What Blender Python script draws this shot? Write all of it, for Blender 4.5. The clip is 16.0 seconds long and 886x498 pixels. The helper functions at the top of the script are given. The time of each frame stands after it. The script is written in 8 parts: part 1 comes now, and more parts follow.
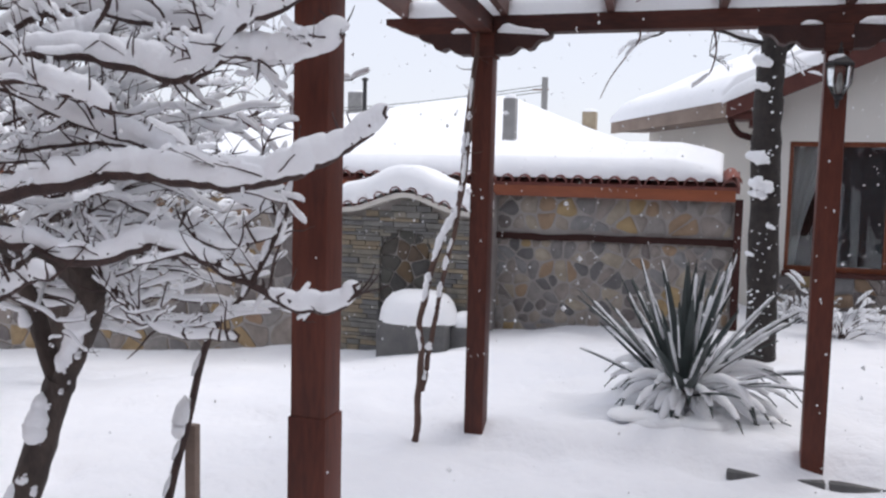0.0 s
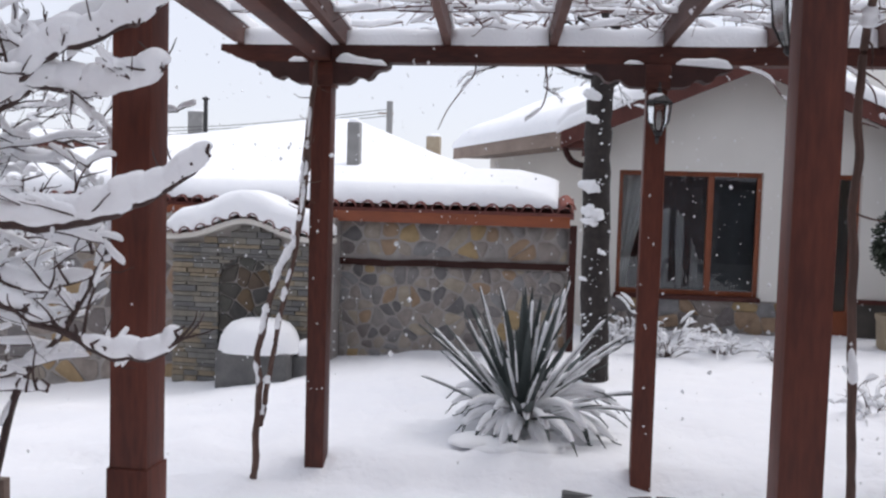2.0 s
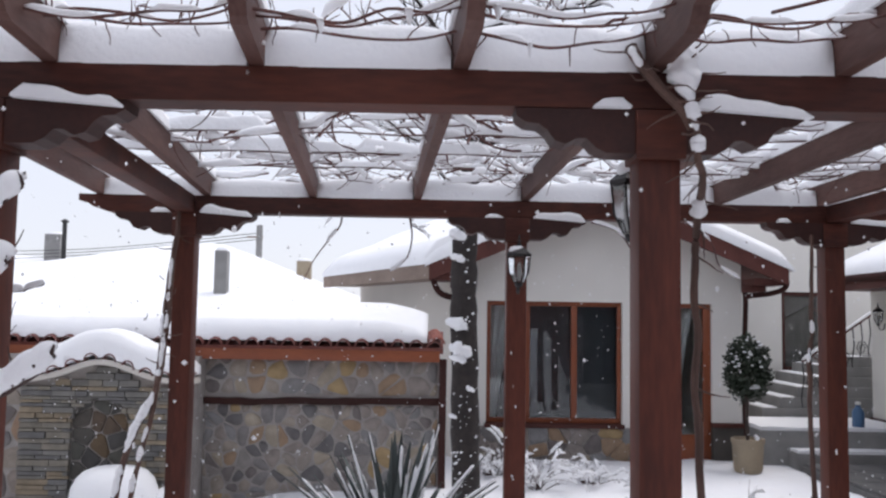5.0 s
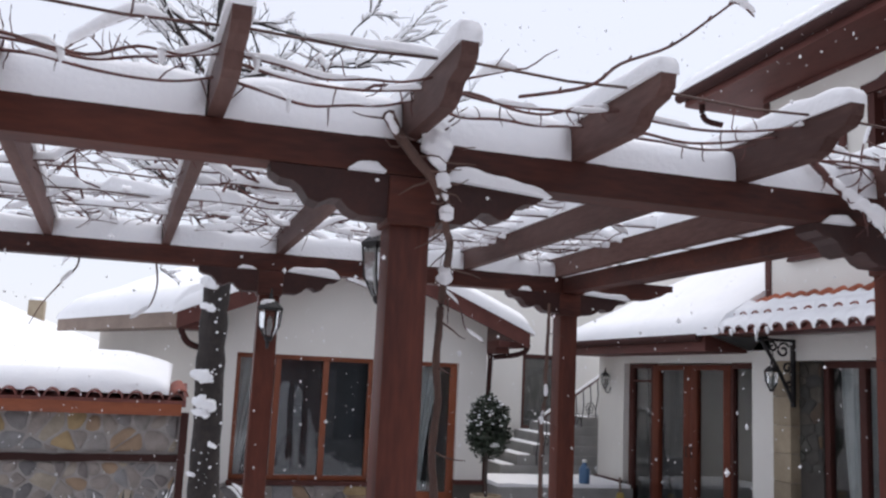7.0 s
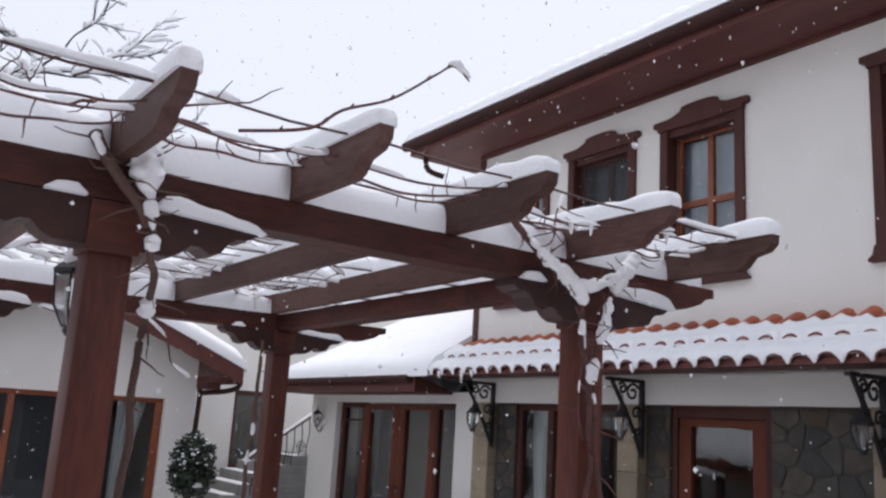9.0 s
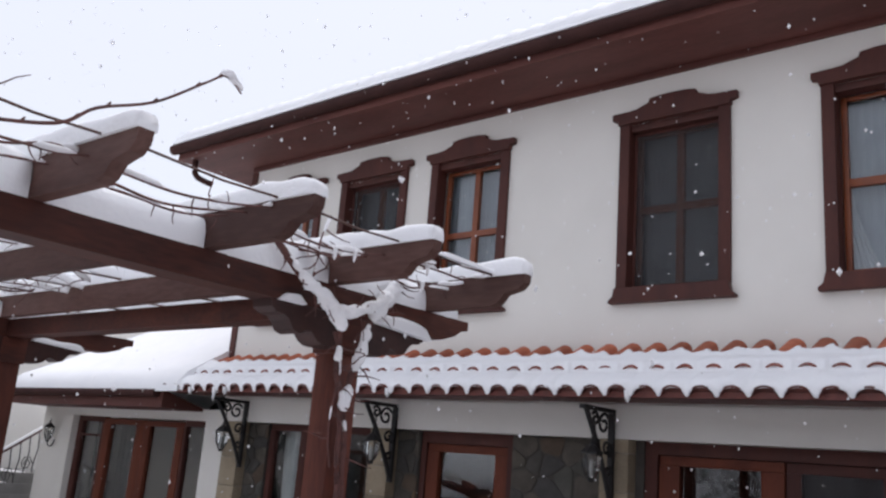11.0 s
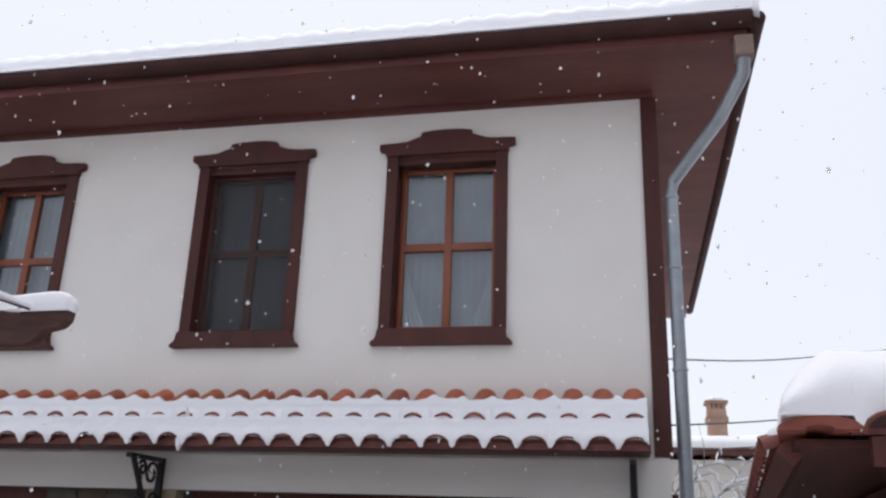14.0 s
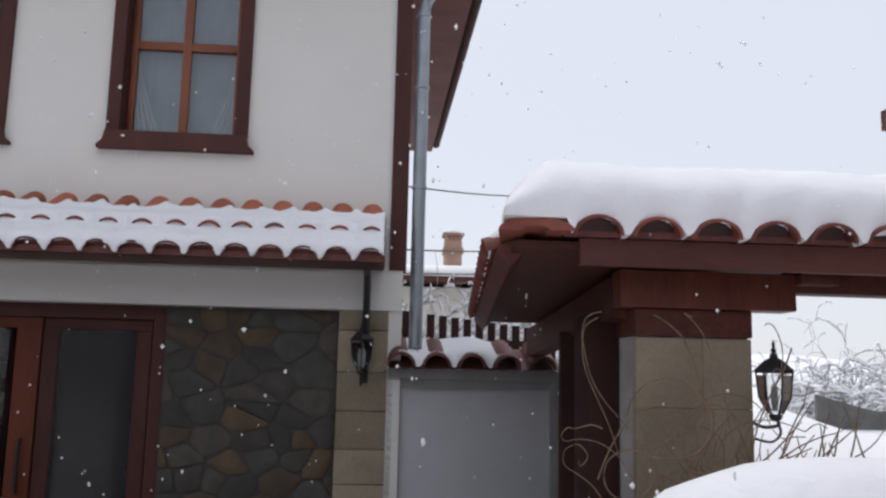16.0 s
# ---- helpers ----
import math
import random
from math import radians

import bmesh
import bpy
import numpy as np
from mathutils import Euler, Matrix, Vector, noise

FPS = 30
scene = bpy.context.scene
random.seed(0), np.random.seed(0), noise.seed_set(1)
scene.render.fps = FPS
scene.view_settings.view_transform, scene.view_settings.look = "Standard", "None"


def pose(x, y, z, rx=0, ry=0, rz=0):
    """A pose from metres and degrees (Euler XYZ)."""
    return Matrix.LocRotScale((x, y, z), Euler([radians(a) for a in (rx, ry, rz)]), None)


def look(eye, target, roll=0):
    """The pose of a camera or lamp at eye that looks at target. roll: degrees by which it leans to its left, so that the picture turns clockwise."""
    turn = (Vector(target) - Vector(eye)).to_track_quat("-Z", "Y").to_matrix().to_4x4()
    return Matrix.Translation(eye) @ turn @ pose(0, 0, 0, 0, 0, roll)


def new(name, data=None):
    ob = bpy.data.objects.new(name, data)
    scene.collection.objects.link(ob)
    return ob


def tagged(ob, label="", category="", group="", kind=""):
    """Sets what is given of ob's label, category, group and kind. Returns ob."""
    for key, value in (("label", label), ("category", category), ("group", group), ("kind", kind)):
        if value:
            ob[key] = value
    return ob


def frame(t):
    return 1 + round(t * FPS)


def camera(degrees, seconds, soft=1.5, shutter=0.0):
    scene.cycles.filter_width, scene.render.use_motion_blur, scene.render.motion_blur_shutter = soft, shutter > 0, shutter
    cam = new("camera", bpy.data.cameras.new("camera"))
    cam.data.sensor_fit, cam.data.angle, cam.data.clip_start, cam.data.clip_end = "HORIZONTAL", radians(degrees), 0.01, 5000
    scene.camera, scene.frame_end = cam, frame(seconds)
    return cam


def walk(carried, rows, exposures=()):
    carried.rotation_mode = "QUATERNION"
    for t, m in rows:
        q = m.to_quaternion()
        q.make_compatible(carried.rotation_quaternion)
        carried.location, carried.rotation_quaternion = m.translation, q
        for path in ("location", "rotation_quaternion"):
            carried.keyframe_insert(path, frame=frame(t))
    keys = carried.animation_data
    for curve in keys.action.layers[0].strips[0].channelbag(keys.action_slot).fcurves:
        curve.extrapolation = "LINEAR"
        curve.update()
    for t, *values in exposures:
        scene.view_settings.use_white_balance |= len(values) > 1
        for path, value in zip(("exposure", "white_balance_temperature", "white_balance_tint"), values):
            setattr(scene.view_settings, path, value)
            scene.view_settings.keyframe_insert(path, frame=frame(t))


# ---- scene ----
cam = camera(54.0, 16.0, soft=2.4)
PATH = [
    (0, (0.727, -0.102, 1.704), (0.121, 1.796, 1.53), 1.4),
    (0.5, (0.74, -0.105, 1.715), (0.205, 1.816, 1.56), 1.6),
    (1, (0.751, -0.101, 1.715), (0.298, 1.841, 1.556), 1.8),
    (1.5, (0.761, -0.082, 1.721), (0.415, 1.881, 1.556), 2.0),
    (2, (0.767, -0.064, 1.757), (0.499, 1.914, 1.641), 1.7),
    (2.5, (0.781, -0.075, 1.78), (0.556, 1.911, 1.708), 1.0),
    (3, (0.775, -0.056, 1.813), (0.599, 1.936, 1.769), 1.3),
    (5.5, (0.809, -0.091, 1.982), (0.923, 1.892, 2.213), 1.0),
    (6, (0.815, -0.085, 1.988), (1.065, 1.878, 2.283), 1.5),
    (6.5, (0.823, -0.082, 1.989), (1.228, 1.852, 2.298), 2.4),
    (7, (0.839, -0.064, 1.988), (1.388, 1.837, 2.282), 2.7),
    (7.5, (0.852, -0.054, 1.99), (1.563, 1.79, 2.295), 2.9),
    (8, (0.864, -0.054, 1.997), (1.733, 1.714, 2.342), 3.4),
    (8.5, (0.867, -0.076, 2.001), (1.861, 1.616, 2.388), 3.4),
    (11, (0.909, -0.065, 2.037), (2.386, 1.193, 2.521), 4.6),
    (11.5, (0.909, -0.078, 2.048), (2.465, 1.055, 2.592), 4.5),
    (12, (0.911, -0.083, 2.053), (2.512, 0.969, 2.63), 4.1),
    (12.5, (0.91, -0.117, 2.058), (2.586, 0.766, 2.7), 3.3),
    (13, (0.937, -0.12, 2.065), (2.736, 0.482, 2.701), 2.2),
    (13.5, (0.945, -0.121, 2.063), (2.769, 0.37, 2.722), 2.4),
    (14, (0.955, -0.132, 2.048), (2.807, 0.276, 2.686), 2.0),
    (14.5, (0.999, -0.115, 2.004), (2.894, 0.223, 2.549), 1.5),
    (15, (1.033, -0.115, 1.948), (2.968, 0.086, 2.412), 0.8),
    (15.5, (1.064, -0.144, 1.948), (3.023, -0.11, 2.348), 1.3),
    (16, (1.094, -0.189, 1.903), (3.067, -0.343, 2.197), 1.3),
]
walk(cam, [(t, look(eye, aim, roll)) for t, eye, aim, roll in PATH], [(0.0, 0.3, 6500, 12.5), (3.0, 0.28, 6500, 12.5), (5.5, 0.32, 6500, 13.5), (8.5, 0.34, 6520, 13.5), (11.0, 0.34, 6560, 13.2), (12.0, 0.18, 6600, 13), (12.5, 0.28, 6600, 13), (14.5, 0.34, 6600, 12.5), (15.5, 0.08, 6580, 11.5), (16.0, 0.17, 6580, 11.5)])

# ---- world ----
world = bpy.data.worlds.new("winter_sky")
scene.world = world
world.use_nodes = True
wn, wl = world.node_tree.nodes, world.node_tree.links
wn.clear()
w_out = wn.new("ShaderNodeOutputWorld")
w_sky = wn.new("ShaderNodeTexSky")
w_sky.sky_type, w_sky.sun_disc = 'NISHITA', False
w_sky.sun_elevation, w_sky.sun_rotation = radians(62), radians(56)
w_bg1, w_bg2, w_add = wn.new("ShaderNodeBackground"), wn.new("ShaderNodeBackground"), wn.new("ShaderNodeAddShader")
w_bg1.inputs[1].default_value = 0.02
wl.new(w_sky.outputs[0], w_bg1.inputs[0])
# flat overcast cloud, a little paler overhead than along the skyline
w_geo, w_sep, w_ramp = wn.new("ShaderNodeTexCoord"), wn.new("ShaderNodeSeparateXYZ"), wn.new("ShaderNodeValToRGB")
wl.new(w_geo.outputs["Generated"], w_sep.inputs[0])
wl.new(w_sep.outputs["Z"], w_ramp.inputs[0])
w_ramp.color_ramp.elements[0].position, w_ramp.color_ramp.elements[0].color = 0.0, (0.79, 0.82, 0.895, 1)
w_ramp.color_ramp.elements[1].position, w_ramp.color_ramp.elements[1].color = 0.6, (0.83, 0.87, 0.965, 1)
wl.new(w_ramp.outputs[0], w_bg2.inputs[0])
w_bg2.inputs[1].default_value = 0.75
wl.new(w_bg1.outputs[0], w_add.inputs[0])
wl.new(w_bg2.outputs[0], w_add.inputs[1])
wl.new(w_add.outputs[0], w_out.inputs[0])
sun = new("sun", bpy.data.lights.new("sun", 'SUN'))
sun.data.energy, sun.data.angle, sun.data.color = 1.25, radians(40), (1.0, 0.97, 0.94)
sun.matrix_world = look((9, 6, 22), (0, 0, 0))

# ---- materials ----


def mat(name, col, rough=0.7, metal=0.0, col2=None, scale=8.0, stretch=(1, 1, 1), bump=0.3, fine=60.0, vary=0.0, island=False, dist=0.01, spec=0.5, wear=None):
    """A surface with two scales of variation: blotches between col and col2, and fine grain in the relief."""
    m = bpy.data.materials.new(name)
    m.use_nodes = True
    n, l = m.node_tree.nodes, m.node_tree.links
    b = n["Principled BSDF"]
    b.inputs["Roughness"].default_value, b.inputs["Metallic"].default_value = rough, metal
    b.inputs["Specular IOR Level"].default_value = spec
    tc, mp = n.new("ShaderNodeTexCoord"), n.new("ShaderNodeMapping")
    mp.inputs["Scale"].default_value = stretch
    l.new(tc.outputs["Object"], mp.inputs[0])
    big, small = n.new("ShaderNodeTexNoise"), n.new("ShaderNodeTexNoise")
    big.inputs["Scale"].default_value, small.inputs["Scale"].default_value = scale, fine
    big.inputs["Detail"].default_value, small.inputs["Detail"].default_value = 6, 4
    l.new(mp.outputs[0], big.inputs[0])
    l.new(mp.outputs[0], small.inputs[0])
    ramp = n.new("ShaderNodeValToRGB")
    c2 = col2 or tuple(c * 0.8 for c in col)
    ramp.color_ramp.elements[0].position, ramp.color_ramp.elements[1].position = 0.33, 0.68
    ramp.color_ramp.elements[0].color, ramp.color_ramp.elements[1].color = (*col, 1), (*c2, 1)
    mixf = n.new("ShaderNodeMath")
    mixf.operation = 'MULTIPLY_ADD'
    l.new(small.outputs[0], mixf.inputs[0])
    mixf.inputs[1].default_value = 0.35
    add = n.new("ShaderNodeMath")
    add.operation = 'MULTIPLY_ADD'
    l.new(big.outputs[0], add.inputs[0])
    add.inputs[1].default_value, add.inputs[2].default_value = 0.75, 0.0
    l.new(add.outputs[0], mixf.inputs[2])
    l.new(mixf.outputs[0], ramp.inputs[0])
    last = ramp.outputs[0]
    if vary:
        src = n.new("ShaderNodeNewGeometry").outputs["Random Per Island"] if island else n.new("ShaderNodeObjectInfo").outputs["Random"]
        hs, mr = n.new("ShaderNodeHueSaturation"), n.new("ShaderNodeMapRange")
        mr.inputs["To Min"].default_value, mr.inputs["To Max"].default_value = 1 - vary, 1 + vary
        l.new(src, mr.inputs[0])
        l.new(mr.outputs[0], hs.inputs["Value"])
        l.new(last, hs.inputs["Color"])
        last = hs.outputs[0]
    l.new(last, b.inputs["Base Color"])
    bp = n.new("ShaderNodeBump")
    bp.inputs["Strength"].default_value, bp.inputs["Distance"].default_value = bump, dist
    l.new(mixf.outputs[0], bp.inputs["Height"])
    l.new(bp.outputs[0], b.inputs["Normal"])
    return m


def stone_mat(name, cols, rough=0.85, bump=0.6, island=False):
    """Stones that each take one of several colours, with blotches and grit."""
    m = mat(name, (0.3, 0.3, 0.3), rough, col2=(0.2, 0.2, 0.2), scale=9, fine=70, bump=bump, dist=0.012)
    n, l = m.node_tree.nodes, m.node_tree.links
    b = n["Principled BSDF"]
    src = n.new("ShaderNodeNewGeometry").outputs["Random Per Island"] if island else n.new("ShaderNodeObjectInfo").outputs["Random"]
    pick = n.new("ShaderNodeValToRGB")
    pick.color_ramp.interpolation = 'CONSTANT'
    for i, c in enumerate(cols):
        e = pick.color_ramp.elements[i] if i < 2 else pick.color_ramp.elements.new(i / len(cols))
        e.position, e.color = i / len(cols), (*c, 1)
    l.new(src, pick.inputs[0])
    old = b.inputs["Base Color"].links[0].from_socket
    mul = n.new("ShaderNodeMix")
    mul.data_type, mul.blend_type = 'RGBA', 'OVERLAY'
    mul.inputs[0].default_value = 1.0
    l.new(pick.outputs[0], mul.inputs[6])
    gain = n.new("ShaderNodeBrightContrast")
    gain.inputs["Bright"].default_value, gain.inputs["Contrast"].default_value = 0.22, 0.5
    l.new(old, gain.inputs[0])
    l.new(gain.outputs[0], mul.inputs[7])
    l.new(mul.outputs[2], b.inputs["Base Color"])
    return m


SNOW = mat("snow", (0.94, 0.945, 0.955), 0.8, col2=(0.90, 0.91, 0.93), scale=6, fine=55, bump=0.5, dist=0.02, spec=0.25)
SNOWG = mat("ground_snow", (0.92, 0.925, 0.945), 0.8, col2=(0.88, 0.89, 0.92), scale=1.3, fine=11, bump=0.6, dist=0.07, spec=0.25)
PWOOD = mat("stained_timber", (0.17, 0.049, 0.030), 0.5, spec=0.25, col2=(0.07, 0.023, 0.017), scale=4, stretch=(1, 1, 0.18), fine=60, bump=0.25, vary=0.16)
PBEAM = mat("stained_beam_timber", (0.135, 0.041, 0.026), 0.55, spec=0.25, col2=(0.045, 0.017, 0.014), scale=5, stretch=(0.2, 0.6, 1), fine=60, bump=0.25, vary=0.15)
RAFT = mat("weathered_rafter_timber", (0.15, 0.082, 0.068), 0.6, spec=0.25, col2=(0.07, 0.032, 0.026), scale=5, stretch=(1, 0.2, 1), fine=60, bump=0.3, vary=0.2)
HWOOD = mat("dark_stained_eave_wood", (0.15, 0.056, 0.046), 0.6, spec=0.25, col2=(0.095, 0.035, 0.029), scale=4, stretch=(1, 0.25, 1), fine=50, bump=0.25, vary=0.1)
CASE = mat("window_casing_wood", (0.095, 0.030, 0.022), 0.6, spec=0.3, col2=(0.065, 0.022, 0.018), scale=6, stretch=(1, 1, 0.3), fine=60, bump=0.2, vary=0.12)
OWOOD = mat("orange_stained_frame", (0.27, 0.075, 0.028), 0.42, col2=(0.19, 0.05, 0.02), scale=6, stretch=(1, 1, 0.25), fine=60, bump=0.2)
DOORW = mat("red_brown_door_timber", (0.17, 0.044, 0.022), 0.6, spec=0.25, col2=(0.11, 0.03, 0.017), scale=6, stretch=(1, 1, 0.25), fine=60, bump=0.2)
OBOARD = mat("orange_fascia_board", (0.34, 0.095, 0.035), 0.55, col2=(0.22, 0.06, 0.025), scale=3, stretch=(0.3, 1, 1), fine=40, bump=0.3)
GREYW = mat("weathered_grey_wood", (0.30, 0.225, 0.18), 0.75, col2=(0.20, 0.145, 0.115), scale=5, stretch=(0.4, 0.4, 1), fine=60, bump=0.4)
STUC = mat("white_stucco", (0.80, 0.78, 0.735), 0.85, col2=(0.75, 0.73, 0.685), scale=1.6, fine=120, bump=0.2, dist=0.006, spec=0.2)
CREAM = mat("cream_stucco", (0.73, 0.70, 0.645), 0.85, col2=(0.68, 0.65, 0.60), scale=1.6, fine=120, bump=0.2, dist=0.006, spec=0.2)
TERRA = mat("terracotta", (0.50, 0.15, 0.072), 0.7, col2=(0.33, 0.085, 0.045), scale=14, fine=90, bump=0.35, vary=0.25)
TERRAM = mat("mid_terracotta", (0.27, 0.073, 0.045), 0.65, col2=(0.17, 0.048, 0.033), scale=14, fine=90, bump=0.35, vary=0.25)
CORB = mat("dark_bracket_timber_and_tile_shade", (0.066, 0.026, 0.021), 0.5, spec=0.3, col2=(0.036, 0.016, 0.014), scale=6, fine=60, bump=0.3)
# gatehouse shade sits in this near-black brown; belt and pickets share it
DARKW = mat("dark_and_shaded_boards", (0.05, 0.019, 0.015), 0.7, spec=0.2, col2=(0.032, 0.013, 0.011), scale=4, stretch=(0.25, 1, 1), fine=50, bump=0.3)
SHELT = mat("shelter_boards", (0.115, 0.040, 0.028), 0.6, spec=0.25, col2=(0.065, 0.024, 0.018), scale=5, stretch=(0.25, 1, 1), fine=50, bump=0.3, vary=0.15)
TERRAD = mat("dark_terracotta", (0.20, 0.06, 0.045), 0.6, col2=(0.11, 0.035, 0.03), scale=14, fine=90, bump=0.35, vary=0.2)
RUBBLE = stone_mat("rubble_stone", [(0.37, 0.34, 0.32), (0.45, 0.39, 0.33), (0.29, 0.27, 0.265), (0.50, 0.36, 0.19), (0.40, 0.35, 0.31), (0.24, 0.21, 0.20), (0.50, 0.43, 0.34), (0.33, 0.32, 0.32), (0.43, 0.30, 0.20), (0.38, 0.33, 0.30), (0.20, 0.19, 0.19)])
RUBBLEI = stone_mat("rubble_stone_small", [(0.37, 0.34, 0.32), (0.45, 0.39, 0.33), (0.29, 0.27, 0.265), (0.48, 0.34, 0.19), (0.40, 0.34, 0.30), (0.24, 0.21, 0.20), (0.42, 0.28, 0.19)], island=True)
SLATE = stone_mat("stacked_slate", [(0.25, 0.24, 0.22), (0.32, 0.29, 0.24), (0.21, 0.205, 0.20), (0.38, 0.31, 0.22), (0.28, 0.27, 0.25)])
# stone colours darkened to hold the shade below the canopy
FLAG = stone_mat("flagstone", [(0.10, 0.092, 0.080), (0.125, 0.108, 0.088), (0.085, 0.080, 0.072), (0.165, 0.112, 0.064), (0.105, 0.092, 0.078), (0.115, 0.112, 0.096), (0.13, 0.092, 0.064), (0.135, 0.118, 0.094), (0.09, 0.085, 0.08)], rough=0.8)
MORTAR = mat("mortar", (0.40, 0.375, 0.35), 0.9, col2=(0.29, 0.265, 0.25), scale=7, fine=80, bump=0.6)
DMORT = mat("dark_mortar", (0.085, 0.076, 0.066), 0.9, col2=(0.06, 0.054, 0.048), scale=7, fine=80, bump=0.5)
SAND = mat("sandstone_cladding", (0.38, 0.315, 0.225), 0.85, col2=(0.25, 0.20, 0.14), scale=3, fine=60, bump=0.4, vary=0.22)
BARK = mat("bark", (0.095, 0.07, 0.058), 0.9, col2=(0.045, 0.034, 0.03), scale=14, stretch=(1, 1, 0.4), fine=80, bump=0.9, dist=0.02)
DBARK = mat("dark_bark", (0.05, 0.04, 0.036), 0.9, col2=(0.024, 0.02, 0.019), scale=16, fine=80, bump=0.9, dist=0.02)
TWIG = mat("twig_bark", (0.085, 0.05, 0.042), 0.85, col2=(0.045, 0.028, 0.026), scale=20, fine=80, bump=0.5)
FLAKE = mat("snowflake", (0.93, 0.935, 0.945), 0.8, col2=(0.90, 0.905, 0.92), scale=40, fine=200, bump=0.0, spec=0.1)
FLAKE.node_tree.nodes["Principled BSDF"].inputs["Transmission Weight"].default_value = 0.55
FLAKE.node_tree.nodes["Principled BSDF"].inputs["IOR"].default_value = 1.1
# pale twig tone carries the whitening haze of the snowy distance
HAZED = mat("hazed_twig", (0.42, 0.42, 0.44), 0.9, col2=(0.25, 0.245, 0.25), scale=18, fine=60, bump=0.4)
VINE = mat("vine_bark", (0.15, 0.085, 0.065), 0.85, col2=(0.085, 0.05, 0.04), scale=20, stretch=(1, 1, 0.3), fine=90, bump=0.8)
CANE = mat("red_brown_cane", (0.15, 0.055, 0.045), 0.8, col2=(0.075, 0.034, 0.03), scale=20, fine=90, bump=0.5)
DRY = mat("dry_stem", (0.30, 0.21, 0.135), 0.85, col2=(0.17, 0.115, 0.075), scale=20, fine=90, bump=0.5)
YUCCA = mat("yucca_leaf", (0.040, 0.056, 0.052), 0.5, col2=(0.024, 0.034, 0.033), scale=8, stretch=(1, 1, 1), fine=60, bump=0.3)
LEAF = mat("evergreen_leaf", (0.035, 0.05, 0.03), 0.5, col2=(0.02, 0.03, 0.018), scale=8, fine=60, bump=0.2, vary=0.3, island=True)
IRON = mat("black_iron", (0.02, 0.02, 0.022), 0.5, metal=0.3, col2=(0.03, 0.028, 0.028), scale=20, fine=120, bump=0.3)
ZINC = mat("zinc_pipe", (0.36, 0.40, 0.43), 0.42, metal=0.6, col2=(0.28, 0.31, 0.33), scale=8, fine=60, bump=0.1)
BROWNM = mat("brown_metal_gutter", (0.065, 0.028, 0.024), 0.8, spec=0.15, col2=(0.045, 0.02, 0.018), scale=5, fine=60, bump=0.1)
CONC = mat("concrete", (0.30, 0.295, 0.285), 0.9, col2=(0.22, 0.215, 0.21), scale=4, fine=60, bump=0.4)
DSTONE = mat("dark_kerb_stone", (0.17, 0.165, 0.16), 0.85, col2=(0.10, 0.10, 0.10), scale=6, fine=60, bump=0.5)
PANELG = mat("grey_painted_panel", (0.52, 0.52, 0.53), 0.6, col2=(0.45, 0.45, 0.465), scale=2, fine=50, bump=0.1)
BRICK = mat("chimney_brick", (0.45, 0.30, 0.225), 0.85, col2=(0.34, 0.21, 0.155), scale=6, fine=60, bump=0.4, vary=0.2)
# indoor gloom is put into this near-black colour
ROOM = mat("unlit_room_black", (0.032, 0.031, 0.03), 0.9, col2=(0.022, 0.022, 0.021), scale=2, fine=12, bump=0.0)
CURT = mat("curtain_cloth", (0.62, 0.64, 0.62), 0.9, col2=(0.52, 0.54, 0.53), scale=6, fine=200, bump=0.3)
# net cloth whose blue-grey stands in for sky mirrored in the panes
SHEER = mat("sky_tinted_net_cloth", (0.34, 0.39, 0.43), 0.9, col2=(0.27, 0.31, 0.35), scale=4, fine=12, bump=0.0)
DNET = mat("dark_window_backing", (0.07, 0.077, 0.084), 0.9, col2=(0.055, 0.061, 0.067), scale=4, fine=12, bump=0.0)
DRAPE = mat("pale_drape_cloth", (0.44, 0.48, 0.51), 0.9, col2=(0.37, 0.41, 0.44), scale=6, fine=80, bump=0.1)
SCREEN = mat("fly_screen_mesh", (0.075, 0.072, 0.075), 0.9, col2=(0.06, 0.058, 0.06), scale=5, fine=200, bump=0.0, spec=0.1)
SCREEN.node_tree.nodes["Principled BSDF"].inputs["Alpha"].default_value = 0.40
POTM = mat("clay_pot", (0.36, 0.29, 0.20), 0.85, col2=(0.27, 0.22, 0.16), scale=5, fine=60, bump=0.3)
BLUE = mat("blue_plastic", (0.08, 0.17, 0.30), 0.4, col2=(0.06, 0.13, 0.24), scale=4, fine=40, bump=0.05)
YELL = mat("yellow_plastic", (0.50, 0.38, 0.12), 0.5, col2=(0.42, 0.32, 0.1), scale=4, fine=40, bump=0.05)
BULB = mat("frosted_bulb", (0.45, 0.45, 0.43), 0.4, col2=(0.38, 0.38, 0.36), scale=4, fine=40, bump=0.0)


def glass_mat(name, tint, rough):
    m = bpy.data.materials.new(name)
    m.use_nodes = True
    b = m.node_tree.nodes["Principled BSDF"]
    b.inputs["Base Color"].default_value = (*tint, 1)
    b.inputs["Roughness"].default_value, b.inputs["IOR"].default_value = rough, 1.55
    b.inputs["Transmission Weight"].default_value = 1.0
    return m


GLASS = glass_mat("window_glass", (0.92, 0.95, 0.96), 0.0)
LGLASS = glass_mat("lantern_glass", (0.9, 0.92, 0.92), 0.12)

# ---- mesh helpers ----


def origin_of(ob):
    v = Vector((0, 0, 0))
    while ob is not None:
        v += ob.location
        ob = ob.parent
    return v


def smooth(me, angle=40):
    me.polygons.foreach_set("use_smooth", [True] * len(me.polygons))
    me.set_sharp_from_angle(angle=radians(angle))


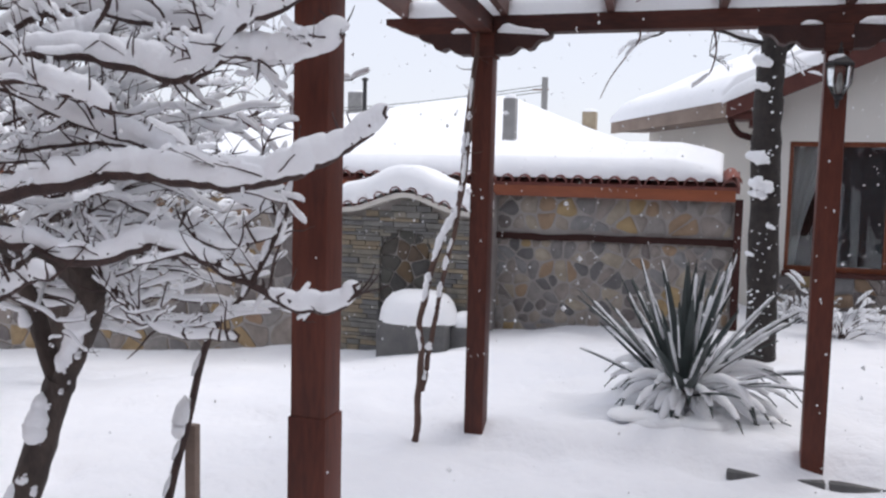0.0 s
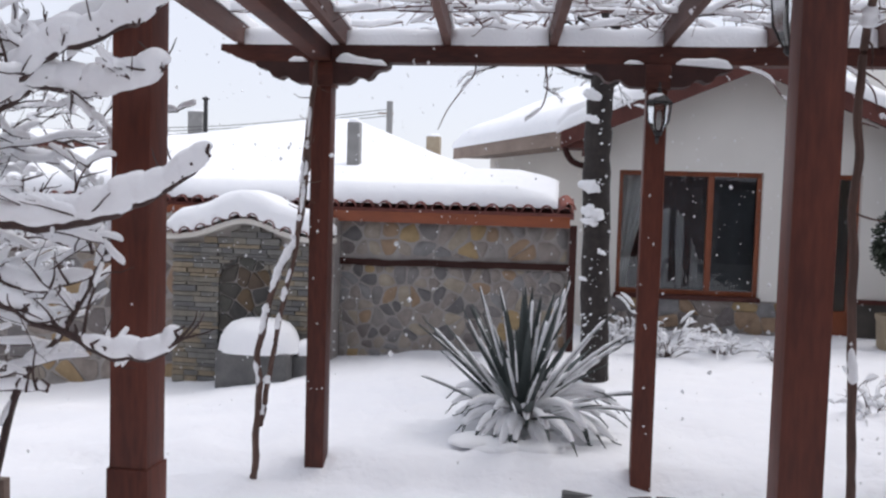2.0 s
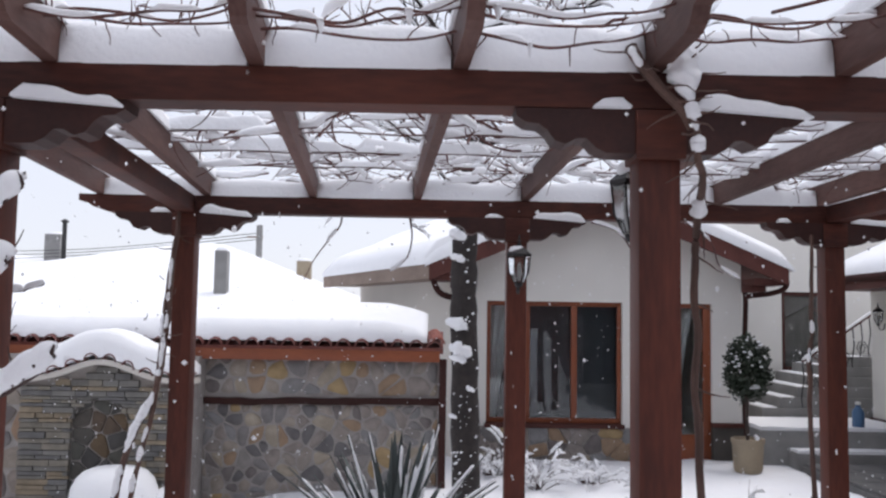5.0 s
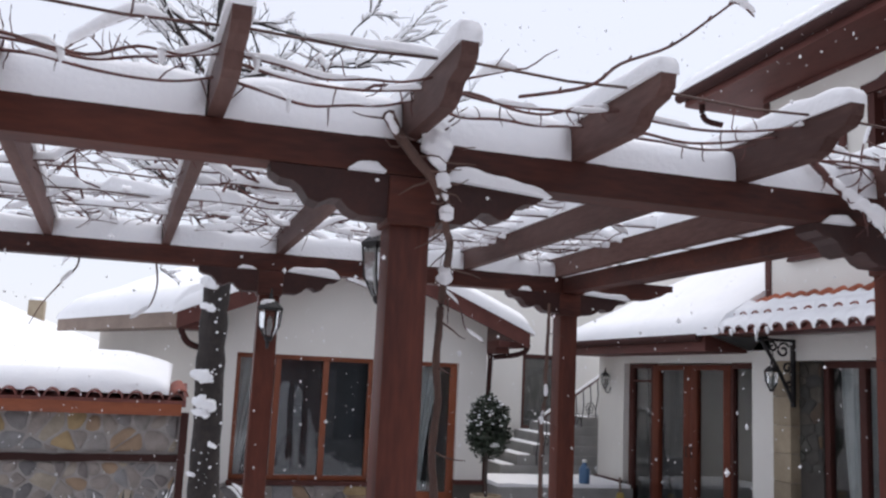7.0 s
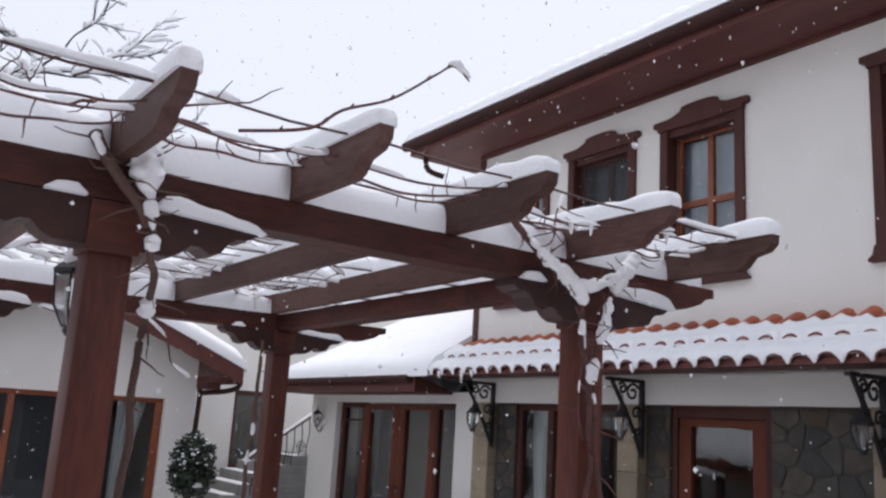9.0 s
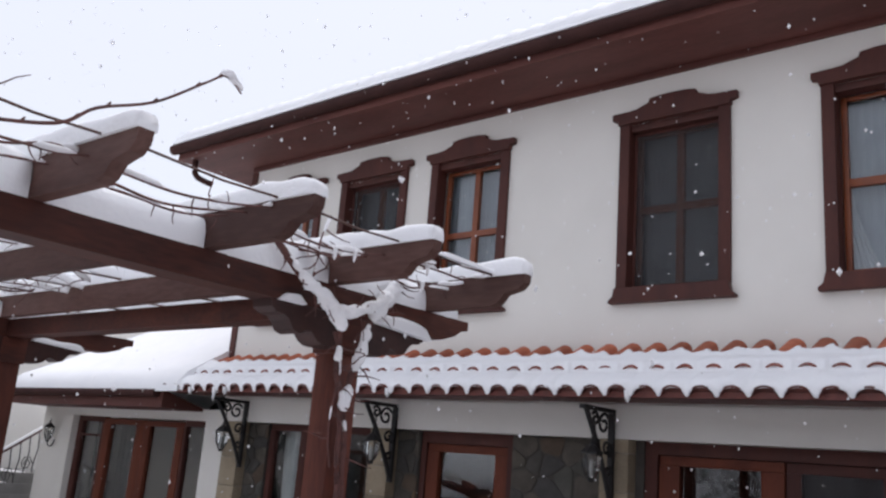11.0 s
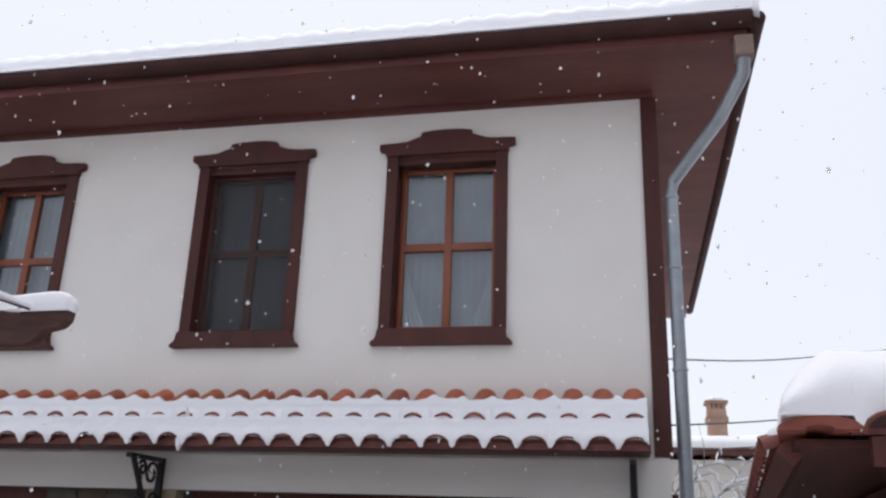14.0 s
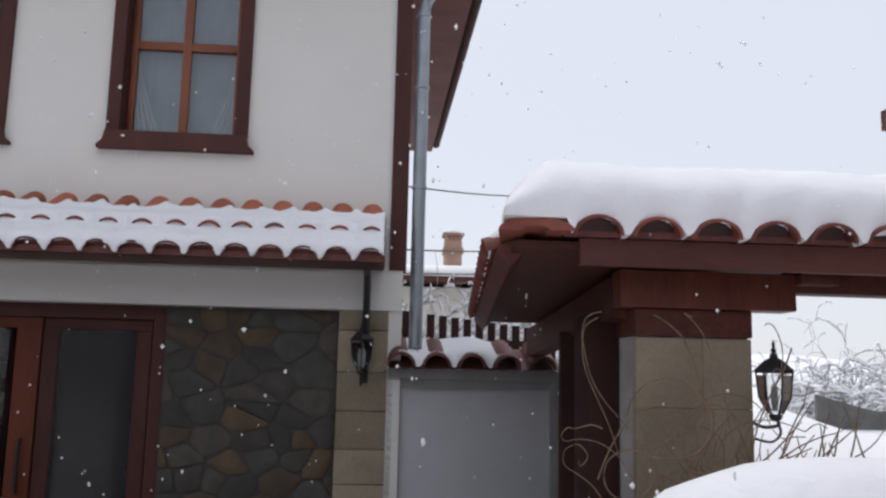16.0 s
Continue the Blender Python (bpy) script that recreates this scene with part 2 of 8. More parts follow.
def to_mesh(name, bm, material, soft=True, recalc=True):
    if recalc:
        bmesh.ops.recalc_face_normals(bm, faces=bm.faces)
    me = bpy.data.meshes.new(name)
    bm.to_mesh(me)
    bm.free()
    if soft:
        smooth(me, 85 if material.name == "snow" else 40)
    me.materials.append(material)
    return me


def part(name, bm, material, parent=None, label="", soft=True, recalc=True):
    """Links a bmesh drawn in world places as one mesh object, under parent if there is one."""
    if parent is not None:
        bmesh.ops.translate(bm, verts=bm.verts, vec=-origin_of(parent))
    ob = new(name, to_mesh(name, bm, material, soft, recalc))
    ob.parent = parent
    if label:
        ob["label"] = label
    return ob


def thing(name, at, label, category, group="", kind=""):
    ob = new(name)
    ob.empty_display_size = 0.1
    ob.location = at
    return tagged(ob, label, category, group, kind)


def solo(name, bm, material, label, category, group="", kind="", soft=True):
    return tagged(part(name, bm, material, None, "", soft), label, category, group, kind)


def bx(bm, x0, x1, y0, y1, z0, z1, bev=0.0):
    r = bmesh.ops.create_cube(bm, size=1, matrix=Matrix.Translation(((x0 + x1) / 2, (y0 + y1) / 2, (z0 + z1) / 2)) @ Matrix.Diagonal((x1 - x0, y1 - y0, z1 - z0, 1)))
    if bev:
        edges = list({e for v in r["verts"] for e in v.link_edges})
        bmesh.ops.bevel(bm, geom=edges, offset=bev, segments=2, affect='EDGES', profile=0.6)
    return bm


def box(x0, x1, y0, y1, z0, z1, bev=0.0):
    return bx(bmesh.new(), x0, x1, y0, y1, z0, z1, bev)


def prism(bm, poly, axis, a0, a1):
    """Extrudes a 2D outline along an axis; the outline gives the other two coordinates in x, y, z order."""
    def put(p, a):
        return {"x": (a, p[0], p[1]), "y": (p[0], a, p[1]), "z": (p[0], p[1], a)}[axis]
    lo = [bm.verts.new(put(p, a0)) for p in poly]
    hi = [bm.verts.new(put(p, a1)) for p in poly]
    k = len(poly)
    for i in range(k):
        bm.faces.new((lo[i], lo[(i + 1) % k], hi[(i + 1) % k], hi[i]))
    bm.faces.new(lo[::-1])
    bm.faces.new(hi)
    return bm


def tube(bm, pts, radii, n=6, squash=1.0):
    """A tapered tube along points, squash: height of the section over its width."""
    pts = [Vector(p) for p in pts]
    rings = []
    for i, p in enumerate(pts):
        d = (pts[min(i + 1, len(pts) - 1)] - pts[max(i - 1, 0)])
        d = d.normalized() if d.length > 1e-6 else Vector((0, 0, 1))
        side = d.cross(Vector((0, 0, 1)))
        side = side.normalized() if side.length > 0.15 else Vector((1, 0, 0))
        up = side.cross(d).normalized()
        r = radii[i] if not isinstance(radii, (int, float)) else radii
        rings.append([bm.verts.new(p + side * (r * math.cos(a)) + up * (r * squash * math.sin(a))) for a in (2 * math.pi * j / n for j in range(n))])
    for a, b in zip(rings, rings[1:]):
        for j in range(n):
            bm.faces.new((a[j], a[(j + 1) % n], b[(j + 1) % n], b[j]))
    bm.faces.new(rings[0][::-1])
    bm.faces.new(rings[-1])
    return bm


def lathe(bm, prof, at, n=16):
    rings = []
    for r, z in prof:
        rings.append([bm.verts.new((at[0] + r * math.cos(2 * math.pi * j / n), at[1] + r * math.sin(2 * math.pi * j / n), at[2] + z)) for j in range(n)])
    for a, b in zip(rings, rings[1:]):
        for j in range(n):
            bm.faces.new((a[j], a[(j + 1) % n], b[(j + 1) % n], b[j]))
    bm.faces.new(rings[0][::-1])
    bm.faces.new(rings[-1])
    return bm


def curve_pts(pts, k=5):
    """A smooth line through the points."""
    p = [Vector(q) for q in pts]
    out = []
    for i in range(len(p) - 1):
        a, b, c, d = p[max(i - 1, 0)], p[i], p[i + 1], p[min(i + 2, len(p) - 1)]
        for s in range(k):
            t = s / k
            out.append(0.5 * (2 * b + (c - a) * t + (2 * a - 5 * b + 4 * c - d) * t * t + (3 * b - a - 3 * c + d) * t ** 3))
    out.append(p[-1])
    return out


def wob(x, y, z=0.0, f=1.0):
    return noise.noise(Vector((x * f, y * f, z * f)))


def slab(bm, nu, nv, top, bot):
    """A closed sheet between two surfaces, each given as a function of u, v in 0 to 1."""
    tops = [[bm.verts.new(top(i / nu, j / nv)) for j in range(nv + 1)] for i in range(nu + 1)]
    bots = [[bm.verts.new(bot(i / nu, j / nv)) for j in range(nv + 1)] for i in range(nu + 1)]
    for i in range(nu):
        for j in range(nv):
            bm.faces.new((tops[i][j], tops[i + 1][j], tops[i + 1][j + 1], tops[i][j + 1]))
            bm.faces.new((bots[i][j], bots[i][j + 1], bots[i + 1][j + 1], bots[i + 1][j]))
    for i in range(nu):
        bm.faces.new((tops[i][0], bots[i][0], bots[i + 1][0], tops[i + 1][0]))
        bm.faces.new((tops[i][nv], tops[i + 1][nv], bots[i + 1][nv], bots[i][nv]))
    for j in range(nv):
        bm.faces.new((tops[0][j], tops[0][j + 1], bots[0][j + 1], bots[0][j]))
        bm.faces.new((tops[nu][j], bots[nu][j], bots[nu][j + 1], tops[nu][j + 1]))
    return bm


def snow_ridge(bm, p0, p1, width, height, step=0.05, uneven=0.35, seed=0.0, over=1.05, endmin=0.25):
    """Snow that lies along a bar: flat underneath, rounded on top, uneven along its length."""
    p0, p1 = Vector(p0), Vector(p1)
    L = (p1 - p0).length
    n = max(4, int(L / step))
    d = (p1 - p0).normalized()
    side = d.cross(Vector((0, 0, 1))).normalized()
    rings = []
    for i in range(n + 1):
        t = i / n
        c = p0.lerp(p1, t)
        end = min(1.0, math.sqrt(max(0.0, min(t, 1 - t)) * L / (height * 0.9)))
        h = height * (endmin + (1 - endmin) * end) * (1 + uneven * (wob(c.x * 3 + seed, c.y * 3, c.z) + 0.4 * wob(c.x * 11, c.y * 11 + seed, 0)))
        w = width * over * (0.9 + 0.1 * end) * (1 + 0.2 * uneven * wob(c.x * 5, c.y * 5 + seed, 3))
        ring = []
        for a in range(9):
            th = math.pi * a / 8
            cx, cz = math.cos(th), math.sin(th)
            ring.append(bm.verts.new(c + side * (w / 2 * math.copysign(abs(cx) ** 0.55, cx)) + Vector((0, 0, h * cz ** 0.7))))
        rings.append(ring)
    for a, b in zip(rings, rings[1:]):
        for j in range(8):
            bm.faces.new((a[j], a[j + 1], b[j + 1], b[j]))
        bm.faces.new((a[8], a[0], b[0], b[8]))
    bm.faces.new(rings[0])
    bm.faces.new(rings[-1][::-1])
    return bm


def plaster(bm, pts, sizes, seed=0.0, lump=0.3, k=6, squash=1.0):
    """Wet snow stuck along a line: a lumpy roll, thick where sizes says so, thin at both ends."""
    line = curve_pts(pts, k)
    m = len(line) - 1
    rad = []
    for i, q in enumerate(line):
        f = i / m * (len(sizes) - 1)
        j = min(int(f), len(sizes) - 2) if len(sizes) > 1 else 0
        base = sizes[j] + (sizes[min(j + 1, len(sizes) - 1)] - sizes[j]) * (f - j)
        end = (0.35 + 0.65 * min(1.0, 5 * min(i, m - i) / m)) if 0 < i < m else 0.15
        rad.append(base * end * (1 + lump * wob(q.x * 23, q.y * 23, q.z * 23 + seed) + 0.35 * lump * wob(q.x * 61, q.y * 61, q.z * 61 + seed)))
    n0 = len(bm.verts)
    tube(bm, line, rad, 14, squash)
    for v in list(bm.verts)[n0:]:
        q = v.co * 30
        v.co += Vector((wob(q.x, q.y, q.z + seed), wob(q.x + 9, q.y, q.z + seed), wob(q.x, q.y + 9, q.z + seed))) * (0.34 * max(sizes))
    return bm


def heap(bm, c, rx, ry, h, n=14, seed=0.0, rough=0.15):
    """A mound of snow on something flat."""
    rings = []
    for k in range(6):
        a = k / 5 * math.pi / 2
        rings.append([])
        for j in range(n):
            th = 2 * math.pi * j / n
            q = 1 + rough * wob(math.cos(th) * 1.7 + seed, math.sin(th) * 1.7, k * 0.3)
            rr = math.cos(a) ** 0.6 if k < 5 else 0.02
            rings[-1].append(bm.verts.new((c[0] + rx * rr * q * math.cos(th), c[1] + ry * rr * q * math.sin(th), c[2] + h * math.sin(a) ** 0.8 * (1 + 0.4 * rough * wob(j + seed, k)))))
    for a, b in zip(rings, rings[1:]):
        for j in range(n):
            bm.faces.new((a[j], a[(j + 1) % n], b[(j + 1) % n], b[j]))
    bm.faces.new(rings[-1])
    bm.faces.new(rings[0][::-1])
    return bm


def pane(bm_owner, x0, x1, y0, y1, z0, z1):
    ob = part("pane", box(x0, x1, y0, y1, z0, z1), GLASS, bm_owner, "", False)
    ob.visible_shadow = False
    return ob

# ---- ground ----
GX = [-14, -8, -4.7, -3.2, -1.7, -0.9, 1, 4, 7, 14]
GZ = [-1.2, -0.86, -0.55, -0.38, -0.10, 0.0, 0.10, 0.15, 0.18, 0.2]


rng_d = random.Random(12)
DENTS = [(-0.2 - 0.06 * i + rng_d.uniform(-0.12, 0.12), 5.9 + 0.24 * i + rng_d.uniform(-0.05, 0.05), rng_d.uniform(0.07, 0.11)) for i in range(14)]
DENTS += [(rng_d.uniform(-4, 3), rng_d.uniform(2.5, 9), rng_d.uniform(0.05, 0.12)) for i in range(45)]
DENTS += [(rng_d.uniform(-3, 4), rng_d.uniform(2.5, 8.5), rng_d.uniform(0.10, 0.22)) for i in range(60)]


def dents(x, y):
    """Old footprints and pits left by snow falling from the branches."""
    d = 0.0
    for cx, cy, r in DENTS:
        q = ((x - cx) ** 2 + (y - cy) ** 2) / (r * r)
        if q < 6:
            d -= 0.045 * math.exp(-q) - 0.012 * math.exp(-((math.sqrt(q) - 1.6) ** 2) * 3)
    return d


def ground_z(x, y):
    f = min(1.0, max(0.0, (y - 4.5) / 4.5))
    f = f * f * (3 - 2 * f)
    z = float(np.interp(x, GX, GZ)) * (0.25 + 0.75 * f)
    z += 0.05 * wob(x, y, 1, 0.5) + 0.036 * wob(x, y, 5, 1.5) + 0.017 * wob(x, y, 9, 4.2) + dents(x, y)
    if 5.3 < y < 8.5:
        z += 0.06 * min(1, (y - 5.3) / 0.25) * min(1, (8.5 - y) / 1.5)
    if -1.3 < x < 4.2 and 1.0 < y < 5.6:
        low = min(1.0, max(0.0, (5.27 - y) / 0.09)) * min(1.0, (y - 1.0) / 1.5) * min(1.0, (x + 1.3) / 0.5) * min(1.0, (4.2 - x) / 0.5)
        z -= 0.065 * low
        z += 0.03 * math.exp(-((y - 5.40) / 0.10) ** 2) * (1 + 1.5 * wob(x * 2, 6))
    if x > 7.5 and y < -3.0:
        a, b, c = min(1.0, (x - 7.5) / 4), min(1.0, (-y - 3.0) / 1.2), max(0.0, min(1.0, (y + 6.5) / 0.7))
        z += 1.65 * a * a * (3 - 2 * a) * b * b * (3 - 2 * b) * c * c * (3 - 2 * c)
    z += (1.66 + 0.05 * wob(x, y, 3, 2.5)) * math.exp(-abs((x - 3.75) / 0.62) ** 3 - abs((y + 1.78) / 1.12) ** 6)
    return z


def axis_steps(lo, hi, step):
    a = list(np.arange(lo, hi + 1e-6, step))
    g, far = step, hi
    while far < 420:
        g *= 1.5
        far += g
        a.append(far)
    g, far = step, lo
    while far > -420:
        g *= 1.5
        far -= g
        a.insert(0, far)
    return a


def make_ground():
    xs, ys = axis_steps(-9, 8, 0.085), axis_steps(-3.5, 12, 0.085)
    verts, faces = [], []
    for x in xs:
        for y in ys:
            cx, cy = min(max(x, -13), 13), min(max(y, -6), 15)
            verts.append((x, y, ground_z(cx, cy)))
    k = len(ys)
    for i in range(len(xs) - 1):
        for j in range(k - 1):
            faces.append((i * k + j, (i + 1) * k + j, (i + 1) * k + j + 1, i * k + j + 1))
    me = bpy.data.meshes.new("ground")
    me.from_pydata(verts, [], faces)
    me.polygons.foreach_set("use_smooth", [True] * len(faces))
    me.materials.append(SNOWG)
    tagged(new("ground", me), "deep fresh snow over the sloping garden", "snow ground", kind="structure")


make_ground()


def make_kerb():
    bm = bmesh.new()
    for i in range(9):
        x = -0.85 + i * 0.56
        bare = i in (3, 4, 6)
        bx(bm, x, x + 0.54, 5.17 if bare else 5.24, 5.36, -0.3, (-0.005 if bare else -0.05) + 0.008 * wob(i, 3), 0.012)
    solo("kerb", bm, DSTONE, "dark stone kerb of the pergola floor, buried in snow", "kerb", kind="structure")


make_kerb()


def make_bounce_paving():
    """Unseen dark paving, added so that less light bounces up under the canopy."""
    base = new("bounce_cut_paving", to_mesh("bounce_cut_paving", bx(bx(bmesh.new(), 5.3, 7.0, 8.0, 10.7, -0.3, 0.235), 4.35, 7.0, -0.28, 7.998, -0.3, 0.235), DSTONE, False))
    tagged(base, "unseen dark paving added to cut light bounced onto the house front", "paving", kind="structure")
    slab_me = to_mesh("bounce_cut_slab", bx(bmesh.new(), 0.006, 0.414, 0.006, 0.594, 0.0, 0.03, 0.006), DSTONE)
    for i in range(-2, 4):
        for j in range(13 if i < 0 else 18):
            ob = new("bounce_cut_slab", slab_me)
            ob.parent = base
            ob.location = (5.32 + i * 0.42, -0.26 + j * 0.605, 0.236 + 0.003 * wob(i * 3.1, j * 1.7))


make_bounce_paving()

# ---- pergola ----
PX_F, PX_R = (-0.54, 1.455, 3.325), (-0.75, 1.30, 3.27)
PY_F, PY_R = 2.50, 5.32
pergola = thing("pergola", (1.3, 3.9, 0), "red-brown stained timber pergola heaped with snow", "pergola")


def corbel(x, y, label=""):
    """A carved bracket under a beam, with an ogee at both ends."""
    half = [(0.46, 2.583), (0.455, 2.562), (0.425, 2.548), (0.385, 2.545), (0.36, 2.532), (0.335, 2.506), (0.30, 2.498), (0.265, 2.512), (0.235, 2.512), (0.205, 2.490), (0.17, 2.478), (0.08, 2.477)]
    half = [(a * 0.93, 2.583 - 1.25 * (2.583 - z)) for a, z in half]
    poly = [(x + a, z) for a, z in half] + [(x - a, z) for a, z in reversed(half)]
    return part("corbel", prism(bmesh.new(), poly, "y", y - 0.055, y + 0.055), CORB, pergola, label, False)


def post(x, y, wide=0.145, base=False):
    bm = bmesh.new()
    h = wide / 2
    bx(bm, x - h, x + h, y - h, y + h, -0.3, 2.50, 0.008)
    if base:
        bx(bm, x - h - 0.006, x + h + 0.006, y - h - 0.006, y + h + 0.006, -0.3, 0.89, 0.0055)
    return part("post", bm, PWOOD, pergola)


for px in PX_F:
    post(px, PY_F, 0.125, True)
    part("post_head", box(px - 0.075, px + 0.075, PY_F - 0.085, PY_F + 0.075, 2.435, 2.583, 0.008), PBEAM, pergola)
    corbel(px, PY_F - 0.02)
for px in PX_R:
    post(px, PY_R, 0.125)
    part("post_head", box(px - 0.075, px + 0.075, PY_R - 0.085, PY_R + 0.075, 2.435, 2.583, 0.008), PBEAM, pergola)
    corbel(px, PY_R - 0.02)


def beam_x(x0, x1, y, z0=2.585, z1=2.692):
    tip = 0.18
    poly = [(x0, z1), (x0, z1 - 0.04), (x0 + 0.05, z1 - 0.05), (x0 + 0.09, z0 + 0.03), (x0 + tip, z0), (x1 - tip, z0), (x1 - 0.09, z0 + 0.03), (x1 - 0.05, z1 - 0.05), (x1, z1 - 0.04), (x1, z1)]
    return part("beam", prism(bmesh.new(), poly, "y", y - 0.06, y + 0.06), PBEAM, pergola, "", False)


beam_x(-1.25, 4.05, PY_F - 0.02)
beam_x(-1.41, 4.05, PY_R)
for px0, px1 in ((PX_F[0], PX_R[0]), (PX_F[2], PX_R[2])):
    bm = bmesh.new()
    d = Vector((px1 - px0, PY_R - PY_F, 0))
    bx(bm, -0.055, 0.055, 0.042, d.length - 0.062, 2.587, 2.690, 0.006)
    bmesh.ops.rotate(bm, verts=bm.verts, cent=(0, 0, 0), matrix=Matrix.Rotation(-math.atan2(d.x, d.y), 3, 'Z'))
    bmesh.ops.translate(bm, verts=bm.verts, vec=(px0, PY_F, 0))
    part("side_beam", bm, PBEAM, pergola)

RAF = [(-0.96, -1.28), (-0.34, -0.62), (0.265, 0.035), (0.865, 0.68), (1.437, 1.35), (1.997, 1.94), (2.605, 2.55), (3.186, 3.19), (3.77, 3.81)]
RZ0, RZ1 = 2.694, 2.818


def raf_x(r, y):
    return r[0] + (r[1] - r[0]) * (y - 2.42) / 2.84


def rafter(r):
    y0, y1 = 1.90, 5.95
    poly = [(y0, RZ1), (y0 + 0.004, RZ1 - 0.035), (y0 + 0.03, RZ1 - 0.06), (y0 + 0.10, RZ1 - 0.075), (y0 + 0.135, RZ0 + 0.012), (y0 + 0.17, RZ0), (y1 - 0.17, RZ0), (y1 - 0.135, RZ0 + 0.012), (y1 - 0.1, RZ1 - 0.075), (y1 - 0.03, RZ1 - 0.06), (y1, RZ1 - 0.03), (y1, RZ1)]
    bm = prism(bmesh.new(), poly, "x", -0.023, 0.023)
    for v in bm.verts:
        v.co.x += raf_x(r, v.co.y)
    part("rafter", bm, RAFT, pergola, "", False)


for r in RAF:
    rafter(r)


def pergola_snow():
    bm = bmesh.new()
    for i, r in enumerate(RAF):
        snow_ridge(bm, (raf_x(r, 1.9), 1.90, RZ1), (raf_x(r, 5.95), 5.95, RZ1), 0.062, 0.072, 0.03, 0.25, i * 7.3, 1.15, 0.68)
    part("rafter_snow", bm, SNOW, pergola, "rounded ridges of snow on the rafters")["kind"] = "stuff"
    bm = bmesh.new()
    for y, h in ((PY_F - 0.02, 0.135), (PY_R, 0.125)):
        edges = [-1.22] + [raf_x(r, y) for r in RAF] + [4.0]
        for a, b in zip(edges, edges[1:]):
            if b - a > 0.2:
                snow_ridge(bm, (a + 0.025, y, 2.69), (b - 0.025, y, 2.69), 0.118, h * (1 + 0.2 * wob(a * 5, y)), seed=a * 3 + y, uneven=0.22, endmin=0.86)
    part("beam_snow", bm, SNOW, pergola, "snow packed on the beams between rafters")["kind"] = "stuff"
    bm = bmesh.new()
    for y, xs in ((PY_F - 0.02, PX_F), (PY_R - 0.02, PX_R)):
        for k, x in enumerate(xs):
            for s, (u, v) in enumerate(((0.10, 0.42 + 0.06 * wob(x, y)), (-0.40 + 0.1 * wob(x * 3, y), -0.28 + 0.05 * wob(y, x)), (-0.2, -0.09))):
                if s and wob(x * 7.7, y * 3.1, s * 5) < -0.05:
                    continue
                snow_ridge(bm, (x + u, y - 0.062, 2.583), (x + v, y - 0.062, 2.56 if s == 0 else 2.583), 0.05, 0.05 if s == 0 else 0.025, step=0.03, seed=x + u, uneven=0.8)
    part("bracket_snow", bm, SNOW, pergola, "small drifts on the brackets")["kind"] = "stuff"


pergola_snow()


def wires():
    bs = bmesh.new()
    for k, (y, z) in enumerate(((2.06, 2.826), (2.95, 2.825), (3.45, 2.825), (3.95, 2.825), (4.45, 2.825), (4.9, 2.825), (5.7, 2.825))):
        pts = [(-1.4 + i * 0.29, y, z - 0.012 * math.sin(math.pi * ((i * 0.29 / 0.58) % 1))) for i in range(19)]
        part("wire", tube(bmesh.new(), pts, 0.0045, 5), RAFT, pergola)
        x = -1.35
        while x < 3.7:
            L = 0.25 + 0.5 * random.random()
            if random.random() < 0.8:
                snow_ridge(bs, (x, y, z), (min(x + L, 3.8), y, z), 0.020 if k == 0 else 0.035, 0.019 if k == 0 else 0.055, seed=x * 5 + k, uneven=0.9)
            x += L + 0.1 * random.random()
    part("wire_snow", bs, SNOW, pergola, "snow clinging to the wires")["kind"] = "stuff"


wires()


def meander(p, d, n, step, wander, lift=0.0):
    pts = [Vector(p)]
    d = Vector(d).normalized()
    for i in range(n):
        d = (d + Vector((random.uniform(-1, 1), random.uniform(-1, 1), random.uniform(-1, 1))) * wander + Vector((0, 0, lift))).normalized()
        pts.append(pts[-1] + d * step)
    return pts


FINE = [1]


def snow_on(bs, pts, width, depth, cover=0.85, seed=0.0, lift=0.0, clump=4.0):
    """Snow that lies along a branch, broken where the branch stands steep or by chance."""
    run = []

    def flush():
        if len(run) > 2:
            rad = []
            line = []
            way = curve_pts(run, FINE[0]) if FINE[0] > 1 and len(run) > 2 else run
            for i, p in enumerate(way):
                e = min(i, len(way) - 1 - i) / max(1, (len(way) - 1) / 2)
                near = FINE[0] > 1
                q = (0.25 + 0.75 * min(1.0, (3.0 if near else 2.2) * e) ** 0.5) * (1 + (0.30 if near else 0.38) * wob(p.x * 9, p.y * 9, p.z * 9 + seed) + (0.10 if near else 0.2) * wob(p.x * 37, p.y * 37, p.z * 37 + seed))
                rad.append(width * q)
                line.append(p + Vector((0, 0, lift + depth * q * 0.85)))
            tube(bs, line, rad, 9 if near else 7, depth / width)
        run.clear()
    for a, b in zip(pts, pts[1:]):
        d = b - a
        if abs(d.z) < 0.8 * d.length and wob(a.x * clump + seed, a.y * clump, a.z * clump) > (0.5 - cover):
            if not run:
                run.append(a)
            run.append(b)
        else:
            flush()
    flush()


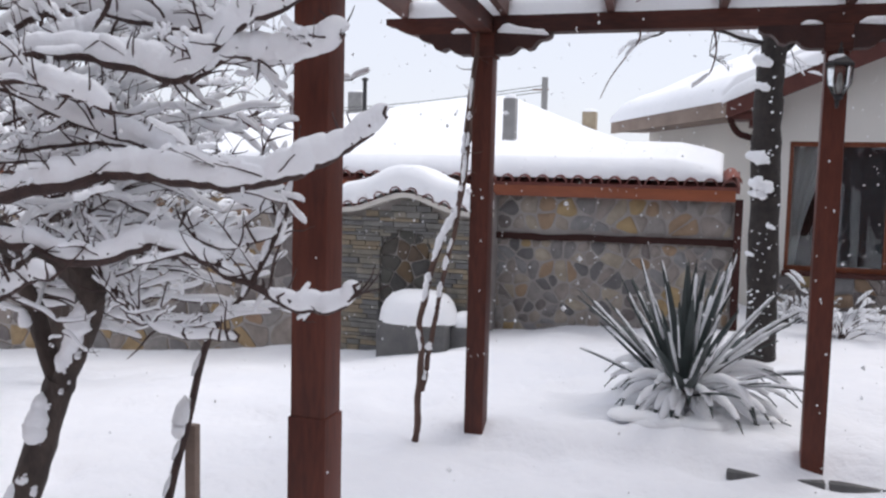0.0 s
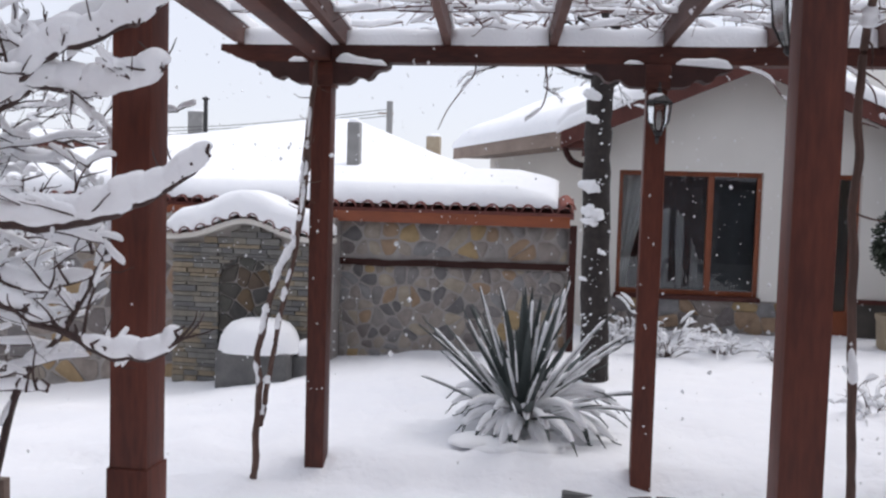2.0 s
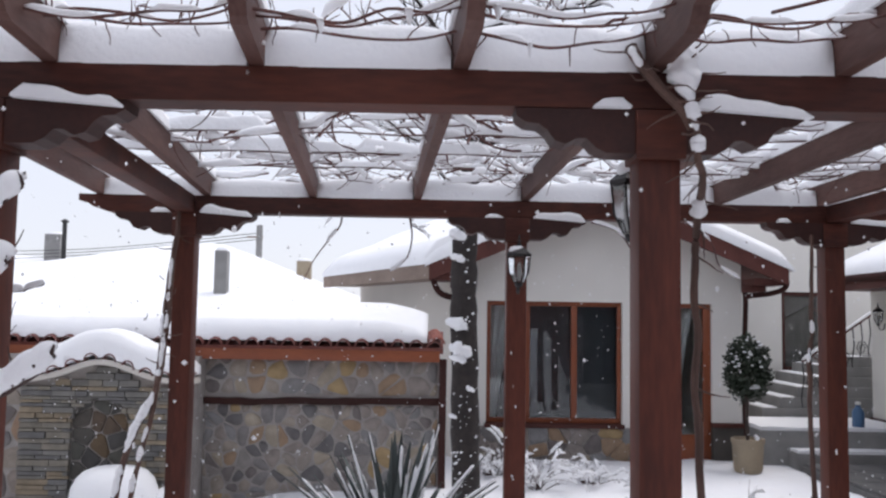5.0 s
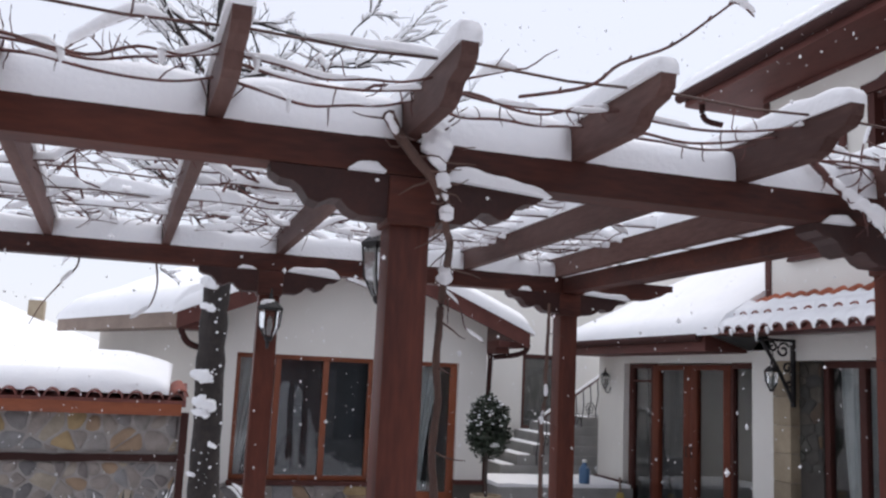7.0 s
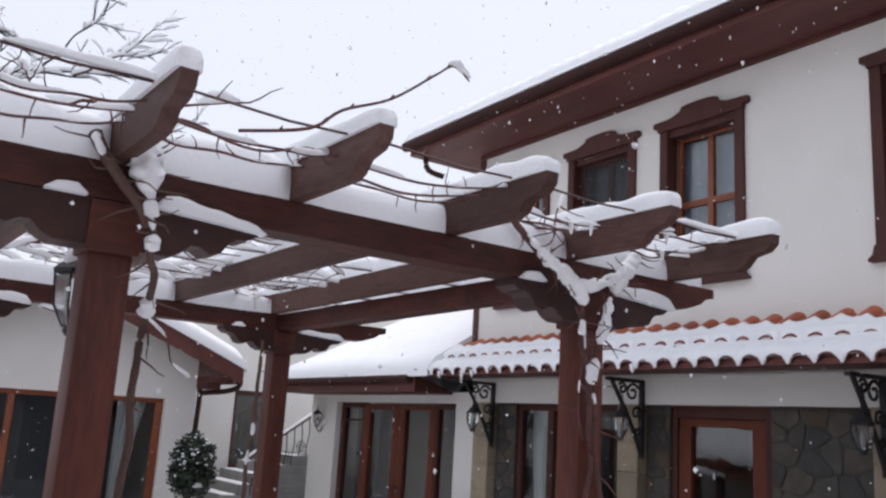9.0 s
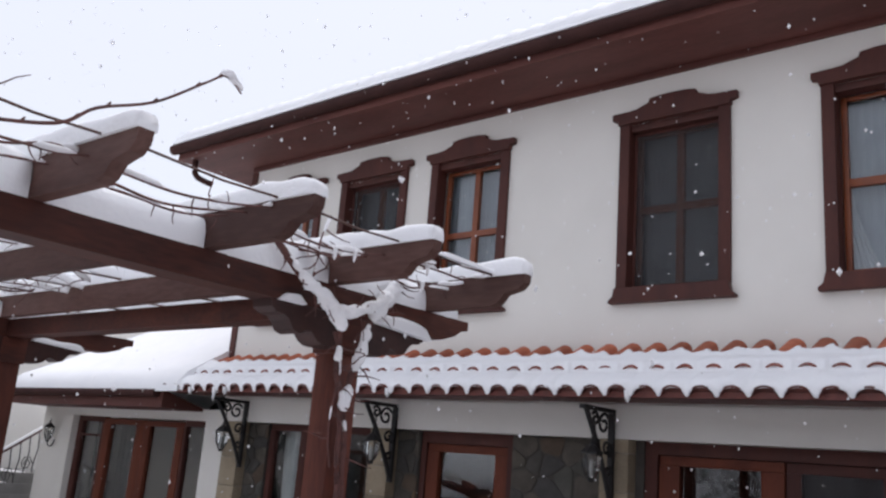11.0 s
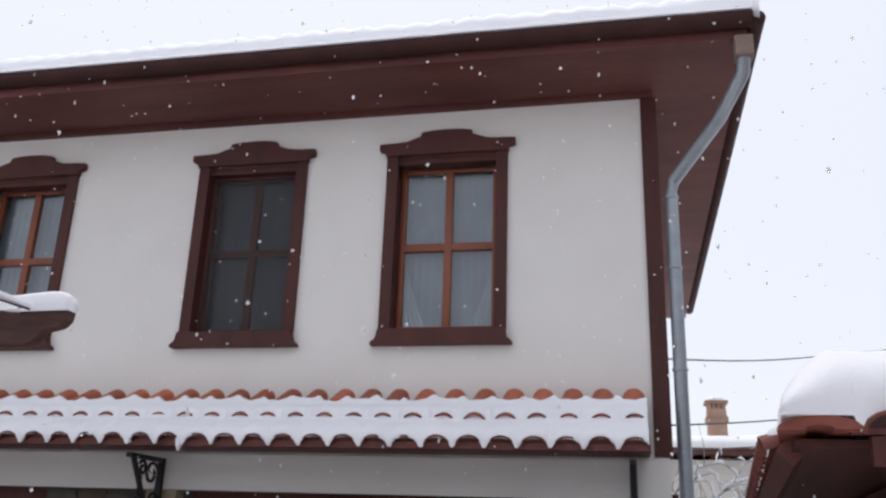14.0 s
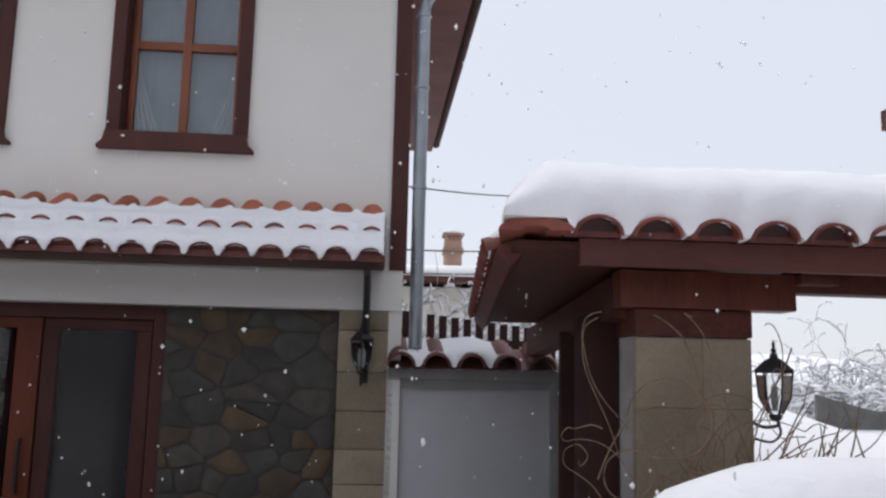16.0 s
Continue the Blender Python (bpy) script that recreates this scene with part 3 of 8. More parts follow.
def vine(name, canes, label, packs=(), red=False, patchy=0.12):
    """Vine: woody canes with snow in patches; packs name stretches of a cane (its number, two heights, two sizes) that are thick with it."""
    root = thing(name, canes[0][0][0], label, "vine")
    rng = random.Random(len(label))
    bm, bs = bmesh.new(), bmesh.new()
    for k, (pts, r) in enumerate(canes):
        line = curve_pts(pts, 14)
        line = [p + Vector((wob(p.z * 6, k), wob(p.z * 6, k + 9), 0)) * 0.014 for p in line]
        tube(bm, line, [r * (1.15 - 0.5 * i / len(line)) * (1 + 0.2 * wob(i * 0.7, k)) for i in range(len(line))], 7)
        run = []
        for i in range(1, len(line)):
            if line[i].z > 0.15 and wob(line[i].x * 7 + k * 3, line[i].z * 9, k) > patchy and i < len(line) - 1:
                run.append(line[i] + Vector((-0.3 * r, -0.6 * r, 0.0)))
                continue
            if len(run) > 2:
                plaster(bs, run, [r * 0.75], k * 3.0, 0.4, 2)
            run = []
        for c, lo, hi, ra, rb in packs:
            seg = [q for q in line if lo <= q.z <= hi]
            if c == k and len(seg) > 2:
                plaster(bs, [q + Vector((-0.2 * r, -0.9 * r, 0.004)) for q in seg], [ra, rb], c * 7.0 + lo, 0.38, 3)
        for i in range(6, len(line) - 2, 7):
            if line[i].z > 1.6:
                sp = meander(line[i], (rng.uniform(-1, 1), -0.3, rng.uniform(-0.7, 0.3)), 4, 0.03, 0.4)
                tube(bm, sp, [0.004, 0.0035, 0.003, 0.002, 0.0015], 4)
    part("cane", bm, CANE if red else VINE, root)
    part("vine_snow", bs, SNOW, root, "snow stuck to the canes")["kind"] = "stuff"


vine("grape_vine", [([(-1.09, 5.1, -0.05), (-1.065, 5.1, 0.5), (-1.07, 5.1, 0.79), (-0.965, 5.1, 1.23), (-0.84, 5.12, 1.52), (-0.80, 5.14, 1.87), (-0.785, 5.18, 2.32), (-0.77, 5.2, 2.55)], 0.020),
                    ([(-1.06, 5.12, 0.3), (-1.01, 5.12, 0.61), (-0.975, 5.12, 0.8), (-0.927, 5.12, 1.09), (-0.85, 5.13, 1.45), (-0.81, 5.15, 2.1), (-0.76, 5.2, 2.6)], 0.016)], "twisted grape vine climbing a rear pergola post, snow on it",
     [(0, 0.86, 1.10, 0.018, 0.022), (0, 1.12, 1.50, 0.022, 0.026), (0, 1.62, 1.85, 0.014, 0.012), (1, 0.9, 1.0, 0.018, 0.018), (1, 1.08, 1.2, 0.018, 0.016), (1, 0.55, 0.63, 0.026, 0.02), (1, 0.36, 0.42, 0.016, 0.016), (0, 2.1, 2.3, 0.010, 0.010)])
vine("grape_vine", [([(1.70, 2.75, -0.05), (1.68, 2.72, 0.9), (1.645, 2.7, 1.5), (1.635, 2.7, 2.05), (1.638, 2.68, 2.28), (1.60, 2.5, 2.395), (1.545, 2.37, 2.43), (1.54, 2.355, 2.51), (1.515, 2.355, 2.62), (1.495, 2.36, 2.70), (1.50, 2.42, 2.79)], 0.013),
                    ([(1.36, 2.40, 2.76), (1.385, 2.37, 2.70), (1.442, 2.355, 2.626), (1.50, 2.35, 2.565), (1.525, 2.355, 2.51)], 0.017)], "straight grape vine stem beside a front pergola post",
     [(0, 2.58, 2.77, 0.030, 0.048), (0, 2.53, 2.585, 0.020, 0.022), (0, 2.435, 2.50, 0.027, 0.018), (0, 2.29, 2.345, 0.022, 0.02), (0, 2.02, 2.07, 0.020, 0.016), (0, 1.83, 1.90, 0.016, 0.018), (0, 1.2, 1.35, 0.016, 0.014), (0, 0.6, 0.72, 0.016, 0.016)], patchy=0.22)
vine("grape_vine", [([(3.10, 5.1, -0.05), (3.06, 5.1, 0.8), (3.03, 5.1, 1.5), (3.06, 5.12, 2.1), (3.08, 5.15, 2.5)], 0.016),
                    ([(2.75, 5.0, -0.05), (2.86, 5.0, 0.5), (3.0, 5.05, 0.75), (3.04, 5.1, 0.95)], 0.02)], "grape vine on a rear pergola post, arching to the snow", [(1, 0.2, 0.9, 0.022, 0.026)])
vine("grape_vine", [([(2.85, 2.40, 2.80), (2.987, 2.37, 2.67), (3.10, 2.355, 2.60), (3.175, 2.35, 2.52), (3.193, 2.36, 2.35), (3.255, 2.38, 2.226), (3.28, 2.40, 1.8), (3.25, 2.41, 1.2), (3.27, 2.42, 0.5), (3.26, 2.42, -0.05)], 0.012),
                    ([(3.542, 2.37, 2.81), (3.414, 2.36, 2.664), (3.332, 2.355, 2.54), (3.294, 2.37, 2.40), (3.282, 2.385, 2.25), (3.31, 2.40, 2.02), (3.37, 2.41, 1.6), (3.36, 2.42, 0.9), (3.38, 2.42, -0.05)], 0.013),
                    ([(3.49, 2.37, 2.78), (3.44, 2.36, 2.71), (3.367, 2.345, 2.646), (3.247, 2.34, 2.59), (3.18, 2.34, 2.575), (3.10, 2.345, 2.58)], 0.010),
                    ([(3.028, 2.37, 2.66), (3.03, 2.36, 2.75), (3.04, 2.36, 2.83), (3.084, 2.36, 2.94)], 0.004),
                    ([(3.16, 2.36, 2.50), (3.21, 2.36, 2.36), (3.19, 2.37, 2.2), (3.23, 2.38, 2.0)], 0.006)], "snow-crusted grape vine on a front pergola post",
     [(0, 2.50, 2.74, 0.014, 0.040), (0, 2.38, 2.46, 0.012, 0.016), (0, 2.19, 2.29, 0.015, 0.018), (1, 2.56, 2.78, 0.030, 0.030), (1, 2.36, 2.55, 0.018, 0.024), (1, 2.20, 2.31, 0.019, 0.019), (1, 1.9, 1.96, 0.013, 0.013), (2, 2.57, 2.75, 0.020, 0.026), (3, 2.86, 2.93, 0.008, 0.008)], True, 0.3)


def vine_roof():
    root = thing("vine_canopy", (1.3, 3.9, 2.83), "bare vine canes lying over the pergola with snow on them", "vine")
    bm, bs = bmesh.new(), bmesh.new()
    random.seed(5)
    for k in range(120):
        p = Vector((random.uniform(-0.4, 3.3), random.uniform(2.6, 5.6), 2.84 + random.random() * 0.06))
        a = random.choice((0, math.pi)) + random.gauss(0, 0.5)
        pts = meander(p, (math.cos(a), math.sin(a) * 0.7, 0.02), random.randint(11, 22), 0.05, 0.3)
        pts = [Vector((q.x, min(max(q.y, 2.0), 5.9), min(max(q.z, 2.79), 2.93))) for q in pts]
        r = random.uniform(0.0035, 0.0065)
        tube(bm, pts, [r * (1.2 - 0.7 * i / len(pts)) for i in range(len(pts))], 5)
        snow_on(bs, pts, 0.016, 0.022, 0.8, k)
        for q in pts[2::3]:
            if random.random() < 0.7:
                s = meander(q, (random.uniform(-1, 1), random.uniform(-1, 1), random.uniform(-0.6, 0.6)), 4, 0.045, 0.35)
                tube(bm, s, [0.0035, 0.003, 0.0025, 0.002, 0.0015], 4)
    for k in range(46):
        p = Vector((random.uniform(-0.9, 1.5), random.uniform(3.0, 5.6), 2.84))
        pts = meander(p, (random.uniform(-1, 1), random.uniform(-0.6, 0.6), random.uniform(0.2, 0.9)), random.randint(9, 17), 0.045, 0.28)
        pts = [Vector((q.x, min(max(q.y, 2.6), 5.9), min(max(q.z, 2.80), 3.22))) for q in pts]
        tube(bm, pts, [0.006 * (1.2 - 0.8 * i / len(pts)) for i in range(len(pts))], 5)
        snow_on(bs, pts, 0.014, 0.018, 0.75, k + 300)
        for q in pts[3::3]:
            t = meander(q, (random.uniform(-1, 1), random.uniform(-1, 1), random.uniform(-0.2, 0.9)), 4, 0.035, 0.35)
            tube(bm, t, [0.0032, 0.0028, 0.0024, 0.0018, 0.001], 4)
    for r0, r1 in zip(RAF, RAF[1:]):
        for k in range(3):
            y = 2.12 + 0.10 * k + random.uniform(-0.02, 0.03)
            xa, xb = raf_x(r0, y) + 0.02, raf_x(r1, y) - 0.01
            za, zb = 2.75 + random.uniform(0, 0.05), 2.78 + random.uniform(0, 0.03)
            pts = curve_pts([(xa + (xb - xa) * f, y + random.uniform(-0.03, 0.03), za + (zb - za) * f - 0.03 * math.sin(math.pi * f) + random.uniform(-0.008, 0.008)) for f in (0, 0.2, 0.42, 0.63, 0.82, 1.0)], 4)
            tube(bm, pts, [0.0048 * (1.15 - 0.4 * i / len(pts)) for i in range(len(pts))], 5)
            snow_on(bs, pts, 0.008, 0.010, 0.42, k + xa, 0.0, 9.0)
            for q in pts[2::4]:
                if random.random() < 0.7:
                    t = meander(q, (random.uniform(-0.6, 0.6), random.uniform(-0.3, 0.1), random.choice((-1, 0.9))), 3, random.uniform(0.012, 0.03), 0.45)
                    tube(bm, t, [0.0026, 0.0024, 0.0018, 0.0012], 4)
                elif random.random() < 0.3:
                    plaster(bs, [q + Vector((0, -0.004, 0.008)), q + Vector((0.002, -0.006, -0.012)), q + Vector((0.003, -0.006, -0.04))], [0.012, 0.004], q.x)
    long = curve_pts([(1.70, 2.20, 2.80), (1.82, 2.0, 2.785), (1.915, 2.0, 2.862), (2.07, 2.0, 2.938), (2.217, 2.0, 3.055), (2.285, 2.0, 3.104), (2.345, 2.0, 3.072)], 5)
    tube(bm, long, [0.0058 - 0.0001 * i for i in range(len(long))], 5)
    for q in long[3::4]:
        tube(bm, [q, q + Vector((0.008, 0, 0.016))], [0.006, 0.002], 5)
    plaster(bs, [q + Vector((0, 0, 0.010)) for q in long[-8:]], [0.010, 0.014, 0.008], 1.0)
    for pts in ([(0.21, 5.3, 2.60), (0.20, 5.3, 2.52), (0.12, 5.3, 2.415), (0.04, 5.3, 2.30), (-0.015, 5.3, 2.18)], [(0.63, 5.3, 2.60), (0.65, 5.3, 2.46), (0.625, 5.3, 2.34), (0.57, 5.3, 2.277), (0.52, 5.3, 2.244)],
                [(1.75, 5.2, 2.56), (1.9, 5.15, 2.50), (2.0, 5.15, 2.38), (2.12, 5.1, 2.33)], [(2.3, 5.1, 2.56), (2.45, 5.1, 2.44), (2.5, 5.1, 2.3), (2.62, 5.1, 2.22)]):
        line = curve_pts(pts, 5)
        tube(bm, line, [0.0065 - 0.0002 * i for i in range(len(line))], 5)
        snow_on(bs, line, 0.011, 0.012, 0.9, pts[0][0])
    part("cane", bm, CANE, root)
    part("cane_snow", bs, SNOW, root, "snow lying along the canes")["kind"] = "stuff"


vine_roof()


def lantern(at, label, group, scale=1.0, stand=False):
    """An iron wall lantern: six glazed sides that narrow downwards, a peaked cap, a finial and an arm."""
    root = thing("wall_lantern", at, label, "lantern", group)
    x, y, z = at
    s = scale

    def L(prof, m, name, n=6):
        return part(name, lathe(bmesh.new(), [(r * s, h * s) for r, h in prof], at, n), m, root, "", False)
    L([(0.02, -0.30), (0.032, -0.285), (0.03, -0.27)], IRON, "base_ring", 12)
    L([(0.088, -0.075), (0.092, -0.06), (0.075, -0.045), (0.045, -0.015), (0.02, 0.0), (0.016, 0.02)], IRON, "cap")
    L([(0.008, 0.018), (0.014, 0.035), (0.006, 0.05), (0.009, 0.062), (0.002, 0.085)], IRON, "finial", 10)
    L([(0.04, -0.265), (0.07, -0.19), (0.08, -0.085)], LGLASS, "glass").visible_shadow = False
    L([(0.012, -0.25), (0.018, -0.20), (0.016, -0.14), (0.004, -0.12)], BULB, "bulb", 10)
    bm = bmesh.new()
    for j in range(6):
        a = 2 * math.pi * j / 6
        tube(bm, [(x + s * r * math.cos(a), y + s * r * math.sin(a), z + s * h) for r, h in ((0.032, -0.27), (0.073, -0.19), (0.084, -0.07))], 0.005 * s, 5)
    part("ribs", bm, IRON, root, "thin iron ribs")
    return root


def lantern_arm(root, pts, r=0.008):
    part("arm", tube(bmesh.new(), curve_pts(pts, 5), r, 6), IRON, root, "curled iron arm")


lm = lantern((1.30, 5.12, 2.40), "black iron glass-sided lantern on a pergola post, snow on top", "pergola lanterns", 0.82)
lantern_arm(lm, [(1.30, 5.25, 2.2), (1.30, 5.18, 2.12), (1.30, 5.12, 2.14), (1.30, 5.12, 2.16)])
part("cap_snow", heap(bmesh.new(), (1.29, 5.12, 2.365), 0.05, 0.045, 0.035), SNOW, lm)
lm = lantern((1.43, 2.68, 2.46), "black iron lantern behind a front pergola post, capped with snow", "pergola lanterns", 0.82)
lantern_arm(lm, [(1.45, 2.57, 2.26), (1.44, 2.62, 2.18), (1.43, 2.68, 2.20), (1.43, 2.68, 2.22)])
part("cap_snow", heap(bmesh.new(), (1.43, 2.68, 2.42), 0.05, 0.05, 0.06), SNOW, lm)

# ---- house ----
HX = 7.0
house = thing("house", (7.0, 3.9, 0.2), "white stucco two-storey house with brown timber eaves and snowy roof", "house")
WIN = [(0.67, 1.71, False), (2.285, 3.31, True), (4.35, 5.37, False), (5.60, 6.64, True), (6.86, 7.76, False)]


def house_shell():
    x0, x1 = HX, HX + 0.25
    walls = [(x0, x1, -0.38, 8.17, 2.60, 3.52), (x0, x1, -0.38, 8.17, 4.90, 5.33)]
    ys = [-0.38]
    for a, b, _ in WIN:
        ys += [a + 0.09, b - 0.09]
    ys.append(8.17)
    for a, b in zip(ys[::2], ys[1::2]):
        walls.append((x0, x1, a, b, 3.52, 4.90))
    walls += [(x1, 13.3, -0.38, -0.13, 0.0, 5.28), (x1, 13.3, 7.92, 8.17, 2.6, 5.28), (13.05, 13.3, -0.13, 7.92, 0.0, 5.28)]
    for q in walls:
        part("wall", box(*q), STUC, house, "white stucco wall", False)
    part("floor", box(HX + 0.24, 9.6, -0.13, 12.0, 0.0, 0.16), ROOM, house, "floor coloured near-black for unlit rooms", False)
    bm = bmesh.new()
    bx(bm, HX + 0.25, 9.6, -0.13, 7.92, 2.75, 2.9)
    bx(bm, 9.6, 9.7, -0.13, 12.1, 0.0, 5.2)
    part("interior_wall", bm, ROOM, house, "walls coloured near-black for unlit rooms", False)
    part("lintel", box(HX - 0.03, HX + 0.25, -0.38, 8.10, 2.345, 2.60), STUC, house, "white band over the ground floor", False)


house_shell()


def cap_outline(y0, y1):
    c, w = (y0 + y1) / 2, (y1 - y0) / 2
    k = 4.90
    right = [(0.93, k), (0.93, k + 0.035), (1.03, k + 0.05), (1.03, k + 0.10), (0.72, k + 0.105), (0.60, k + 0.112), (0.48, k + 0.135), (0.40, k + 0.15), (0.38, k + 0.185), (0.2, k + 0.197), (0.0, k + 0.2)]
    return [(c + a * w, z) for a, z in right] + [(c - a * w, z) for a, z in reversed(right[:-1])]


def house_window(y0, y1, netted):
    """A sash window in a carved casing; netted ones have a dark fly screen outside the frame."""
    win = part("window", prism(bmesh.new(), cap_outline(y0, y1), "x", HX - 0.055, HX + 0.004), CASE, house, "carved dark brown window casing with a scrolled head", False)
    bm = bmesh.new()
    for a, b in ((y0 + 0.045, y0 + 0.135), (y1 - 0.135, y1 - 0.045)):
        bx(bm, HX - 0.035, HX + 0.11, a, b, 3.50, 4.905, 0.004)
    bx(bm, HX + 0.002, HX + 0.11, y0 + 0.135, y1 - 0.135, 4.84, 4.90)
    part("jamb", bm, CASE, win)
    c, w = (y0 + y1) / 2, (y1 - y0) / 2
    sill = [(c - w, 3.39), (c - w, 3.41), (c - w * 0.93, 3.44), (c - w * 0.9, 3.51), (c + w * 0.9, 3.51), (c + w * 0.93, 3.44), (c + w, 3.41), (c + w, 3.39)]
    part("sill", prism(bmesh.new(), sill, "x", HX - 0.07, HX + 0.10), CASE, win, "", False)
    fa, fb, fz0, fz1 = y0 + 0.135, y1 - 0.135, 3.51, 4.84
    fx = HX + 0.125
    m = 0.030
    bm = bmesh.new()
    bx(bm, fx, fx + 0.05, fa, fa + 0.042, fz0, fz1, 0.004)
    bx(bm, fx, fx + 0.05, fb - 0.042, fb, fz0, fz1, 0.004)
    bx(bm, fx + 0.002, fx + 0.05, fa + 0.042, fb - 0.042, fz0, fz0 + 0.055, 0.004)
    bx(bm, fx + 0.002, fx + 0.05, fa + 0.042, fb - 0.042, fz1 - 0.03, fz1, 0.004)
    bx(bm, fx - 0.004, fx + 0.046, c - m, c + m, fz0 + 0.055, fz1 - 0.03, 0.004)
    zm = fz0 + 0.055 + (fz1 - fz0 - 0.085) * 0.50
    bx(bm, fx - 0.006, fx + 0.044, fa + 0.042, c - m, zm - m, zm + m, 0.004)
    bx(bm, fx - 0.006, fx + 0.044, c + m, fb - 0.042, zm - m, zm + m, 0.004)
    part("frame", bm, OWOOD, win, "orange-brown sash frame")
    for a, b in ((fa + 0.042, c - m), (c + m, fb - 0.042)):
        for za, zb in ((fz0 + 0.055, zm - m), (zm + m, fz1 - 0.03)):
            pane(win, fx + 0.02, fx + 0.026, a, b, za, zb)
    # net behind every sash gives the panes their sky-reflection tone
    part("pane_backing", slab(bmesh.new(), 72, 2, lambda u, v: Vector((fx + 0.11 + 0.0025 * math.sin(u * 90) + 0.004 * math.sin(u * 23), fa - 0.06 + u * (fb - fa + 0.12), fz0 - 0.1 + v * 1.53)), lambda u, v: Vector((fx + 0.113 + 0.0025 * math.sin(u * 90) + 0.004 * math.sin(u * 23), fa - 0.06 + u * (fb - fa + 0.12), fz0 - 0.1 + v * 1.53))), SHEER, win, "net curtain tinted blue-grey for sky reflected in the glass")
    if netted:
        bm = bmesh.new()
        for a, b in ((fa, fa + 0.022), (fb - 0.022, fb)):
            bx(bm, fx - 0.055, fx - 0.04, a, b, fz0, fz1, 0.003)
        for a, b in ((fz0, fz0 + 0.022), (fz1 - 0.022, fz1)):
            bx(bm, fx - 0.055, fx - 0.04, fa + 0.022, fb - 0.022, a, b, 0.003)
        part("screen_frame", bm, CASE, win, "narrow dark frame of the fly screen")
        part("fly_screen", box(fx - 0.048, fx - 0.047, fa + 0.022, fb - 0.022, fz0 + 0.022, fz1 - 0.022), SCREEN, win, "dark see-through fly screen", False)
    else:
        for side in (-1, 1):
            def drape(u, v, off, side=side):
                w = 0.10 + 0.55 * (1 - v) ** 1.6
                return Vector((fx + 0.075 + off + 0.006 * math.sin(u * 34), c + side * (fb - fa) / 2 * (1.02 - w * u), fz0 + 0.0 + 0.72 * v))
            part("curtain", slab(bmesh.new(), 40, 12, lambda u, v: drape(u, v, 0.0), lambda u, v: drape(u, v, 0.004)), DRAPE, win, "pale tied curtain")


for a, b, net in WIN:
    house_window(a, b, net)


def ring_roof():
    inner = (7.0, 13.3, -0.38, 8.17)
    outer = (6.33, 14.0, -0.99, 8.80)
    levels = [(inner, 5.325), (outer, 5.325), (outer, 5.40), ((6.33, 14.0, -0.99, 8.80), 5.43), ((9.9, 10.4, 2.6, 5.1), 7.3)]
    bm = bmesh.new()
    rings = [[bm.verts.new((x, y, z)) for x, y in ((r[0], r[2]), (r[1], r[2]), (r[1], r[3]), (r[0], r[3]))] for r, z in levels]
    for a, b in zip(rings, rings[1:]):
        for j in range(4):
            bm.faces.new((a[j], a[(j + 1) % 4], b[(j + 1) % 4], b[j]))
    bm.faces.new(rings[-1])
    roof = part("roof", bm, HWOOD, house, "deep brown boarded eaves", False)
    bm = bmesh.new()
    bx(bm, 6.965, 6.998, -0.38, 8.17, 5.275, 5.324, 0.004)
    part("eave_moulding", bm, HWOOD, roof)
    bm = bmesh.new()
    n = 28
    # half-round gutter along the front and the side
    for p0, p1 in (((6.275, 8.84, 5.44), (6.275, -1.02, 5.44)), ((6.275, -1.05, 5.44), (14.0, -1.05, 5.44))):
        tube(bm, [p0, p1], 0.062, 10)
    part("gutter", bm, BROWNM, roof, "dark brown metal gutter")
    part("drain_hook", tube(bmesh.new(), curve_pts([(6.45, 8.62, 5.34), (6.45, 8.61, 5.2), (6.50, 8.58, 5.12), (6.65, 8.5, 5.07)], 5), 0.035, 9), BROWNM, roof, "bent drain outlet")

    def top(u, v):
        y = -1.05 + u * 9.87
        s = v
        lump = 0.045 * abs(math.sin(math.pi * y / 0.205)) if v < 0.35 else 0.0
        x = 6.275 + s * 3.6 + 0.008 * wob(y * 3, 2)
        z = 5.535 + s * 1.85 + 0.115 * min(1.0, (v * 3.6 + 0.02) / 0.10) ** 0.5 + (lump - 0.02) * (0.8 if v > 0 else 0.4) + 0.02 * wob(y * 2, x * 2, 4)
        inset = s * 2.7
        return Vector((x, max(-1.05 + inset, min(8.82 - inset, y)), z))

    def bot(u, v):
        p = top(u, v)
        return Vector((p.x, p.y, (5.528 if v == 0 else 5.46) + v * 1.85))
    part("roof_snow", slab(bmesh.new(), 200, 26, top, bot), SNOW, roof, "blanket of snow on the tiles")["kind"] = "stuff"

    def top2(u, v):
        x = 6.24 + u * 7.8
        return Vector((max(6.24 + v * 3.6, min(14 - v * 3.6, x)), -1.07 + v * 3.65, 5.47 + v * 1.85 + 0.09 + 0.02 * wob(x * 2, v * 5, 8)))

    def bot2(u, v):
        p = top2(u, v)
        return Vector((p.x, p.y, 5.435 + v * 1.85))
    part("roof_snow", slab(bmesh.new(), 60, 10, top2, bot2), SNOW, roof)["kind"] = "stuff"
    # nubs of the lowest tile course that show between the snow
    part("gutter_snow", snow_ridge(bmesh.new(), (6.262, 8.80, 5.482), (6.262, -1.02, 5.482), 0.10, 0.036, 0.06, 0.5, 3.0, 1.0, 0.6), SNOW, roof, "snow lying in the gutter")["kind"] = "stuff"
    me = tile_mesh(0.055, 0.2, 8, TERRAD)
    for i in range(0, 46):
        ob = new("tile", me)
        ob.parent = roof
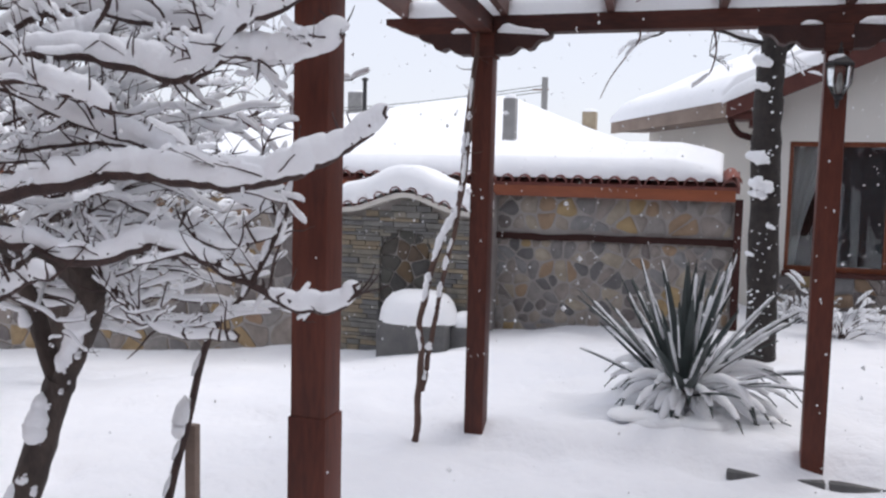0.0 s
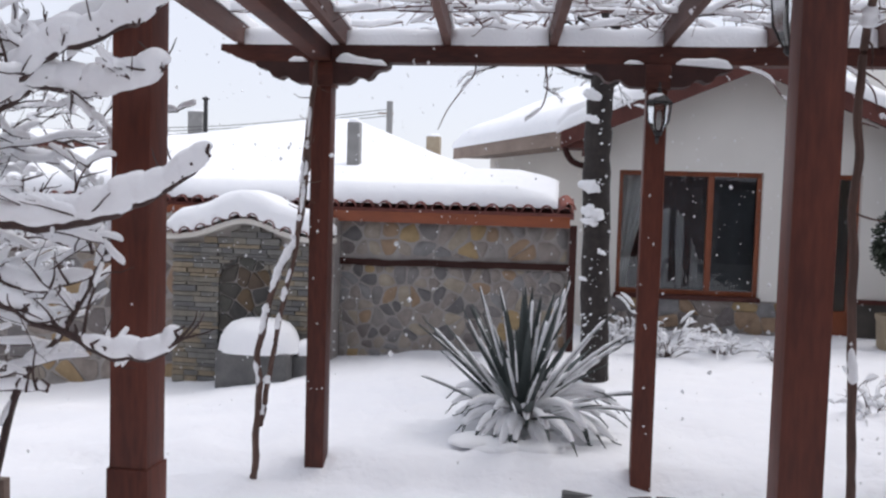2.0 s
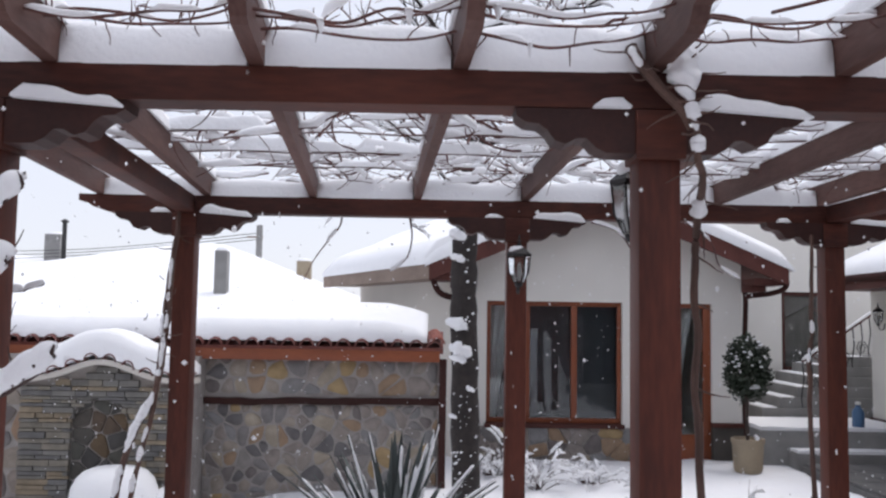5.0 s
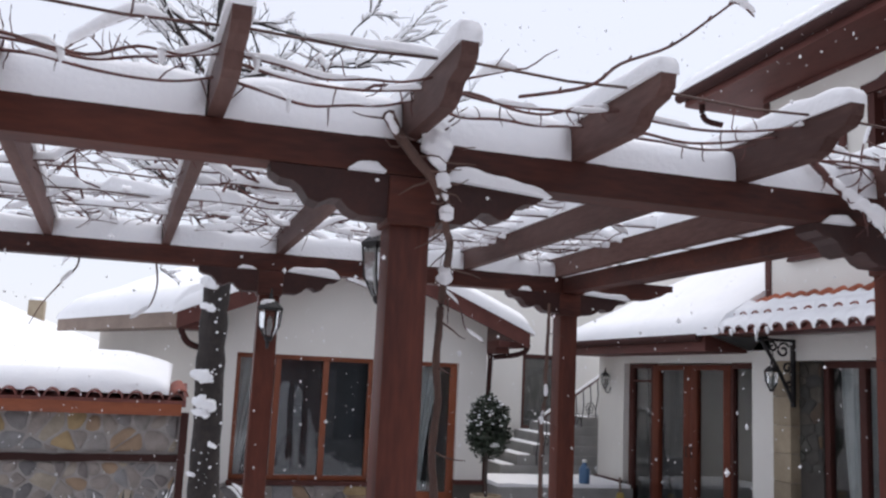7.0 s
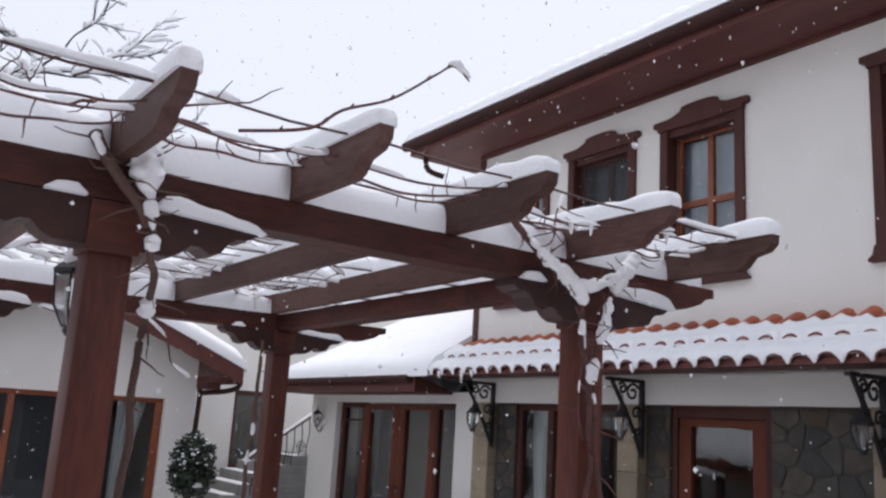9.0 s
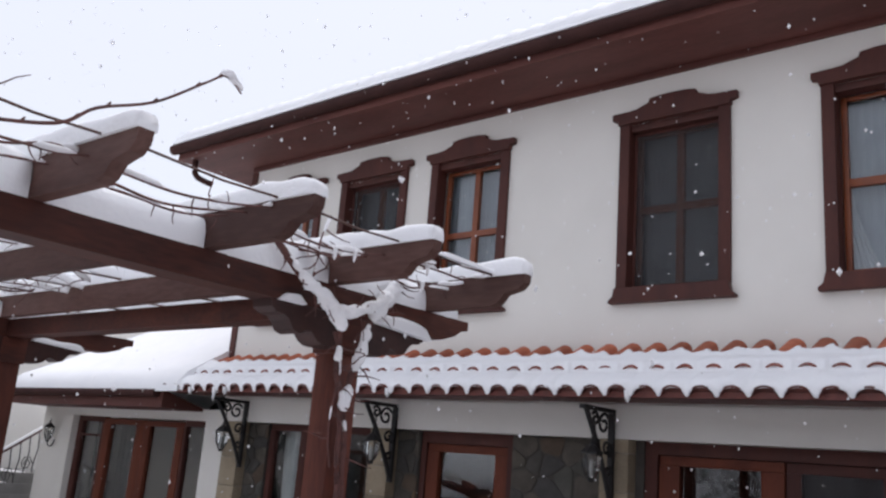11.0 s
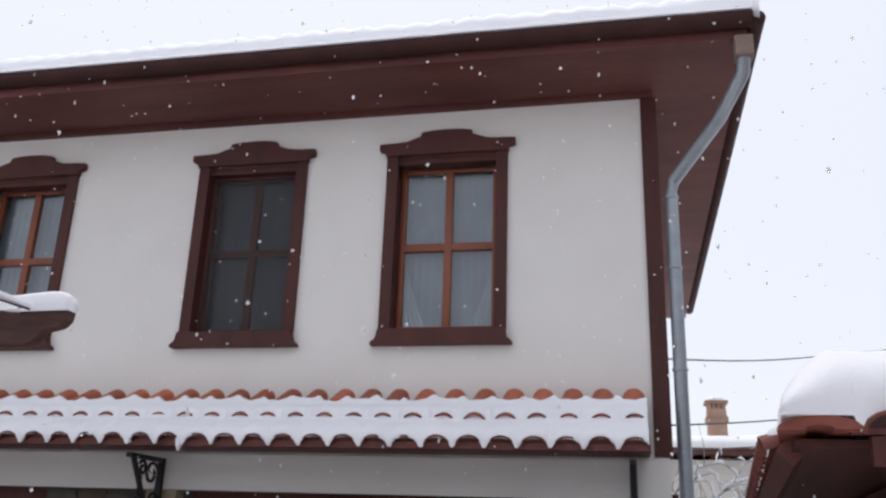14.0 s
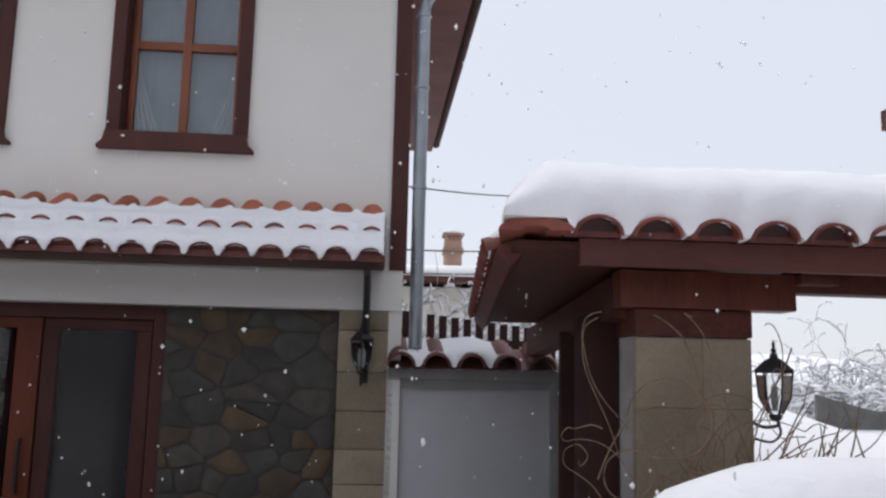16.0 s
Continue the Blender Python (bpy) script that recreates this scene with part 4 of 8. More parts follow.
        ob.matrix_basis = Matrix.Translation(Vector((6.285, -0.93 + i * 0.211, 5.478 + 0.006 * wob(i, 3))) - origin_of(roof)) @ Matrix.Rotation(-0.47, 4, 'Y')


def tile_mesh(r, length, n=8, material=None, thick=0.014):
    """A half-barrel tile lying along +x, open below, a little wider at the low end."""
    bm = bmesh.new()
    rows = []
    for x, k in ((0.0, 1.08), (length, 0.92)):
        out = [bm.verts.new((x, r * k * math.cos(a), r * k * math.sin(a))) for a in (math.pi * j / n for j in range(n + 1))]
        inn = [bm.verts.new((x, (r * k - thick) * math.cos(a), (r * k - thick) * math.sin(a))) for a in (math.pi * j / n for j in range(n + 1))]
        rows.append((out, inn))
    (o0, i0), (o1, i1) = rows
    for j in range(n):
        bm.faces.new((o0[j], o0[j + 1], o1[j + 1], o1[j]))
        bm.faces.new((i0[j + 1], i0[j], i1[j], i1[j + 1]))
        bm.faces.new((o0[j + 1], o0[j], i0[j], i0[j + 1]))
        bm.faces.new((o1[j], o1[j + 1], i1[j + 1], i1[j]))
    for j in (0, n):
        bm.faces.new((o0[j], o1[j], i1[j], i0[j]))
    return to_mesh("tile", bm, material or TERRA)


ring_roof()


def canopy():
    """The tiled lean-to over the ground floor."""
    x0, z0, x1, z1 = 6.40, 2.62, 7.0, 2.955
    ang = math.atan2(z1 - z0, x1 - x0)
    ca, sa = math.cos(ang), math.sin(ang)
    poly = [(x0 + 0.05, z0 - 0.02), (x1, z0 + 0.0), (x1, z1 - 0.03), (x0 + 0.02, z0 - 0.02)]
    cp = part("canopy", prism(bmesh.new(), poly, "y", -0.25, 8.55), HWOOD, house, "boarded underside of the tiled canopy", False)
    # tile tone goes from darkest in the lowest course to brightest on top
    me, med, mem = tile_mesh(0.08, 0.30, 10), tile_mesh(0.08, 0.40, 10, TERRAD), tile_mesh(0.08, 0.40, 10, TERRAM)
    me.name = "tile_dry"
    # mouth plugs coloured dark for the shadow inside the tiles
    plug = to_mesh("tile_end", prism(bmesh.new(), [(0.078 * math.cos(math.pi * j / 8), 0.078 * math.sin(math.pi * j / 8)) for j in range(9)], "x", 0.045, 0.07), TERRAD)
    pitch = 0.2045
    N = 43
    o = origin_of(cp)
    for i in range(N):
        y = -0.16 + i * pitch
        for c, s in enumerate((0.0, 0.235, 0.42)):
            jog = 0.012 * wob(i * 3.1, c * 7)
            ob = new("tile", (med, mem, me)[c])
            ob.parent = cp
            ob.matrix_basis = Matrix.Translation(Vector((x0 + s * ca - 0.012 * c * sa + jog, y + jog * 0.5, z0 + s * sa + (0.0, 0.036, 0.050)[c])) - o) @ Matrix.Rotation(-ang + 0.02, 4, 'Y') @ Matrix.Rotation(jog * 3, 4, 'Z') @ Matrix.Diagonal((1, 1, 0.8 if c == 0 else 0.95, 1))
        ob = new("tile_end", plug)
        ob.parent = cp
        ob.matrix_basis = Matrix.Translation(Vector((x0, y, z0)) - o) @ Matrix.Rotation(-ang + 0.02, 4, 'Y') @ Matrix.Diagonal((1, 1, 0.8, 1))

    def crest(y):
        """1 on the crown of a tile, 0 in the channel between two."""
        dy = ((y + 0.16 + pitch / 2) % pitch) - pitch / 2
        return math.sqrt(max(0.0, 1 - (dy / 0.088) ** 2))

    def spot(u, v):
        y = -0.24 + u * 8.78
        c = crest(y)
        lo = -0.010 + 0.018 * c - 0.012 * (1 - c) * (0.4 + wob(y * 3.1, 4)) + 0.012 * wob(y * 7, 1) + 0.005 * wob(y * 31, 1)
        hi = 0.545 - 0.065 * c + 0.045 * wob(y * 4, 7) + 0.02 * wob(y * 17, 7)
        return y, lo + (hi - lo) * v, v

    def height(y, s_, v):
        """Height of the snow over the boards, s_ metres up the slope."""
        c = crest(y)
        body = 0.086 + 0.012 * c + 0.012 * wob(y * 4, s_ * 7, 2) + 0.007 * wob(y * 13, s_ * 15, 3)
        step = min(1.0, max(0.0, (s_ - 0.225 - 0.030 * c) / 0.035))
        dip = max(0.0, 1 - abs(s_ - 0.215) / 0.06) * 0.024 * c
        upper = 0.138 + 0.022 * min(1.0, max(0.0, (s_ - 0.38) / 0.08)) + 0.010 * wob(y * 6, s_ * 9, 6)
        h = body - dip + (upper - body) * step * step * (3 - 2 * step)
        front = min(1.0, v / 0.13) ** 0.5
        back = min(1.0, (1 - v) / 0.14) ** 0.6
        return (1 - front) * (0.066 * c + 0.004) + front * ((1 - back) * (0.06 + 0.045 * c) + back * h)

    def top(u, v):
        y, s_, w = spot(u, v)
        h = height(y, s_, w)
        return Vector((x0 + s_ * ca - h * sa, y, z0 + s_ * sa + h * ca))

    def bot(u, v):
        y, s_, w = spot(u, v)
        h = 0.051 * crest(y) - 0.006 * (1 - crest(y)) * max(0.0, 1 - w * 8) if w < 0.4 else 0.03
        return Vector((x0 + s_ * ca - h * sa, y, z0 + s_ * sa + h * ca))
    part("canopy_snow", slab(bmesh.new(), 900, 30, top, bot), SNOW, cp, "scalloped snow with tile lips showing")["kind"] = "stuff"
    part("tile_bedding", prism(bmesh.new(), [(x1 - 0.06, z1 - 0.05), (x1 + 0.002, z1 - 0.05), (x1 + 0.002, z1 + 0.035), (x1 - 0.02, z1 + 0.03)], "y", -0.25, 8.16), MORTAR, cp)
    bm = bmesh.new()
    for y, L in ((7.55, 0.12), (7.37, 0.05), (7.97, 0.05), (2.83, 0.06), (5.1, 0.05)):
        tube(bm, [(x0 + 0.0, y, z0 + 0.03), (x0 - 0.005, y, z0 - 0.02), (x0 - 0.003, y, z0 - L)], [0.03, 0.022, 0.004], 7)
    part("hanging_snow", bm, SNOW, cp)["kind"] = "stuff"
    part("eave_board", box(6.425, 6.45, -0.25, 8.55, 2.60, 2.645), TERRAD, cp, "dark eave board")


canopy()

# ---- ground floor of the house ----


def block_pier(y0, y1, z0, z1, seed):
    pier = part("pier", box(HX + 0.01, HX + 0.24, y0 + 0.008, y1 - 0.008, z0, z1), MORTAR, house, "pier clad in sawn sandstone", False)
    z, k = z0, 0
    while z < z1 - 0.01:
        h = min(0.26 + 0.10 * wob(seed * 3.3, k * 1.7), z1 - z)
        if z1 - z - h < 0.08:
            h = z1 - z
        part("block", box(HX - 0.022 + 0.006 * wob(k, seed), HX + 0.2, y0, y1, z + 0.002, z + h - 0.003, 0.004), SAND, pier)
        z += h
        k += 1


for i, (a, b) in enumerate(((-0.29, 0.04), (3.12, 3.36), (5.57, 5.82), (7.79, 8.07))):
    block_pier(a, b, 0.1, 2.345, i + 1.0)


def voronoi_cells(w, h, cell, seed, n_cut=16):
    """Irregular flat stones that fill a w by h panel: cells round jittered centres, each clipped against its neighbours."""
    rng = random.Random(seed)
    nx, ny = max(2, round(w / cell)), max(2, round(h / cell))
    pts = [((i + 0.5 + rng.uniform(-0.42, 0.42) + 0.5 * (j % 2)) * w / nx, (j + 0.5 + rng.uniform(-0.36, 0.36)) * h / ny) for i in range(-1, nx + 1) for j in range(-1, ny + 1)]
    pts = [p for p in pts if rng.random() > 0.2]
    cells = []
    for p in pts:
        poly = [(0, 0), (w, 0), (w, h), (0, h)]
        near = sorted(pts, key=lambda q: (q[0] - p[0]) ** 2 + (q[1] - p[1]) ** 2)[1:n_cut + 1]
        for q in near:
            mx, my, dx, dy = (p[0] + q[0]) / 2, (p[1] + q[1]) / 2, q[0] - p[0], q[1] - p[1]
            out = []
            for a, b in zip(poly, poly[1:] + poly[:1]):
                fa, fb = (a[0] - mx) * dx + (a[1] - my) * dy, (b[0] - mx) * dx + (b[1] - my) * dy
                if fa <= 0:
                    out.append(a)
                if fa * fb < 0:
                    t = fa / (fa - fb)
                    out.append((a[0] + (b[0] - a[0]) * t, a[1] + (b[1] - a[1]) * t))
            poly = out
            if len(poly) < 3:
                break
        if len(poly) >= 3:
            area = sum(a[0] * b[1] - b[0] * a[1] for a, b in zip(poly, poly[1:] + poly[:1])) / 2
            if area > 0.15 * cell * cell:
                cells.append(poly)
    return cells


def round_poly(poly, gap, cut=0.13):
    """Shrinks a stone's outline by its joint and knocks off its corners."""
    cx, cy = sum(p[0] for p in poly) / len(poly), sum(p[1] for p in poly) / len(poly)
    out = []
    k = len(poly)
    for i in range(k):
        a, b, c = poly[i - 1], poly[i], poly[(i + 1) % k]
        for q, t in ((a, cut), (c, cut)):
            out.append((b[0] + (q[0] - b[0]) * t, b[1] + (q[1] - b[1]) * t))
    res = []
    for x, y in out:
        d = math.hypot(x - cx, y - cy) or 1
        f = max(0.4, 1 - gap / d) * (1 + 0.11 * wob(x * 31, y * 31, 2))
        res.append((cx + (x - cx) * f, cy + (y - cy) * f))
    return res, (cx, cy)


def stone_bm(bm, poly, place, proud, seed):
    """One stone from its outline; place(u, v, d) puts a point of the panel, d metres out of it."""
    o, (cx, cy) = poly
    lo = [bm.verts.new(place(x, y, -0.02)) for x, y in o]
    mid = [bm.verts.new(place(x, y, proud * 0.6)) for x, y in o]
    hi = [bm.verts.new(place(cx + (x - cx) * 0.86, cy + (y - cy) * 0.86, proud * (1 + 0.3 * wob(x * 9, y * 9, seed)))) for x, y in o]
    k = len(o)
    for i in range(k):
        bm.faces.new((lo[i], lo[(i + 1) % k], mid[(i + 1) % k], mid[i]))
        bm.faces.new((mid[i], mid[(i + 1) % k], hi[(i + 1) % k], hi[i]))
    bm.faces.new(hi)


def stone_panel(owner, w, h, cell, seed, place, material, gap, proud, joined=False, stuff_mat=None, name="stone", cut=0.13):
    polys = [round_poly(p, gap, cut) for p in voronoi_cells(w, h, cell, seed)]
    if joined:
        bm = bmesh.new()
        for i, p in enumerate(polys):
            stone_bm(bm, p, place, proud * (1 + 0.4 * wob(i, seed)), i)
        part(name, bm, stuff_mat, owner)["kind"] = "stuff"
        return
    for i, p in enumerate(polys):
        bm = bmesh.new()
        stone_bm(bm, p, place, proud * (1 + 0.4 * wob(i, seed)), i)
        part(name, bm, material, owner)


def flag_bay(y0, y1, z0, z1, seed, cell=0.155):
    bay = part("stone_panel", box(HX + 0.10, HX + 0.24, y0, y1, z0, z1), DMORT, house, "flagstone cladding darkened for the canopy shade", False)
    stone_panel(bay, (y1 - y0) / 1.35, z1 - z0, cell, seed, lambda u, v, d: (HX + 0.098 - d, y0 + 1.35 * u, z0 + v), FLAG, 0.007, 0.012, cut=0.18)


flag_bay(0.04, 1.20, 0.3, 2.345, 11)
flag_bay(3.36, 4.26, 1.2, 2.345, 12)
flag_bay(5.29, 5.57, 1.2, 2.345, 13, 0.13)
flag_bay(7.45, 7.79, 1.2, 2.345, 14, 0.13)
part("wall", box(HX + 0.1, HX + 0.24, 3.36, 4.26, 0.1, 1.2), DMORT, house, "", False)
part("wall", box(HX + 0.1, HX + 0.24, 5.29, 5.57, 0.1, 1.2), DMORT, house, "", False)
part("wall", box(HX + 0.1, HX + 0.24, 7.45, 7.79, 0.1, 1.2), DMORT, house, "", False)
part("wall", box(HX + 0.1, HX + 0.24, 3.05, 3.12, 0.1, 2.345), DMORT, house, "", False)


def glazed_leaves(owner, x, y0, y1, z0, z1, cuts, wood=OWOOD, rail=0.07, low=0.12):
    """A timber frame with upright members at the cuts and a pane between each two."""
    bm = bmesh.new()
    bx(bm, x, x + 0.07, y0, y1, z1 - 0.07, z1, 0.005)
    bx(bm, x, x + 0.07, y0, y1, z0, z0 + low, 0.005)
    ys = [y0] + list(cuts) + [y1]
    for i, y in enumerate(ys):
        a, b = (y, y + rail) if i == 0 else ((y - rail, y) if i == len(ys) - 1 else (y - rail / 2 - 0.01, y + rail / 2 + 0.01))
        bx(bm, x - 0.008, x + 0.062, a, b, z0 + low, z1 - 0.07, 0.005)
    part("frame", bm, wood, owner, "stained timber frame")
    for a, b in zip(ys, ys[1:]):
        pane(owner, x + 0.03, x + 0.036, a + rail / 2, b - rail / 2, z0 + low, z1 - 0.07)


def door_a():
    d = part("door", box(HX + 0.12, HX + 0.2, 4.26, 4.32, 0.15, 2.345), CASE, house, "brown glazed front door in a heavy frame")
    bm = bmesh.new()
    bx(bm, HX + 0.12, HX + 0.2, 5.23, 5.29, 0.15, 2.345, 0.004)
    bx(bm, HX + 0.12, HX + 0.2, 4.32, 5.23, 2.24, 2.345, 0.004)
    part("door_frame", bm, CASE, d)
    glazed_leaves(d, HX + 0.14, 4.33, 5.22, 0.15, 2.235, [], DOORW, 0.13, 0.9)
    part("handle", tube(bmesh.new(), [(HX + 0.1, 4.42, 1.15), (HX + 0.09, 4.42, 1.2), (HX + 0.09, 4.42, 1.35), (HX + 0.1, 4.42, 1.4)], 0.012, 7), IRON, d, "black pull handle")


def door_b():
    d = part("door", box(HX + 0.12, HX + 0.2, 2.95, 3.05, 0.15, 2.345), CASE, house, "wide brown double door with glass")
    bm = bmesh.new()
    bx(bm, HX + 0.12, HX + 0.2, 1.20, 1.29, 0.15, 2.345, 0.004)
    bx(bm, HX + 0.12, HX + 0.2, 1.29, 2.95, 2.25, 2.345, 0.004)
    part("door_frame", bm, CASE, d)
    glazed_leaves(d, HX + 0.14, 2.02, 2.94, 0.15, 2.245, [], DOORW, 0.16, 0.7)
    glazed_leaves(d, HX + 0.15, 1.30, 2.01, 0.15, 2.245, [], CASE, 0.10, 0.5)
    part("fly_screen", box(HX + 0.138, HX + 0.139, 1.40, 1.91, 0.65, 2.175), SCREEN, d, "dark see-through fly screen", False)
    part("handle", tube(bmesh.new(), [(HX + 0.11, 2.09, 1.1), (HX + 0.09, 2.09, 1.15), (HX + 0.09, 2.09, 1.4), (HX + 0.11, 2.09, 1.45)], 0.013, 7), IRON, d, "black pull handle")


door_a()
door_b()


def curtain(owner, x, y0, y1, z0, z1, gather=0.35, n=26, mt=CURT, label="pale gathered curtain"):
    bm = bmesh.new()

    def f(u, v, off):
        w = y0 + (y1 - y0) * (u * (1 - gather * (1 - v) ** 1.5) + 0.5 * gather * 0)
        return Vector((x + off + 0.022 * math.sin(u * n * 1.05), w, z0 + (z1 - z0) * v))
    slab(bm, 70, 6, lambda u, v: f(u, v, 0.006), lambda u, v: f(u, v, 0.0))
    part("curtain", bm, mt, owner, label)


def bay_window():
    w = part("window", box(HX + 0.12, HX + 0.2, 5.82, 5.88, 0.4, 2.345), CASE, house, "tall ground-floor window with a pale curtain")
    glazed_leaves(w, HX + 0.13, 5.88, 7.45, 0.4, 2.345, [6.4, 6.92], CASE, 0.07, 0.12)
    curtain(w, HX + 0.28, 6.75, 7.40, 0.4, 2.3, 0.25)
    part("sill_wall", box(HX + 0.08, HX + 0.24, 5.82, 7.45, 0.1, 0.4), DMORT, w)


bay_window()


def scroll_bracket(y, group="canopy brackets"):
    """A wrought-iron bracket: wall bar, strut and scrolls."""
    br = thing("scroll_bracket", (HX - 0.05, y, 2.2), "black wrought-iron scroll bracket under the tiled canopy", "bracket", group)
    bm = bmesh.new()
    bx(bm, HX - 0.066, HX - 0.032, y - 0.024, y + 0.024, 1.86, 2.56, 0.003)
    bx(bm, 6.50, HX - 0.04, y - 0.022, y + 0.022, 2.53, 2.562, 0.003)
    tube(bm, curve_pts([(HX - 0.06, y, 1.90), (6.87, y, 2.05), (6.74, y, 2.28), (6.56, y, 2.54)], 5), 0.020, 8)
    part("frame", bm, IRON, br)
    bm = bmesh.new()

    def spiral(cx, cz, r0, turns, start, sgn):
        pts = []
        for i in range(22):
            t = i / 21
            a = start + sgn * t * turns * 2 * math.pi
            r = r0 * (1 - 0.75 * t)
            pts.append((cx + r * math.cos(a), y, cz + r * math.sin(a)))
        tube(bm, pts, 0.012, 6)
    spiral(6.83, 2.44, 0.085, 1.3, 0.5, 1)
    spiral(6.70, 2.47, 0.055, 1.2, 2.5, -1)
    spiral(6.88, 2.26, 0.065, 1.3, -1.0, 1)
    spiral(6.90, 2.10, 0.045, 1.2, 1.0, -1)
    part("scroll", bm, IRON, br)


for y in (-0.14, 3.25, 5.50, 7.70):
    scroll_bracket(y)
for y in (3.25, 5.50, 7.70):
    lm = lantern((6.70, y + 0.02, 2.28), "black iron lantern hanging from a scroll bracket", "canopy lanterns", 0.9)
    lantern_arm(lm, [(6.70, y, 2.36), (6.70, y, 2.42), (6.68, y, 2.47)], 0.006)
lm = lantern((6.82, -0.12, 2.20), "black iron lantern on the corner pier bracket", "canopy lanterns", 0.95)
lantern_arm(lm, [(6.82, -0.12, 1.93), (6.85, -0.12, 1.86), (6.92, -0.12, 1.85), (6.96, -0.12, 1.92)])

# corner board, rain pipe
part("corner_board", box(HX - 0.02, HX + 0.1, -0.40, -0.285, 2.62, 5.27), CASE, house, "dark brown corner board", False)
part("corner_board", box(HX - 0.02, HX + 0.1, 8.10, 8.19, 2.95, 5.27), CASE, house, "", False)
part("pier_plaster", box(HX - 0.01, HX + 0.2, -0.38, -0.29, 0.1, 2.62), STUC, house, "", False)
rp = thing("rain_pipe", (6.97, -0.5, 0.2), "grey zinc rain pipe down the house corner", "pipe")
part("pipe", tube(bmesh.new(), [(6.33, -0.96, 5.24), (6.36, -0.95, 5.08), (6.60, -0.80, 4.86), (6.97, -0.50, 4.58), (6.98, -0.475, 4.48), (6.98, -0.475, 2.9), (6.98, -0.475, 2.10)], 0.046, 12), ZINC, rp)
for z in (4.45, 3.92, 3.2):
    part("collar", lathe(bmesh.new(), [(0.046, -0.012), (0.054, -0.008), (0.054, 0.008), (0.046, 0.012)], (6.98, -0.475, z), 12), ZINC, rp)
part("outlet", box(6.27, 6.39, -1.02, -0.90, 5.17, 5.32, 0.01), GREYW, rp, "pale patched outlet")


# ---- low wing beside the house ----
def wing():
    w = thing("house_wing", (7.0, 10.2, 0.2), "low white wing of the house with a deep snow roof", "house")
    for q in ((7.0, 7.25, 8.07, 8.46, 0.1, 2.46), (7.0, 7.25, 11.46, 12.26, 0.62, 2.46), (7.0, 7.25, 8.46, 11.46, 2.33, 2.46), (7.25, 9.6, 12.01, 12.26, 0.1, 2.46)):
        part("wall", box(*q), STUC, w, "white stucco wall", False)
    bm = bmesh.new()
    bx(bm, 6.97, 7.25, 11.46, 12.27, 0.1, 0.60)
    part("plinth", bm, DMORT, w, "dark stone plinth", False)
    part("band", box(6.96, 7.2, 11.46, 12.28, 0.60, 0.66, 0.006), CASE, w, "brown band over the plinth")
    win = part("window", box(7.09, 7.16, 11.40, 11.46, 0.35, 2.33), CASE, w, "wide glazed doors, red-brown leaves between dark sidelights")
    glazed_leaves(win, 7.10, 10.80, 11.40, 0.2, 2.33, [], CASE, 0.05, 0.15)
    glazed_leaves(win, 7.10, 8.46, 9.00, 0.2, 2.33, [], CASE, 0.05, 0.15)
    glazed_leaves(win, 7.095, 9.86, 10.795, 0.2, 2.31, [], DOORW, 0.16, 0.3)
    glazed_leaves(win, 7.095, 9.005, 9.855, 0.2, 2.31, [], DOORW, 0.14, 0.3)
    part("transom", box(7.095, 7.15, 10.85, 11.35, 2.07, 2.10, 0.004), CASE, win)
    for y in (9.80, 9.92):
        part("handle", tube(bmesh.new(), [(7.09, y, 1.15), (7.065, y, 1.15), (7.065, y, 1.27), (7.09, y, 1.27)], 0.010, 6), IRON, win, "black lever handle")
    curtain(win, 7.32, 10.1, 11.35, 0.3, 2.28, 0.1, 60, DNET, "dark grey gathered curtain")
    fs = [(6.45, 2.43), (7.0, 2.43), (7.0, 2.47), (6.47, 2.62), (6.45, 2.62)]
    part("eave", prism(bmesh.new(), fs, "y", 8.55, 12.10), HWOOD, w, "brown boarded eave", False)
    part("eave", prism(bmesh.new(), [(12.10, 2.43), (12.26, 2.43), (12.26, 2.6), (12.10, 2.62)], "x", 6.45, 9.8), HWOOD, w, "", False)
    tubeg = tube(bmesh.new(), [(6.40, 8.6, 2.585), (6.40, 12.15, 2.585)], 0.05, 9)
    part("gutter", tubeg, BROWNM, w, "dark gutter")

    def top(u, v):
        s = v * 2.3
        y = 8.18 + u * 3.95
        hipped = min(y, 12.13 - s * 0.9)
        return Vector((6.37 + s, max(8.18, hipped), 2.63 + s * 0.62 + 0.13 * min(1, (s + 0.03) / 0.12) ** 0.5 + 0.02 * wob(y * 1.5, s * 1.5, 3)))

    def bot(u, v):
        p = top(u, v)
        return Vector((p.x, p.y, 2.60 + v * 2.3 * 0.60))
    part("roof_snow", slab(bmesh.new(), 60, 22, top, bot), SNOW, w, "thick smooth snow on the wing roof")["kind"] = "stuff"

    def top2(u, v):
        x = 6.37 + u * 6
        s = v * 2.3 * 0.9
        return Vector((max(x, 6.37 + v * 2.3), 12.13 - s, 2.63 + v * 2.3 * 0.62 + 0.12))

    def bot2(u, v):
        p = top2(u, v)
        return Vector((p.x, p.y, p.z - 0.14))
    part("roof_snow", slab(bmesh.new(), 12, 6, top2, bot2), SNOW, w)["kind"] = "stuff"
    return w


wing()
lm = lantern((6.90, 11.86, 2.20), "small black iron wall lantern on the white wing", "wall lanterns", 0.85)
lantern_arm(lm, [(6.90, 11.86, 1.96), (6.92, 11.86, 1.90), (6.97, 11.86, 1.90), (6.995, 11.86, 1.98)])


